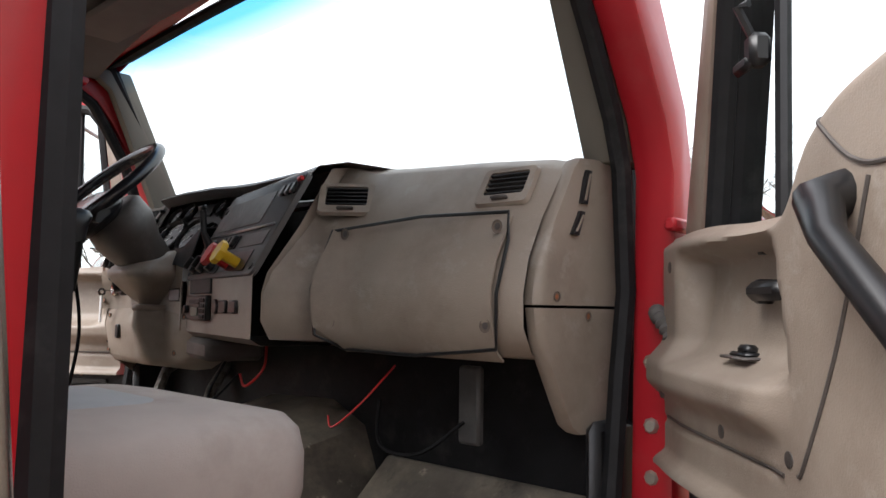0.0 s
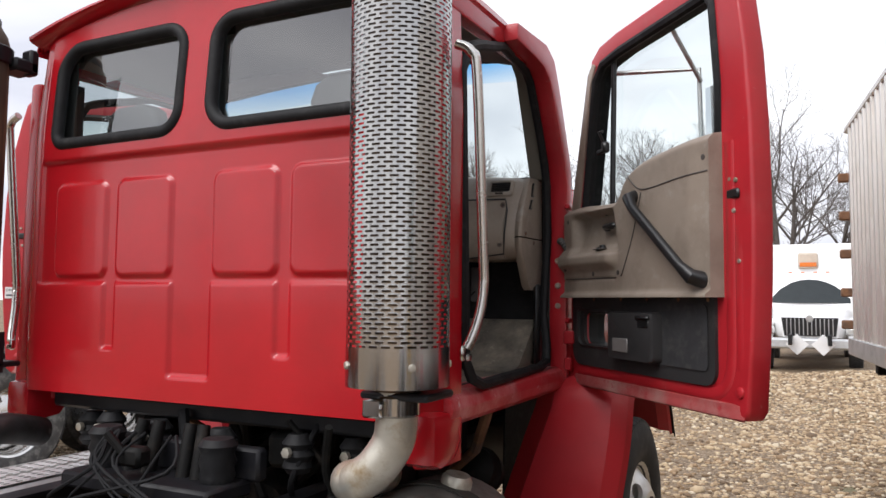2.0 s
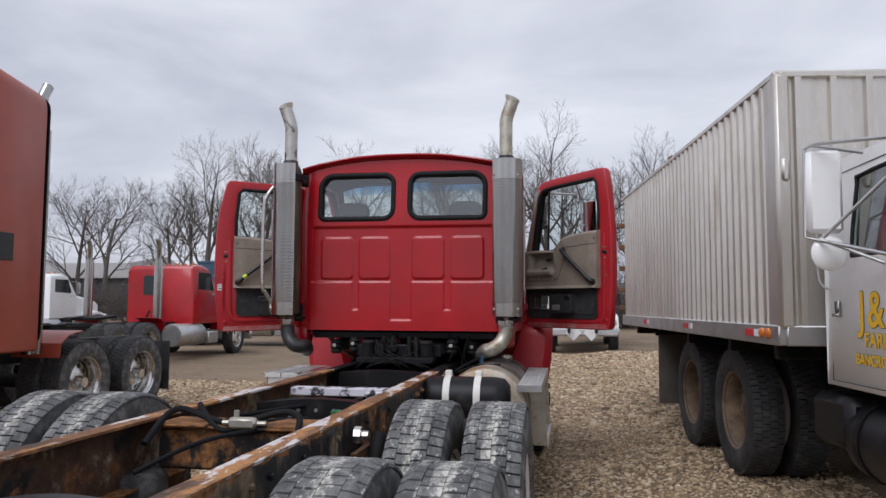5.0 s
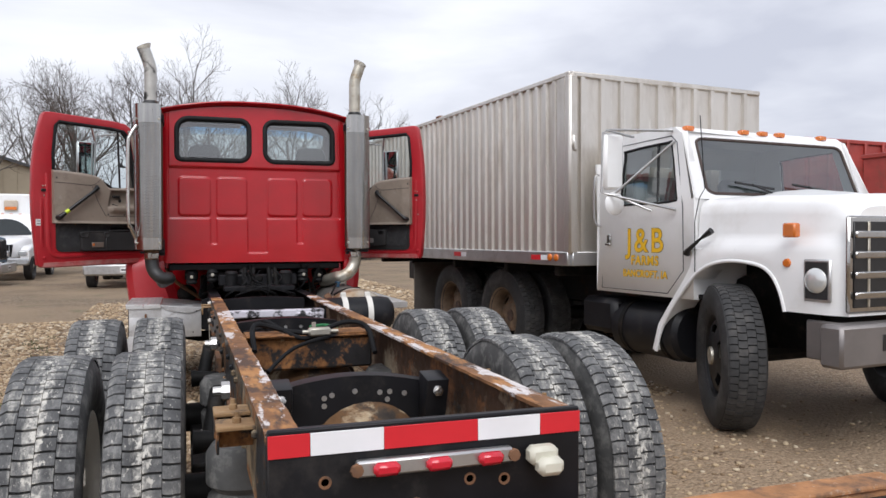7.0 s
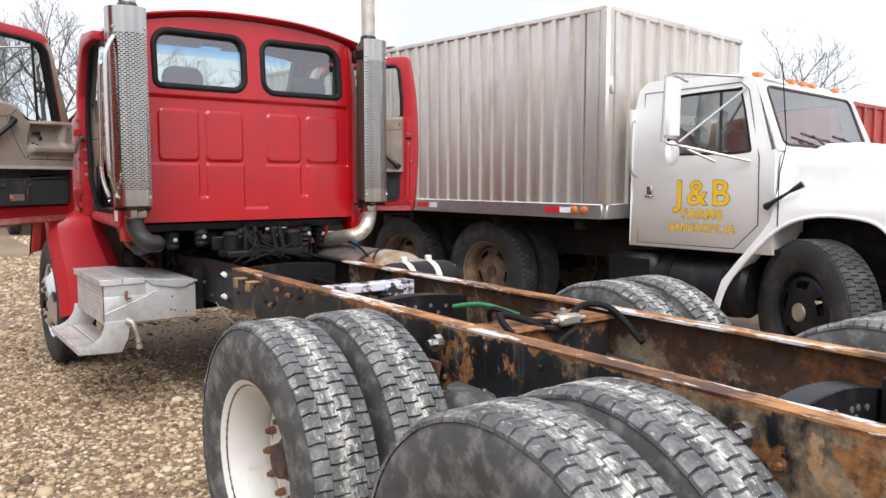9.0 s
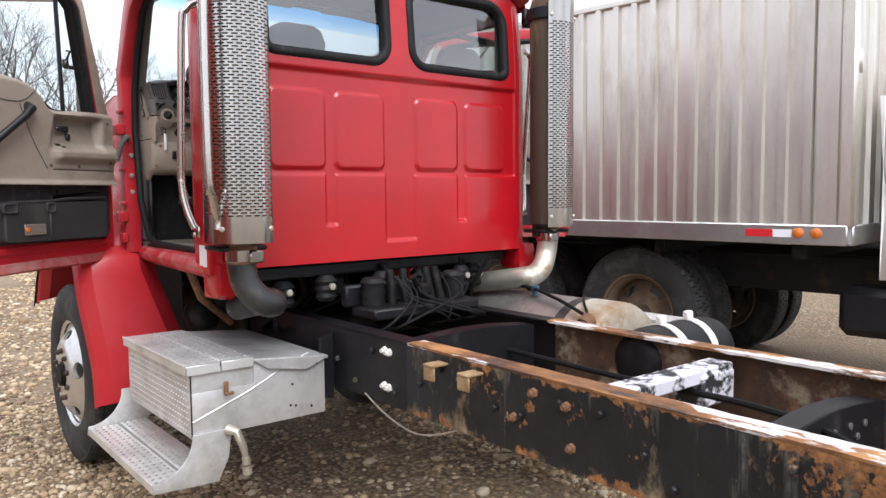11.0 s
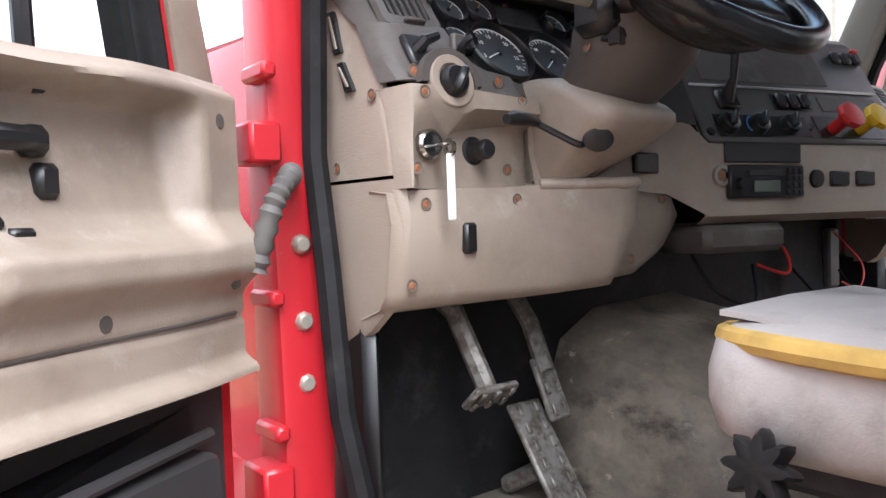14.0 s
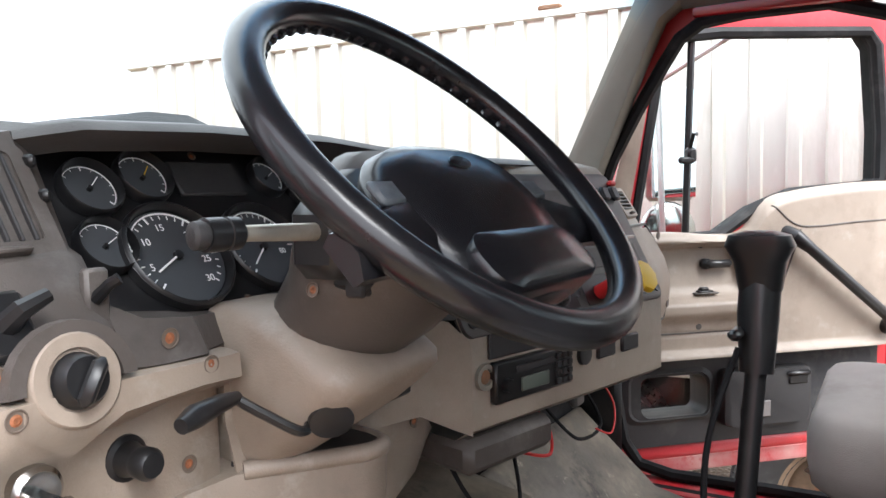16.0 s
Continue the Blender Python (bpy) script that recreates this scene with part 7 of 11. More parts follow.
    P("carpet_inset", G().add([(a, -0.0145, b) for a, b in inset], [tuple(range(len(inset)))]), material("charcoal_carpet", (0.028, 0.028, 0.031), 0.95, vary=0.25, vary_scale=15, spots=(0.06, 0.058, 0.055), spot_scale=20, spot_at=(0.5, 0.75)), thick=0.002)
    if s > 0:
        nose = rounded(0.41, 0.71, 1.475, 1.645, 0.02, 4)
        gp = G().loft([[(a, -0.012, b) for a, b in nose], [(a * 0.97 + 0.015, -0.05, b * 0.985 + 0.022) for a, b in nose], [(a * 0.9 + 0.055, -0.056, b * 0.96 + 0.06) for a, b in nose]])
        P("door_pocket", gp, grey_plastic, "charcoal door pocket with a reflector", sharp=35)
        P("pocket_recess", G().block((0.655, -0.054, 1.605), (0.07, 0.012, 0.03), 0.005).block((0.655, -0.058, 1.625), (0.08, 0.02, 0.014), 0.006), black_plastic)
        P("reflector", G().block((0.51, -0.058, 1.525), (0.10, 0.006, 0.05), 0.004), material("grey_reflector", (0.18, 0.165, 0.16), 0.25, vary=0.1))
        # low side window through the door
        fr = G().loft([[(a, -0.013, b) for a, b in wq], [(0.25 + (a - 0.25) * 0.88, -0.020, 1.575 + (b - 1.575) * 0.86) for a, b in wq], [(0.27 + (a - 0.25) * 0.715, 0.01, 1.572 + (b - 1.575) * 0.755) for a, b in wq], [(0.27 + (a - 0.25) * 0.70, 0.078, 1.572 + (b - 1.575) * 0.74) for a, b in wq]], caps=False)
        P("low_window_frame", fr, grey_plastic, "charcoal frame of the low door window")
        ob = P("low_window_pane", G().add([(a, 0.05, b) for a, b in wi], [tuple(range(len(wi)))]), pane, "low window showing the yard", thick=0.0)
        ob.visible_shadow = False
    else:
        nose = rounded(0.13, 0.765, 1.435, 1.615, 0.02, 4)
        gp = G().loft([[(a, -0.012, b) for a, b in nose], [(a * 0.985 + 0.007, -0.055, b * 0.985 + 0.022) for a, b in nose], [(a * 0.96 + 0.02, -0.062, b * 0.96 + 0.06) for a, b in nose]])
        P("door_pocket", gp, grey_plastic, "charcoal door pocket with a reflector", sharp=35)
        for a, wide_ in ((0.735, 0.045), (0.52, 0.03)):
            P("pocket_lug", G().loft([[(a + x * k, -0.058 - d, 1.585 + z * k) for x, z in rounded(-wide_, wide_, -0.022, 0.03, 0.016, 4)] for d, k in ((0.0, 1.0), (0.010, 0.95), (0.014, 0.75), (0.009, 0.55))]), grey_plastic, "rounded moulded notch")
        P("pocket_rib", G().block((0.52, -0.062, 1.51), (0.018, 0.012, 0.13), 0.005), grey_plastic)
        P("pocket_lip", G().tube([(0.14, -0.045, 1.632), (0.40, -0.055, 1.628), (0.52, -0.058, 1.618), (0.75, -0.056, 1.612)], 0.008, 8), grey_plastic)
        # thin black patch on the panel paints the shade of the pocket's mouth
        scoopq = rounded(0.14, 0.46, 1.625, 1.675, (0.02, 0.02, 0.06, 0.01), 5)
        P("mouth_shade", G().add([(a, -0.0165, b) for a, b in scoopq], [tuple(range(len(scoopq)))]), black_plastic, thick=0.003)
        P("reflector", G().block((0.61, -0.066, 1.49), (0.115, 0.006, 0.05), 0.004), material("dusty_reflector", (0.16, 0.125, 0.105), 0.4, vary=0.15), "dusty amber door reflector")
        P("reflector_bulb", G().block((0.652, -0.0695, 1.492), (0.02, 0.003, 0.02), 0.001), amber_lens)
    # grab bar, handle, switches, screws
    bar = P("grab_bar", G().tube([(0.605, -0.035, 2.05), (0.62, -0.085, 2.035), (0.66, -0.098, 2.0), (0.925, -0.098, 1.79), (0.96, -0.085, 1.757), (0.97, -0.035, 1.745)], [0.026, 0.023, 0.0165, 0.0165, 0.024, 0.028], 12), black_plastic, "black diagonal grab bar")
    if s < 0:
        P("tape_band", G().tube([(0.892, -0.098, 1.816), (0.922, -0.098, 1.792)], 0.0190, 12), neon_tape, "neon yellow tape band")
    P("handle", G().block((0.40, -0.034, 1.962), (0.085, 0.018, 0.024), 0.008).block((0.365, -0.02, 1.962), (0.03, 0.03, 0.03), 0.008), black_plastic, "black inner door handle")
    P("lock_knob", G().lathe([(0.012, 0), (0.012, 0.008), (0, 0.010)], 10, Matrix.Translation((0.35, -0.01, 2.02)) @ Matrix.Rotation(radians(90), 4, "X")), black_plastic)
    if s > 0:
        P("window_switch", G().block((0.35, -0.035, 1.884), (0.05, 0.03, 0.006), 0.003).block((0.35, -0.035, 1.890), (0.028, 0.018, 0.012), 0.004), black_plastic)
        P("switch_plate", G().block((0.35, -0.035, 1.880), (0.075, 0.045, 0.004), 0.002), taupe_plastic)
    else:
        P("window_switch", G().block((0.35, -0.018, 1.925), (0.03, 0.02, 0.035), 0.006), black_plastic)
        P("window_switch", G().block((0.43, -0.025, 1.885), (0.03, 0.03, 0.012), 0.004).block((0.40, -0.03, 1.875), (0.03, 0.03, 0.012), 0.004), black_plastic)
    for a, b in ((0.10, 2.005), (0.10, 1.81), (0.32, 1.785), (0.50, 1.785), (0.98, 2.12), (0.985, 1.75)):
        P("trim_screw", G().lathe([(0.010, 0), (0.009, 0.003), (0.006, 0.0035), (0, 0.0035)], 10, Matrix.Translation((a, depth(a, b) + 0.002, b)) @ Matrix.Rotation(radians(90), 4, "X")), taupe_plastic)
    for a in (0.25, 0.45, 0.62, 0.80, 0.95):
        P("panel_screw", G().lathe([(0.007, 0), (0.005, 0.003), (0, 0.004)], 8, Matrix.Translation((a, -0.016, 1.688)) @ Matrix.Rotation(radians(90), 4, "X")), rust_brown)
    # latch on the edge face, edge holes, skin crease
    ek = 0.0 if s < 0 else -0.018
    P("latch", G().block((1.075 + ek, -0.003, 2.0), (0.055, 0.012, 0.03), 0.006), black_plastic, "dark latch opening")
    for a, b in ((1.085, 2.04), (1.06, 2.045), (1.075, 1.95), (1.095, 1.80)):
        P("edge_bolt", G().lathe([(0.008, 0), (0.006, 0.005), (0, 0.006)], 8, Matrix.Translation((a + ek, -0.001, b)) @ Matrix.Rotation(radians(90), 4, "X")), dull_steel)
    far, drop, rise = (1.045, 0.018, 1.0) if s < 0 else (1.04, 0.0, 0.4)
    loop = [(far, 2.16), (far, 1.95), (far - 0.002, 1.70), (far - 0.006, 1.52), (far - 0.02, 1.455 - drop), (far - 0.055, 1.415 - drop), (far - 0.12, 1.402 - drop), (0.70, 1.402 - drop * 0.5), (0.40, 1.402), (0.09, 1.402)]
    lane = spline([(a, 0, b) for a, b in loop], 6)
    rows3 = []
    for k, p in enumerate(lane):
        q0, q1 = lane[max(k - 1, 0)], lane[min(k + 1, len(lane) - 1)]
        da, db = q1[0] - q0[0], q1[2] - q0[2]
        ln = math.hypot(da, db)
        na, nb = -db / ln, da / ln
        rows3.append([(p[0] + na * d, wv, p[2] + nb * d) for d, wv in ((-0.024, 0.002), (-0.017, -0.010 * rise), (0.004, -0.013 * rise), (0.014, -0.010 * rise), (0.022, 0.002))])
    P("edge_pressing", G().loft(rows3, wrap=False), red_worn, "raised red pressing round the trim")
    P("edge_pressing", G().loft([[(x, wv * k + 0.003 * (1 - k), z) for x, wv in ((far + 0.03 + ek, 0.002), (far + 0.04 + ek, -0.006 * rise), (far + 0.06 + ek, -0.007 * rise), (far + 0.07 + ek, 0.002))] for z, k in ((1.45, 0.0), (1.50, 0.9), (1.55, 1.0), (1.84, 1.0), (1.89, 0.8), (1.94, 0.0))], wrap=False), red_worn)
    low_rows = []
    for a, k in ((0.05, 0.2), (0.09, 1.0), (0.5, 1.0), (1.0, 1.0), (1.06 + ek, 0.9), (1.10 + ek, 0.1)):
        sag = (0.025 if s < 0 else 0.0) * ease(0.2, 1.1, a)
        low_rows.append([(a, wv * k + 0.003 * (1 - k), foot + z - sag) for wv, z in ((0.002, 0.052), (-0.004, 0.046), (-0.005, 0.026), (-0.010, 0.018), (-0.010, 0.008), (0.002, 0.002))])
    P("lower_flange", G().loft(low_rows, wrap=False), red_dusty, "dusty red bottom flange")
    P("edge_plug", G().lathe([(0.017, 0), (0.015, 0.005), (0.008, 0.008), (0, 0.008)], 16, Matrix.Translation((far + 0.03, -0.001, foot + 0.085 - drop)) @ Matrix.Rotation(radians(90), 4, "X")), red_worn, "round red rubber plug")
    if s < 0:
        lab = P("door_label", G().block((1.125, -0.0025, 1.70), (0.05, 0.003, 0.06), 0.001), white_label, "white paper label on the door edge")
        letters("DPA", 0.020, M @ Matrix.Translation((1.125, -0.0045, 1.707)) @ Matrix(((-1, 0, 0, 0), (0, 0, 1, 0), (0, 1, 0, 0), (0, 0, 0, 1))), ink, lab, "label_letters", 0.0003)
        P("label_bar", G().block((1.125, -0.0042, 1.687), (0.038, 0.001, 0.008), 0.0003), ink)
    # mirror on the outside
    mr = P("mirror_arm", G().tube([(0.18, 0.07, 2.62), (0.42, 0.36, 2.60), (0.44, 0.36, 1.95), (0.20, 0.07, 1.90)], 0.011, 8).tube([(0.43, 0.36, 2.55), (0.60, 0.10, 2.69)], 0.009, 8), aluminium, "tubular mirror bracket")
    P("mirror_head", G().block((0.50, 0.42, 2.34), (0.19, 0.05, 0.40), 0.02), aluminium, "tall rectangular mirror")
    P("mirror_glass", G().block((0.50, 0.394, 2.34), (0.17, 0.004, 0.375), 0.001), mirror)
    P("round_mirror", G().lathe([(0.0, 0.03), (0.09, 0.02), (0.11, 0.0), (0.09, -0.008), (0, -0.012)], 24, Matrix.Translation((0.48, 0.40, 2.03)) @ Matrix.Rotation(radians(90), 4, "X")), chrome, "round convex mirror")
    # corrugated cable sleeve to the pillar
    a0 = M @ Vector((0.03, -0.01, 1.80))
    b0 = Vector((0.907, 1.205, 1.93) if s > 0 else (-0.93, 1.15, 1.94))
    path = spline([b0, b0 + Vector((s * 0.02, -0.04, 0.0)), b0 + Vector((s * 0.05, -0.05, -0.04)), b0 + Vector((s * 0.07, -0.035, -0.12))], 9)
    rib = [0.0155 if k % 2 else 0.0115 for k in range(len(path))]
    part("cable_sleeve", G().tube(path, rib, 10), material("grey_rubber_sleeve", (0.09, 0.083, 0.078), 0.7, vary=0.15), truck, "ribbed grey cable sleeve")
    return dr, M


door_r, M_R = door(1)
door_l, M_L = door(-1)

# ---------------- white farm truck with grain box ----------------
WT = thing("farm_truck", (2.73, -0.92, 0.17), 5.8, "white farm truck with a tall ribbed aluminium grain box", "truck")


# local axes: x away from the red truck, y towards the box's tail, z up; the cab looks along -y
BL, BW, BZ, BT = 5.75, 2.35, 1.13, 2.885
step = 0.157
n_rib = int(BL / step)
prof = []
for k in range(n_rib):
    y = k * step
    prof += [(y, 0.0), (y + 0.045, 0.0), (y + 0.055, -0.028), (y + 0.095, -0.028), (y + 0.105, 0.0)]
prof.append((BL, 0.0))
box = part("grain_box", G().loft([[(x, y, z) for y, x in prof] for z in (BZ + 0.10, BT - 0.02)], wrap=False), box_aluminium, WT, "ribbed weathered aluminium grain box side", thick=0.004, sharp=25)
prof_f = []
for k in range(10):
    x = 0.06 + k * 0.225
    prof_f += [(x, 0.0), (x + 0.03, 0.0), (x + 0.04, -0.03), (x + 0.075, -0.03), (x + 0.085, 0.0)]
prof_f = [(0.0, 0.0)] + prof_f + [(BW, 0.0)]
part("box_front", G().loft([[(x, y, z) for x, y in prof_f] for z in (BZ + 0.10, BT - 0.02)], wrap=False), box_aluminium, WT, "ribbed aluminium box front", thick=0.004, sharp=25)
part("box_side", G().box(BW, BW + 0.02, 0, BL, BZ + 0.1, BT), box_aluminium, WT)
part("box_tail", G().box(0, BW, BL, BL + 0.03, BZ + 0.1, BT), box_aluminium, WT)
part("box_floor", G().box(0, BW, 0, BL, BZ, BZ + 0.1), rust_brown, WT)
rim_ = G().block((-0.005, BL / 2, BT), (0.06, BL + 0.06, 0.05), 0.01).block((BW / 2, -0.005, BT), (BW, 0.06, 0.05), 0.01).block((BW, BL / 2, BT), (0.06, BL, 0.05), 0.01)
part("box_top_rail", rim_, box_aluminium, WT, "bent aluminium top rail")
low_rail = G().block((-0.02, BL / 2, BZ + 0.055), (0.05, BL + 0.04, 0.13), 0.008).block((BW / 2, -0.02, BZ + 0.055), (BW, 0.05, 0.13), 0.008)
part("box_bottom_rail", low_rail, aluminium, WT, "aluminium bottom rail")
corner = G().block((0.01, 0.0, (BZ + BT) / 2 + 0.05), (0.10, 0.10, BT - BZ - 0.1), 0.02).block((-0.015, 0.12, (BZ + BT) / 2 + 0.05), (0.025, 0.14, BT - BZ - 0.1), 0.008)
part("box_corner_post", corner, box_aluminium, WT, "dented corner post")
dent = G().block((0.015, -0.045, 2.25), (0.06, 0.04, 0.16), 0.019, Matrix.Translation((0, 0, 0)))
part("corner_dent", dent, box_aluminium, WT)
for y, wd, mt in ((0.52, 0.18, red_tape), (0.37, 0.12, white_tape), (2.3, 0.18, red_tape), (2.13, 0.12, white_tape), (4.2, 0.18, red_tape), (4.03, 0.12, white_tape)):
    part("reflective_tape", G().block((-0.047, y, BZ + 0.06), (0.003, wd, 0.05), 0.001), mt, WT)
for y in (0.16, 0.27):
    part("marker_lamp", G().lathe([(0.035, 0), (0.033, 0.012), (0.02, 0.02), (0, 0.022)], 16, Matrix.Translation((-0.045, y, BZ + 0.065)) @ Matrix.Rotation(radians(-90), 4, "Y")), amber_lens, WT, "amber side marker lamp")
part("top_rail_rust", G().block((0.0, 2.9, BT + 0.03), (0.07, 0.12, 0.03), 0.008), rust_brown, WT)
for z in (1.35, 1.6, 1.9, 2.2, 2.5):
    part("tail_hinge", G().block((-0.05, BL - 0.02, z), (0.08, 0.06, 0.07), 0.01), rust_brown, WT)
for x in (0.75, 1.6):
    part("frame_rail", G().block((x, 1.55, 0.86), (0.09, 8.3, 0.28), 0.01), black_frame, WT)
for y in (0.3, 1.3, 2.6, 3.9, 5.2):
    part("box_crossmember", G().block((BW / 2, y, 1.07), (BW - 0.1, 0.09, 0.11), 0.01), grease, WT)
part("mud_flap", G().block((0.33, 3.85, 0.66), (0.60, 0.012, 0.78), 0.003), material("grey_mud_flap", (0.10, 0.09, 0.08), 0.7, vary=0.2, spots=(0.2, 0.18, 0.15), spot_scale=2), WT, "grey mud flap")
part("mud_flap_bar", G().block((0.33, 3.86, 1.06), (0.66, 0.03, 0.05), 0.006), grease, WT)
for y in (1.55, 2.90):
    wheel(WT, 0.26, y, 0.51, -1, FARM[0], DARK_TREAD, RIM_RUST, HUB_DUAL, NUT_DUAL, "dual wheel with a rusty spoked rim")
    wheel(WT, 0.60, y, 0.51, -1, FARM[0], DARK_TREAD, RIM_INNER)
    for x in (1.75, 2.09):
        wheel(WT, x, y, 0.51, 1, FARM[0], DARK_TREAD, RIM_RUST)
    part("axle_housing", G().tube([(0.3, y, 0.51), (2.05, y, 0.51)], 0.08, 12), grease, WT)
    part("leaf_spring", G().block((0.85, y, 0.72), (0.09, 1.1, 0.07), 0.01), grease, WT)
# cab: side outline drawn along x
CX0, CX1 = 0.20, 2.20
cab_side = [(-0.14, 0.90), (-0.14, 2.05), (-0.17, 2.21), (-0.25, 2.275), (-1.09, 2.27), (-1.175, 2.21), (-1.37, 1.69), (-1.37, 0.90)]
hole_w = spline([(-0.50, 1.66, 0), (-0.48, 1.70, 0), (-0.48, 2.08, 0), (-0.51, 2.13, 0), (-1.02, 2.15, 0), (-1.07, 2.12, 0), (-1.17, 1.73, 0), (-1.15, 1.67, 0), (-0.9, 1.66, 0)], 3)
hole_w = [(p[0], p[1]) for p in hole_w]


def white_cab():
    """The cab shell, with the side window cut through both sides and the windshield through the front."""
    g = G()
    for x in (CX0, CX1):
        tuck = 0.06 * (1 if x == CX0 else -1)
        bm = bmesh.new()
        put = lambda p: bm.verts.new((x + tuck * ease(1.6, 2.3, p[1]), p[0], p[1]))
        a, b = [put(p) for p in cab_side], [put(p) for p in hole_w]
        edges = [bm.edges.new((r[i], r[(i + 1) % len(r)])) for r in (a, b) for i in range(len(r))]
        bmesh.ops.triangle_fill(bm, edges=edges, use_beauty=True)
        bm.verts.index_update()
        g.add([v.co[:] for v in bm.verts], [[v.index for v in f.verts] for f in bm.faces])
        bm.free()
    t = lambda z: 0.06 * ease(1.6, 2.3, z)
    for i in range(len(cab_side)):
        p, q = cab_side[i], cab_side[(i + 1) % len(cab_side)]
        if (p, q) == ((-1.175, 2.21), (-1.37, 1.69)):
            for xa, xb in ((CX0, CX0 + 0.13), (CX1 - 0.13, CX1)):
                g.add([(xa + (t(p[1]) if xa == CX0 else 0.0), p[0], p[1]), (xb - (t(p[1]) if xb == CX1 else 0.0), p[0], p[1]), (xb, q[0], q[1]), (xa, q[0], q[1])], [(0, 1, 2, 3)])
            continue
        if (p, q) == ((-0.14, 0.90), (-0.14, 2.05)):
            for xa, xb, za, zb in ((CX0, CX1, 0.9, 1.6), (CX0, CX0 + 0.5, 1.6, 2.05), (CX1 - 0.5, CX1, 1.6, 2.05)):
                g.add([(xa, p[0], za), (xb, p[0], za), (xb, p[0], zb), (xa, p[0], zb)], [(0, 1, 2, 3)])
            continue
        g.add([(CX0 + t(p[1]), p[0], p[1]), (CX1 - t(p[1]), p[0], p[1]), (CX1 - t(q[1]), q[0], q[1]), (CX0 + t(q[1]), q[0], q[1])], [(0, 1, 2, 3)])
    return g


wcab = part("cab", white_cab(), white_paint, WT, "white cab shell", thick=0.03, bevel=0.018, sharp=40)
wcab.data.materials[0] = white_paint


def on_shield(x, v, out=0.0):
    """A place in the windshield's plane: x across, v from the foot (0) to the head (1)."""
    return (x, -1.372 + 0.195 * v - out, 1.69 + 0.52 * v - out * 0.3)


shield_ = [on_shield(x + (0.03 if x < 1.2 else -0.03) * v, v, 0.004 + 0.02 * (1 - ((x - 1.2) / 1.0) ** 2)) for x, v in rounded(CX0 + 0.14, CX1 - 0.14, 0.07, 0.93, 0.09, 6)]
ob = part("windshield", G().add(shield_, [tuple(range(len(shield_)))]), dark_pane, WT, "dark windshield")
ob.visible_shadow = False
part("windshield_seal", G().ring(shield_, 0.013, 8), material("brown_rubber", (0.05, 0.032, 0.026), 0.6), WT, "dark rubber windshield seal")
part("windshield_frame", G().loft([[on_shield(x + (0.05 if x < 1.2 else -0.05) * max(0, v), v, 0.006) for x, v in rounded(CX0 + 0.01, CX1 - 0.01, -0.02, 1.03, 0.02, 6)], shield_], caps=False), white_paint, WT, "white frame round the windshield")
for x in (CX0 + 0.02, CX1 - 0.02):
    ob = part("side_window", G().add([(x + 0.05 * (1 if x < 1 else -1) * ease(1.6, 2.3, z), y, z) for y, z in hole_w], [tuple(range(len(hole_w)))]), dark_pane, WT)
    ob.visible_shadow = False
    part("window_seal", G().ring([(x - 0.012 * (1 if x < 1 else -1) + 0.06 * (1 if x < 1 else -1) * ease(1.6, 2.3, z), y, z) for y, z in hole_w], 0.012, 8), seal, WT)
part("quarter_light_bar", G().tube([(CX0 + 0.03, -0.93, 1.66), (CX0 + 0.06, -0.90, 2.14)], 0.012, 8), black_plastic, WT)
part("cab_floor", G().block((1.2, -0.8, 0.92), (1.9, 1.4, 0.04), 0.005), grease, WT)
for x in (0.65, 1.65):
    part("seat", G().block((x, -0.42, 1.55), (0.5, 0.14, 0.75), 0.05).block((x, -0.65, 1.2), (0.5, 0.5, 0.2), 0.05), grey_fabric, WT)
part("dashboard", G().block((1.2, -1.28, 1.52), (1.8, 0.2, 0.3), 0.04), grey_plastic, WT)
# door lines
dl = [(-0.22, 0.93), (-0.23, 2.18), (-1.06, 2.20), (-1.13, 2.14), (-1.25, 1.62), (-1.26, 1.12), (-1.08, 0.93)]
seam_w = [(CX0 - 0.001 + 0.058 * ease(1.6, 2.3, z), y, z) for y, z in dl]
part("door_seam", G().ring(seam_w, 0.004, 5), ink, WT)
handle_ = G().block((CX0 - 0.012, -0.33, 1.36), (0.02, 0.05, 0.09), 0.006).block((CX0 - 0.02, -0.33, 1.32), (0.03, 0.07, 0.02), 0.006)
part("door_handle", handle_, chrome, WT, "chrome door handle")
part("cab_grab_rail", G().tube(spline([(CX0 - 0.0, -0.17, 1.95), (CX0 - 0.05, -0.17, 1.9), (CX0 - 0.05, -0.17, 1.55), (CX0, -0.2, 1.48)]), 0.010, 8), aluminium, WT)
for x in (0.36, 0.954, 1.17, 1.37, 1.88):
    part("roof_lamp", G().block((x, -1.135, 2.255), (0.085, 0.06, 0.040), 0.008), amber_lens, WT, "amber roof lamp")
# hood and fenders in one moulding, open over the wheels
FRONT = -2.67
arch_ = spline([(-2.24, 0.89, 0), (-2.20, 1.02, 0), (-2.12, 1.14, 0), (-1.98, 1.20, 0), (-1.70, 1.21, 0), (-1.46, 1.13, 0), (-1.24, 0.92, 0), (-1.05, 0.66, 0), (-0.98, 0.46, 0)], 4)


def arch_z(y):
    """The lower edge of the hood's side along the truck, over the wheel."""
    if y < arch_[0][0]:
        return 0.89
    for p, q in zip(arch_, arch_[1:]):
        if p[0] <= y <= q[0]:
            return p[1] + (q[1] - p[1]) * (y - p[0]) / max(1e-6, q[0] - p[0])
    return 0.9


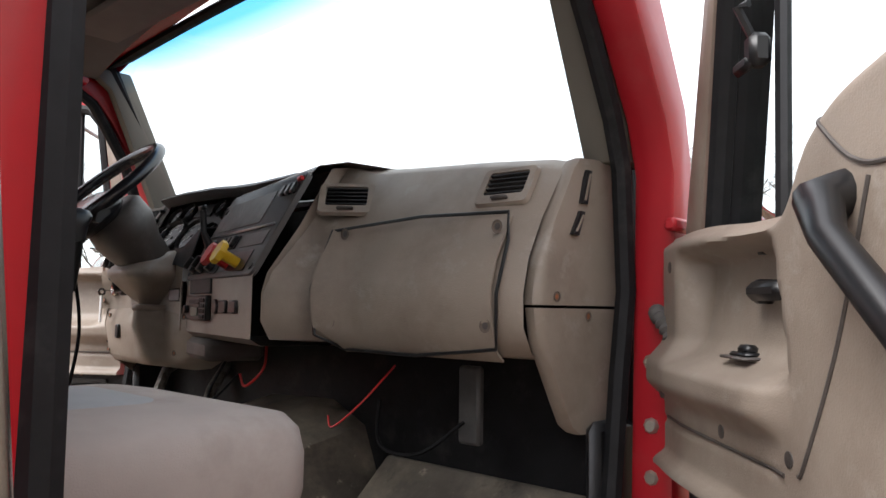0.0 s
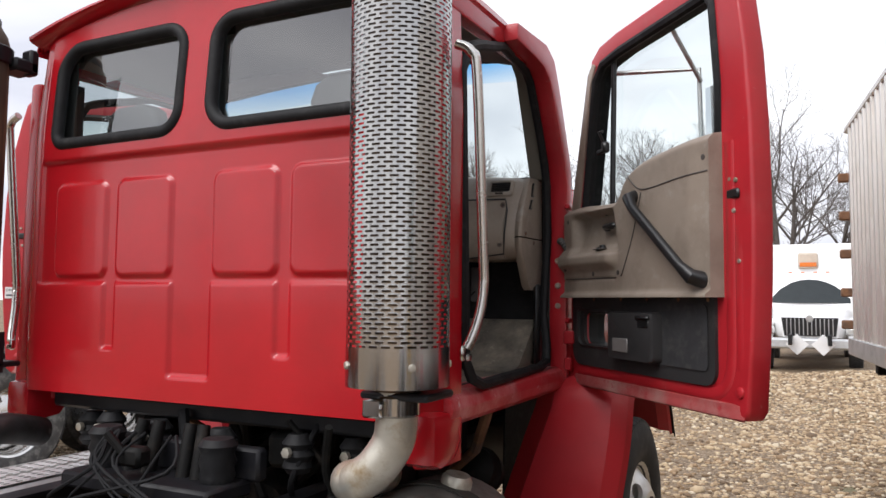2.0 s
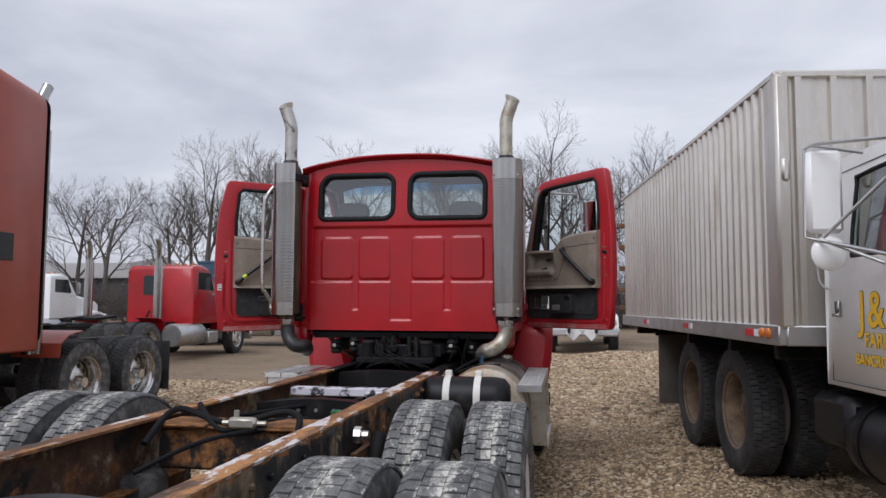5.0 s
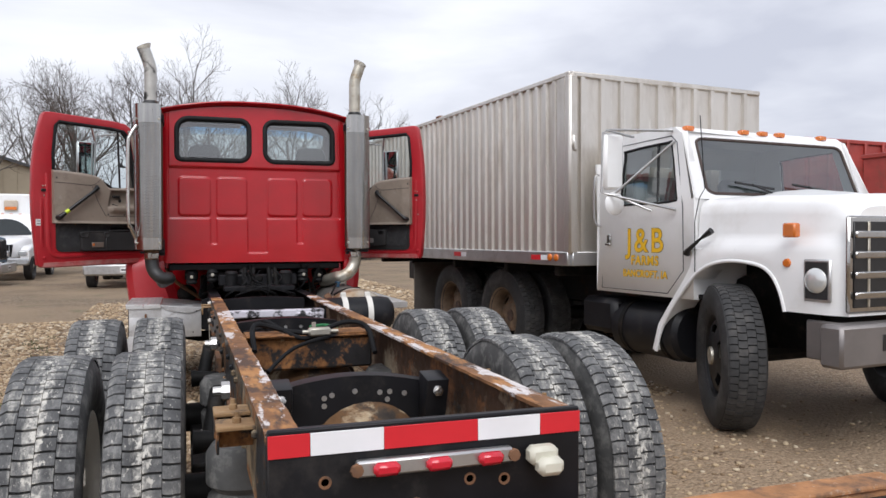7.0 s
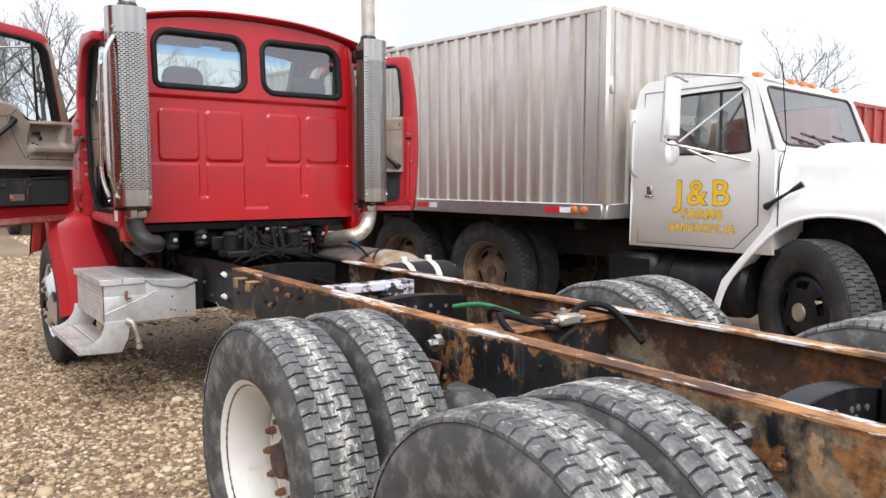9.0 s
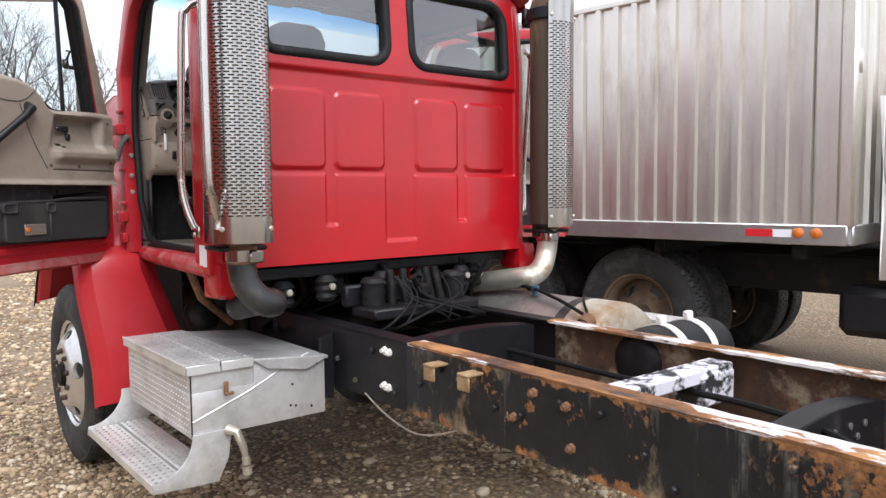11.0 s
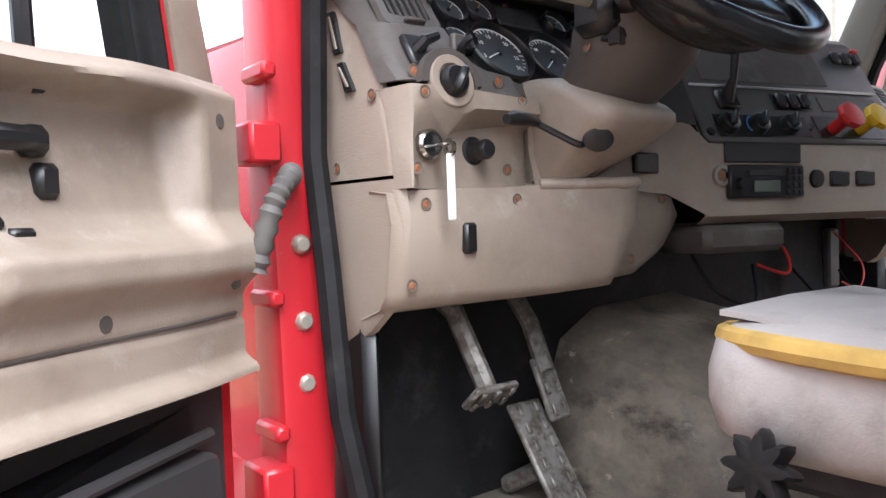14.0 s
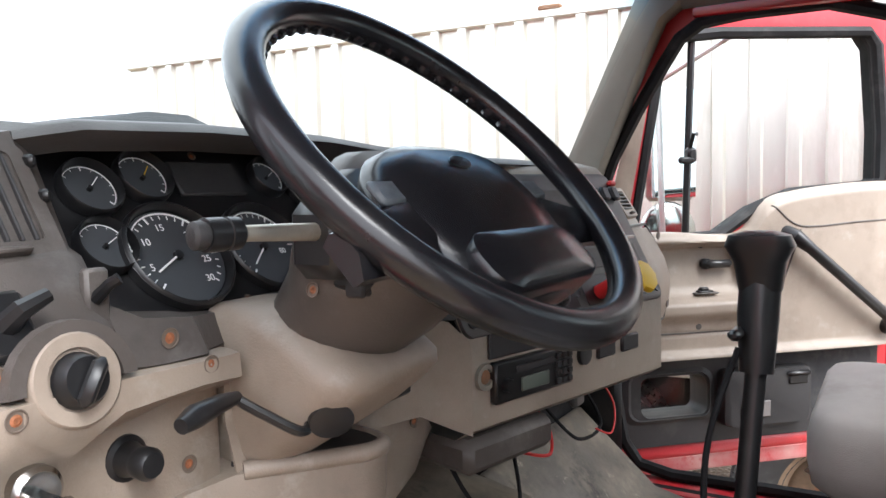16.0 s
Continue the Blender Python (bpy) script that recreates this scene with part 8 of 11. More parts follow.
hood_rings = []
for y in (-1.385, -1.44, -1.52, -1.62, -1.72, -1.84, -1.95, -2.03, -2.09, -2.14, -2.175, -2.205, -2.225, -2.241, -2.30, -2.38, -2.46, -2.54, -2.60, -2.64, FRONT):
    zl, nose = arch_z(y), ease(-2.46, FRONT, y) ** 2
    top_ = 1.685 - 0.025 * ease(-1.9, -2.5, y) - 0.085 * nose
    mid_z = max(1.28, zl + 0.05)
    half_ = [(-0.03, zl), (-0.034, (zl + mid_z) / 2), (-0.028, mid_z), (-0.010, mid_z + 0.05), (0.022, mid_z + 0.085), (0.038, mid_z + 0.13), (0.044, top_ - 0.14), (0.058, top_ - 0.075), (0.090, top_ - 0.032), (0.145, top_ - 0.010), (0.25, top_), (0.6, top_ + 0.012), (1.0, top_ + 0.016)]
    left_ = [(CX0 + a + 0.05 * nose, y, b) for a, b in half_]
    hood_rings.append(left_ + [(2.4 - a, b, c) for a, b, c in left_[-2::-1]])
hood_g = G().loft(hood_rings, wrap=False)
hood_g.add(hood_rings[-1], [tuple(range(len(hood_rings[-1])))])
part("hood", hood_g, white_paint, WT, "white tilting hood with open wheel arches", thick=0.012, sharp=50)
tail_ = [(p[0], p[1]) for p in arch_ if p[0] > -1.47] + [(-0.93, 0.46), (-1.0, 0.68), (-1.12, 0.84), (-1.28, 1.04), (-1.36, 1.16), (-1.385, 1.30), (-1.47, 1.30)]
for xa, xb in ((CX0 - 0.03, CX0 + 0.22), (CX1 - 0.22, CX1 + 0.03)):
    part("fender_tail", G().prism(tail_, "x", xa, xb), white_paint, WT, "white fender edge behind the wheel", bevel=0.012)
part("hood_bulge", G().loft([[(1.2 + 0.42 * u * w, y, 1.675 + h * (1 - u * u)) for u in [i / 6 for i in range(-6, 7)]] for y, w, h in ((-1.40, 1.0, 0.085), (-1.62, 1.0, 0.085), (-1.9, 0.95, 0.05), (-2.2, 0.85, 0.0))], wrap=False), white_paint, WT, "raised middle of the hood")
for s, cx in ((-1, CX0), (1, CX1)):
    part("arch_lip", G().tube([(cx + s * 0.028, p[0], p[1] - 0.004) for p in arch_], 0.014, 8), white_paint, WT)
    part("inner_arch", G().prism([(-2.2, 0.6), (-2.1, 1.12), (-1.7, 1.18), (-1.4, 1.05), (-1.2, 0.5)], "x", cx - s * 0.45, cx - s * 0.42), grease, WT)
wheel(WT, CX0 + 0.05, -1.68, 0.51, -1, STEER[0], DARK_TREAD, RIM_BLACK, HUB_WHITE, None, "front wheel with a black spoked rim, steered", -32)
wheel(WT, CX1 - 0.05, -1.68, 0.51, 1, STEER[0], DARK_TREAD, RIM_BLACK, HUB_WHITE, None, "", -32)
part("front_axle", G().tube([(CX0, -1.68, 0.5), (CX1, -1.68, 0.5)], 0.06, 8), grease, WT)
part("engine", G().block((1.2, -1.9, 0.95), (0.9, 1.3, 0.7), 0.05), grease, WT)
gr_ = part("grille_frame", G().block((1.2, FRONT - 0.005, 1.21), (2.02, 0.03, 0.60), 0.012), chrome, WT, "bright grille surround")
part("grille_back", G().block((1.2, FRONT - 0.022, 1.21), (1.94, 0.008, 0.53), 0.003), black_plastic, gr_)
for k in range(4):
    part("grille_bar", G().block((1.2, FRONT - 0.034, 1.02 + k * 0.125), (1.94, 0.02, 0.045), 0.008), chrome, gr_)
for k in range(9):
    part("grille_post", G().block((0.36 + k * 0.21, FRONT - 0.028, 1.21), (0.02, 0.012, 0.53), 0.003), dull_steel, gr_)
for s, cx in ((-1, CX0), (1, CX1)):
    hl = part("headlight", G().block((cx + s * 0.032, -2.49, 1.105), (0.022, 0.20, 0.27), 0.010), aluminium, WT, "headlight in a bright bezel")
    part("headlight_recess", G().block((cx + s * 0.043, -2.49, 1.105), (0.008, 0.165, 0.235), 0.003), grey_plastic, hl)
    part("lamp_glass", G().lathe([(0.080, 0), (0.080, 0.008), (0.072, 0.016), (0.05, 0.026), (0, 0.034)], 24, Matrix.Translation((cx + s * 0.045, -2.49, 1.105)) @ Matrix.Rotation(radians(90 * s), 4, "Y")), clear_lens, hl)
    sig = part("turn_signal", G().block((cx + s * 0.055, -2.31, 1.425), (0.06, 0.10, 0.095), 0.010), amber_lens, WT, "amber turn signal on the hood side")
    part("side_lamp", G().lathe([(0.030, 0), (0.026, 0.015), (0, 0.02)], 14, Matrix.Translation((cx + s * 0.03, -2.26, 1.21)) @ Matrix.Rotation(radians(90 * s), 4, "Y")), amber_lens, WT)
part("bumper", G().block((1.2, FRONT - 0.05, 0.725), (2.42, 0.16, 0.26), 0.02).block((CX0 - 0.0, FRONT + 0.13, 0.725), (0.03, 0.30, 0.25), 0.01).block((CX1, FRONT + 0.13, 0.725), (0.03, 0.30, 0.25), 0.01), material("scuffed_grey_bumper", (0.20, 0.185, 0.18), 0.4, metal=0.5, vary=0.1, spots=(0.16, 0.15, 0.15), spot_scale=3), WT, "scuffed grey steel bumper")
# black sheet on the uncut bumper stands for a hole's shade
part("hole_shade", G().block((0.42, FRONT - 0.1315, 0.74), (0.14, 0.004, 0.10), 0.001), black_plastic, WT)
part("hood_latch", G().tube([(CX0 - 0.03, -1.33, 1.26), (CX0 - 0.055, -1.38, 1.29), (CX0 - 0.055, -1.50, 1.37), (CX0 - 0.04, -1.56, 1.41), (CX0 - 0.035, -1.59, 1.43)], [0.03, 0.018, 0.010, 0.022, 0.026], 8), black_plastic, WT, "black rubber hood latch")
part("aerial", G().tube([(CX0 - 0.035, -1.42, 1.12), (CX0 - 0.037, -1.42, 1.5), (CX0 - 0.02, -1.45, 1.68), (CX0 + 0.06, -1.42, 1.75), (CX0 + 0.07, -1.36, 2.32)], 0.004, 6), hose, WT, "thin whip aerial")
for x in (0.62, 1.25):
    part("wiper", G().tube([(x + 0.42, -1.42, 1.715), (x + 0.16, -1.40, 1.80)], 0.008, 6).tube([(x, -1.375, 1.815), (x + 0.40, -1.395, 1.77)], 0.010, 6), black_plastic, WT)
# mirrors
arm = G().tube([(CX0 + 0.05, -0.95, 2.24), (CX0 - 0.26, -0.55, 2.28), (CX0 - 0.30, -0.50, 2.26), (CX0 - 0.30, -0.48, 1.76), (CX0 - 0.24, -0.52, 1.74), (CX0 - 0.02, -1.06, 1.60)], 0.011, 8)
arm.tube([(CX0 - 0.24, -0.55, 1.74), (CX0 - 0.02, -0.78, 1.60)], 0.010, 8).tube([(CX0 + 0.04, -0.98, 2.15), (CX0 - 0.25, -0.6, 1.75)], 0.010, 8).tube([(CX0 - 0.28, -0.52, 2.28), (CX0 + 0.02, -0.5, 2.24)], 0.010, 8)
arm.v = [(x, y - 0.13, z) for x, y, z in arm.v]
part("mirror_bracket", arm, aluminium, WT, "tubular mirror bracket")
part("mirror", G().block((CX0 - 0.20, -0.63, 2.02), (0.20, 0.06, 0.48), 0.025), white_paint, WT, "tall white mirror")
part("round_mirror", G().lathe([(0.0, 0.03), (0.08, 0.02), (0.10, 0.0), (0, -0.01)], 20, Matrix.Translation((CX0 - 0.18, -0.63, 1.67)) @ Matrix.Rotation(radians(90), 4, "X")), white_paint, WT)
# tank and steps under the cab
part("fuel_tank", G().lathe([(0.0, -0.42), (0.2, -0.42), (0.235, -0.38), (0.235, 0.38), (0.2, 0.42), (0, 0.42)], 24, Matrix.Translation((0.42, -0.75, 0.60)) @ Matrix.Rotation(radians(90), 4, "X")), black_plain, WT, "black cylindrical tank")
for y in (-1.0, -0.5):
    part("tank_strap", G().lathe([(0.238, -0.025), (0.244, -0.025), (0.244, 0.025), (0.238, 0.025)], 24, Matrix.Translation((0.42, y, 0.60)) @ Matrix.Rotation(radians(90), 4, "X"), closed=True), grease, WT)
part("step_box", G().block((0.36, -0.15, 0.68), (0.34, 0.5, 0.32), 0.05), black_plain, WT)
# lettering on the door
face = lambda y, z: Matrix.Translation((CX0 - 0.004, y, z)) @ Matrix.Rotation(radians(-90), 4, "Z") @ Matrix.Rotation(radians(90), 4, "X")
door_sign = thing("door_lettering", (0, 0, 0))
door_sign.parent = WT
for txt, size, y, z, b, gap in (("J&B", 0.28, -0.80, 1.262, 0.0035, 1.22), ("FARMS", 0.108, -0.80, 1.152, 0.0025, 1.12), ("BANCROFT, IA", 0.083, -0.80, 1.048, 0.0018, 1.02)):
    letters(txt, size, face(y, z), yellow_paint, door_sign, extrude=0.001, bold=b, spacing=gap)
    letters(txt, size, face(y, z) @ Matrix.Translation((0, 0, -0.0015)), ink, door_sign, "letter_outline", extrude=0.001, bold=b + (0.0035 if size > 0.2 else 0.002), spacing=gap)

# ---------------- red truck: dashboard ----------------
def sections(stations, close=False):
    """A skin over (x, [(y, z), ...]) stations."""
    return G().loft([[(x, y, z) for y, z in poly] for x, poly in stations], wrap=close)


cup_well = material("shaded_screw_well", (0.13, 0.10, 0.08), 0.6, vary=0.15)
screw_rust = material("rusty_screw_head", (0.27, 0.095, 0.04), 0.7, vary=0.4, vary_scale=200, spots=(0.10, 0.05, 0.03), spot_scale=150)


def screw(at, turn, parent, r=0.0105, mat=None, name="trim_screw"):
    """A recessed screw in a moulded well; turn takes z to the surface's normal."""
    m = Matrix.Translation(at) @ turn
    r *= 0.85
    well = part(name, G().lathe([(r, 0.0), (r * 1.05, 0.0009), (r * 0.92, 0.0011), (r * 0.74, -0.003), (0, -0.003)], 16, m), cup_well, parent)
    part("screw_head", G().lathe([(r * 0.64, -0.003), (r * 0.56, 0.0), (r * 0.3, 0.0008), (0, 0.0)], 10, m), mat or screw_rust, well)
    return well


TO_BACK = Matrix.Rotation(radians(90), 4, "X")       # z to -y
dash = part("dashboard", sections([
    (0.254, [(1.24, 2.235), (1.10, 2.245), (1.01, 2.23), (0.93, 2.10), (0.855, 2.00), (0.843, 1.96), (0.843, 1.905), (0.865, 1.868), (1.005, 1.86), (1.24, 1.86)]),
    (0.2545, [(1.24, 2.235), (1.13, 2.245), (1.055, 2.225), (0.98, 2.10), (0.87, 2.00), (0.845, 1.96), (0.845, 1.905), (0.865, 1.868), (0.985, 1.86), (1.24, 1.86)]),
    (0.262, [(1.24, 2.235), (1.13, 2.245), (1.05, 2.235), (0.94, 2.09), (0.86, 2.00), (0.845, 1.96), (0.847, 1.905), (0.87, 1.868), (1, 1.86), (1.24, 1.86)]),
    (0.29, [(1.24, 2.23), (1.125, 2.24), (1.065, 2.225), (0.975, 2.09), (0.91, 2.01), (0.893, 1.965), (0.897, 1.905), (0.92, 1.868), (1.035, 1.86), (1.24, 1.86)]),
    (0.335, [(1.24, 2.225), (1.12, 2.235), (1.072, 2.215), (0.997, 2.095), (0.95, 2.02), (0.93, 1.97), (0.934, 1.905), (0.957, 1.866), (1.042, 1.86), (1.24, 1.86)]),
    (0.40, [(1.24, 2.22), (1.12, 2.23), (1.07, 2.21), (1.005, 2.10), (0.965, 2.03), (0.948, 1.97), (0.955, 1.90), (0.98, 1.862), (1.05, 1.855), (1.24, 1.855)]),
    (0.60, [(1.24, 2.21), (1.12, 2.218), (1.075, 2.20), (1.01, 2.095), (0.972, 2.03), (0.955, 1.97), (0.962, 1.90), (0.985, 1.86), (1.05, 1.85), (1.24, 1.85)]),
    (0.75, [(1.24, 2.20), (1.12, 2.205), (1.08, 2.185), (1.02, 2.09), (0.98, 2.02), (0.965, 1.96), (0.97, 1.90), (0.995, 1.858), (1.06, 1.85), (1.24, 1.85)]),
    (0.785, [(1.24, 2.195), (1.13, 2.198), (1.095, 2.175), (1.035, 2.09), (0.998, 2.02), (0.983, 1.96), (0.985, 1.905), (1.01, 1.86), (1.07, 1.85), (1.24, 1.85)])]),
    tan_plastic, truck, "moulded tan dashboard", sharp=55)
# glove panel
gl = []
for i in range(13):
    x = 0.345 + 0.40 * i / 12
    k = (x - 0.40) / 0.35
    base = [(1.0 + 0.015 * k, 2.092), (0.984 + 0.012 * k, 2.06), (0.961 + 0.012 * k, 2.02), (0.944 + 0.014 * k, 1.97), (0.947 + 0.014 * k, 1.92), (0.953 + 0.014 * k, 1.895), (0.966 + 0.012 * k, 1.862), (0.985 + 0.01 * k, 1.848)]
    gl.append((x, [(y - 0.010 - (0.05 * (0.40 - x) / 0.055 if x < 0.40 else 0) * 0.8, z - (0.03 * max(0, (0.375 - x) / 0.03) if z < 1.88 else 0) * -1) for y, z in base]))
part("glove_panel", sections(gl), tan_plastic, dash, "tan screwed-down glove panel", sharp=50, thick=0.004)
part("panel_groove", G().ring([(x, y, z) for x, y, z in ((0.34, 0.948, 2.085), (0.55, 0.988, 2.103), (0.735, 1.008, 2.10), (0.752, 0.985, 2.05), (0.752, 0.955, 1.96), (0.745, 0.965, 1.87), (0.56, 0.967, 1.85), (0.38, 0.955, 1.853), (0.345, 0.905, 1.88), (0.338, 0.90, 1.97))], 0.0035, 6), black_plastic, dash)
for at in ((0.375, 0.95, 2.077), (0.737, 0.975, 2.072), (0.37, 0.925, 1.906), (0.732, 0.952, 1.908)):
    screw(at, TO_BACK, dash, 0.013, taupe_plastic)


def slat_vent(parent, centre, w, h, tilt, yaw, mat, n=5, upright=False, frame_mat=None):
    """A louvred air vent: frame and slats, its face looking back and up by tilt."""
    m = Matrix.Translation(centre) @ Matrix.Rotation(yaw, 4, "Z") @ Matrix.Rotation(tilt, 4, "X")
    fr = G().loft([[(x, 0.004, z) for x, z in rounded(-w / 2 - 0.016, w / 2 + 0.016, -h / 2 - 0.022, h / 2 + 0.012, 0.012, 4)],
                   [(x, -0.004, z) for x, z in rounded(-w / 2 - 0.013, w / 2 + 0.013, -h / 2 - 0.019, h / 2 + 0.009, 0.011, 4)],
                   [(x, -0.004, z) for x, z in rounded(-w / 2, w / 2, -h / 2, h / 2, 0.006, 4)], [(x, 0.03, z) for x, z in rounded(-w / 2, w / 2, -h / 2, h / 2, 0.006, 4)]], m, caps=False)
    v = part("air_vent", fr, frame_mat or tan_plastic, parent, "louvred dashboard vent")
    part("vent_back", G().box(-w / 2, w / 2, 0.024, 0.028, -h / 2, h / 2, m), black_plastic, v)
    for k in range(n):
        t = (k + 0.5) / n - 0.5
        if upright:
            part("slat", G().block((t * w, 0.006, 0), (0.003, 0.02, h - 0.002), 0.001, m), mat, v)
        else:
            part("slat", G().block((0, 0.006, t * h), (w - 0.002, 0.02, 0.004), 0.001, m), mat, v)
    part("vent_wheel", G().block((0.0, -0.008, -h / 2 - 0.011), (0.035, 0.01, 0.006), 0.002, m), taupe_plastic, v)
    return v


slat_vent(dash, (0.308, 1.008, 2.163), 0.088, 0.052, radians(-34), radians(42), black_plastic, 5)
slat_vent(dash, (0.697, 1.052, 2.157), 0.085, 0.052, radians(-32), radians(4), black_plastic, 5)
# end panels with slot vents, and kick panels
DRIVER_DASH = (0.004, 0.028, -0.007)
for s in (-1, 1):
    PLACE[:] = DRIVER_DASH if s < 0 else (0, 0, 0)
    X0 = 0.812 if s > 0 else 0.853
    xi = 0.775 if s > 0 else 0.842
    edge = ((2.215, 1.14), (2.18, 1.09), (2.13, 1.055), (2.09, 1.035), (2.04, 1.008), (1.99, 0.995), (1.943, 0.99)) if s < 0 else ((2.20, 1.11), (2.18, 1.09), (2.09, 1.035), (2.02, 1.0), (1.96, 0.987), (1.943, 0.986))
    ep = part("end_panel", G().loft([[(s * xi, yf + 0.012, z), (s * (X0 - 0.012), yf + 0.001, z), (s * (X0 - 0.003), yf + 0.006, z), (s * X0, yf + 0.02, z), (s * (X0 + 0.006), 1.13 + max(0, yf - 1.1), z), (s * (X0 + 0.016), 1.20, z)] for z, yf in edge], wrap=False), tan_plastic, dash, "tan end panel with slot vents", thick=0.004, sharp=50)
    low_edge = ((1.938, 0.985), (1.88, 0.975), (1.80, 0.995), (1.765, 1.02), (1.735, 1.06), (1.715, 1.10)) if s < 0 else ((1.938, 0.99), (1.88, 1.0), (1.84, 1.025), (1.78, 1.06), (1.74, 1.085), (1.725, 1.11))
    kp = part("kick_panel", G().loft([[(s * xi, yf + 0.012, z), (s * (X0 - 0.012), yf + 0.001, z), (s * (X0 - 0.003), yf + 0.006, z), (s * X0, yf + 0.02, z), (s * (X0 + 0.006), 1.14, z), (s * (X0 + 0.016), 1.20, z)] for z, yf in low_edge], wrap=False), tan_plastic, dash, "tan kick panel", thick=0.004, sharp=50)
    for (ya, za), (yb, zb) in (((1.128, 2.178), (1.112, 2.118)), ((1.106, 2.104), (1.085, 2.062))):
        part("slot_vent", G().prism([(ya - 0.009, za), (ya + 0.006, za), (yb + 0.008, zb), (yb - 0.012, zb)], "x", s * (X0 - 0.004), s * (X0 + 0.0085)), black_plastic, ep)
        part("vent_slat", G().prism([(ya - 0.003, za - 0.006), (ya + 0.001, za - 0.006), (yb + 0.001, zb + 0.006), (yb - 0.004, zb + 0.006)], "x", s * X0, s * (X0 + 0.0105)), tan_plastic, ep)
    for at in ((s * (X0 + 0.003), 1.035, 2.05 if s < 0 else 1.957), (s * (X0 + 0.006), 1.125, 1.96 if s < 0 else 1.925)):
        screw(at, Matrix.Rotation(radians(90 * s), 4, "Y"), dash, 0.010)
    PLACE[:] = (0, 0, 0)
    part("kick_trim", G().block((s * 0.835, 1.17, 1.57), (0.03, 0.14, 0.36), 0.015), black_plastic, truck)
PLACE[:] = DRIVER_DASH
# centre console: local s along the face, d into it
CO, CS, CD = Vector((-0.257, 0.932, 0)), Vector((0.968, -0.25, 0)), Vector((0.25, 0.968, 0))
MC = Matrix(((CS.x, CD.x, 0, CO.x), (CS.y, CD.y, 0, CO.y), (0, 0, 1, 0), (0, 0, 0, 1)))
cons = part("centre_console", G().loft([[(u, d, z) for d, z in ((0.40, 2.245), (0.20, 2.25), (0.135, 2.235), (0.12, 2.22), (0.0, 2.0), (0.0, 1.875), (0.02, 1.862), (0.40, 1.86))] for u in (0.0, 0.26, 0.505)], MC, wrap=False), tan_plastic, dash, "centre console turned to the driver", sharp=40)
LEAN = Matrix.Translation((0, 0, 2.0)) @ Matrix.Rotation(-math.atan2(0.12, 0.22), 4, "X")        # panel plane: u, -y outwards, z up the slope
MP = MC @ LEAN
hl = 0.25
face_poly = rounded(0.002, 0.505, 0.0, hl, (0.015, 0.015, 0.02, 0.02), 4)
panel = part("switch_panel", G().loft([[(x, 0.006, z) for x, z in face_poly], [(x, -0.006, z) for x, z in face_poly], [(0.253 + (x - 0.253) * 0.99, -0.008, 0.125 + (z - 0.125) * 0.98) for x, z in face_poly]], MP), slate_plastic, dash, "charcoal switch panel", sharp=40)


def on_panel(name, u, z, w, h, depth_, mat, label="", r=0.003, out=0.008):
    return part(name, G().block((u, -out - depth_ / 2, z), (w, depth_, h), r, MP), mat, panel, label)


on_panel("heater_panel", 0.145, 0.032, 0.225, 0.048, 0.003, black_plastic)
for u in (0.06, 0.13, 0.205):
    k = part("heater_knob", G().lathe([(0.020, 0), (0.018, 0.014), (0.015, 0.016), (0, 0.016)], 16, MP @ Matrix.Translation((u, -0.011, 0.032)) @ TO_BACK), black_plastic, panel, "black rotary heater knob")
    part("knob_grip", G().block((u, -0.032, 0.032), (0.007, 0.014, 0.032), 0.002, MP @ Matrix.Translation((u, 0, 0.032)) @ Matrix.Rotation(0.5, 4, "Y") @ Matrix.Translation((-u, 0, -0.032))), black_plastic, panel)
part("heater_arc", G().ring([(0.13 + 0.024 * math.cos(a), -0.0118, 0.032 + 0.022 * math.sin(a)) for a in [2.0 + 0.25 * k for k in range(8)]] + [(0.13 + 0.022 * math.cos(a), -0.0118, 0.032 + 0.020 * math.sin(a)) for a in [3.75 - 0.25 * k for k in range(8)]], 0.001, 4, MP), material("blue_print", (0.05, 0.2, 0.5), 0.5), panel)
on_panel("knob_pocket", 0.365, 0.034, 0.17, 0.05, 0.002, black_plastic)
for u, mt, nm in ((0.318, red_plastic, "red"), (0.39, yellow_plastic, "yellow")):
    kb = part(nm + "_air_knob", G().lathe([(0.012, 0), (0.012, 0.032), (0.018, 0.04)], 12, MP @ Matrix.Translation((u, -0.010, 0.028)) @ TO_BACK), mt, panel, nm + " parking brake knob")
    part("knob_cap", G().lathe([(0.026, 0.0), (0.028, 0.006), (0.026, 0.013), (0.0, 0.016)], 8, MP @ Matrix.Translation((u, -0.048, 0.028)) @ TO_BACK), mt, kb)
on_panel("chrome_strip", 0.253, 0.118, 0.48, 0.006, 0.006, aluminium)
on_panel("storage_tray", 0.21, 0.175, 0.32, 0.085, 0.0015, taupe_plastic, r=0.001)
on_panel("switch_plate", 0.245, 0.088, 0.10, 0.036, 0.003, black_plastic)
for u in (0.215, 0.245, 0.275):
    on_panel("rocker_switch", u, 0.088, 0.022, 0.032, 0.012, black_plastic, "black rocker switch", 0.004)
on_panel("blank_plate", 0.40, 0.088, 0.16, 0.036, 0.002, taupe_plastic, r=0.001)
for u in (0.43, 0.46, 0.49):
    on_panel("rocker_switch", u, 0.205, 0.022, 0.028, 0.010, black_plastic, "black rocker switch", 0.004)
on_panel("red_switch_mark", 0.497, 0.226, 0.02, 0.01, 0.010, red_plastic)
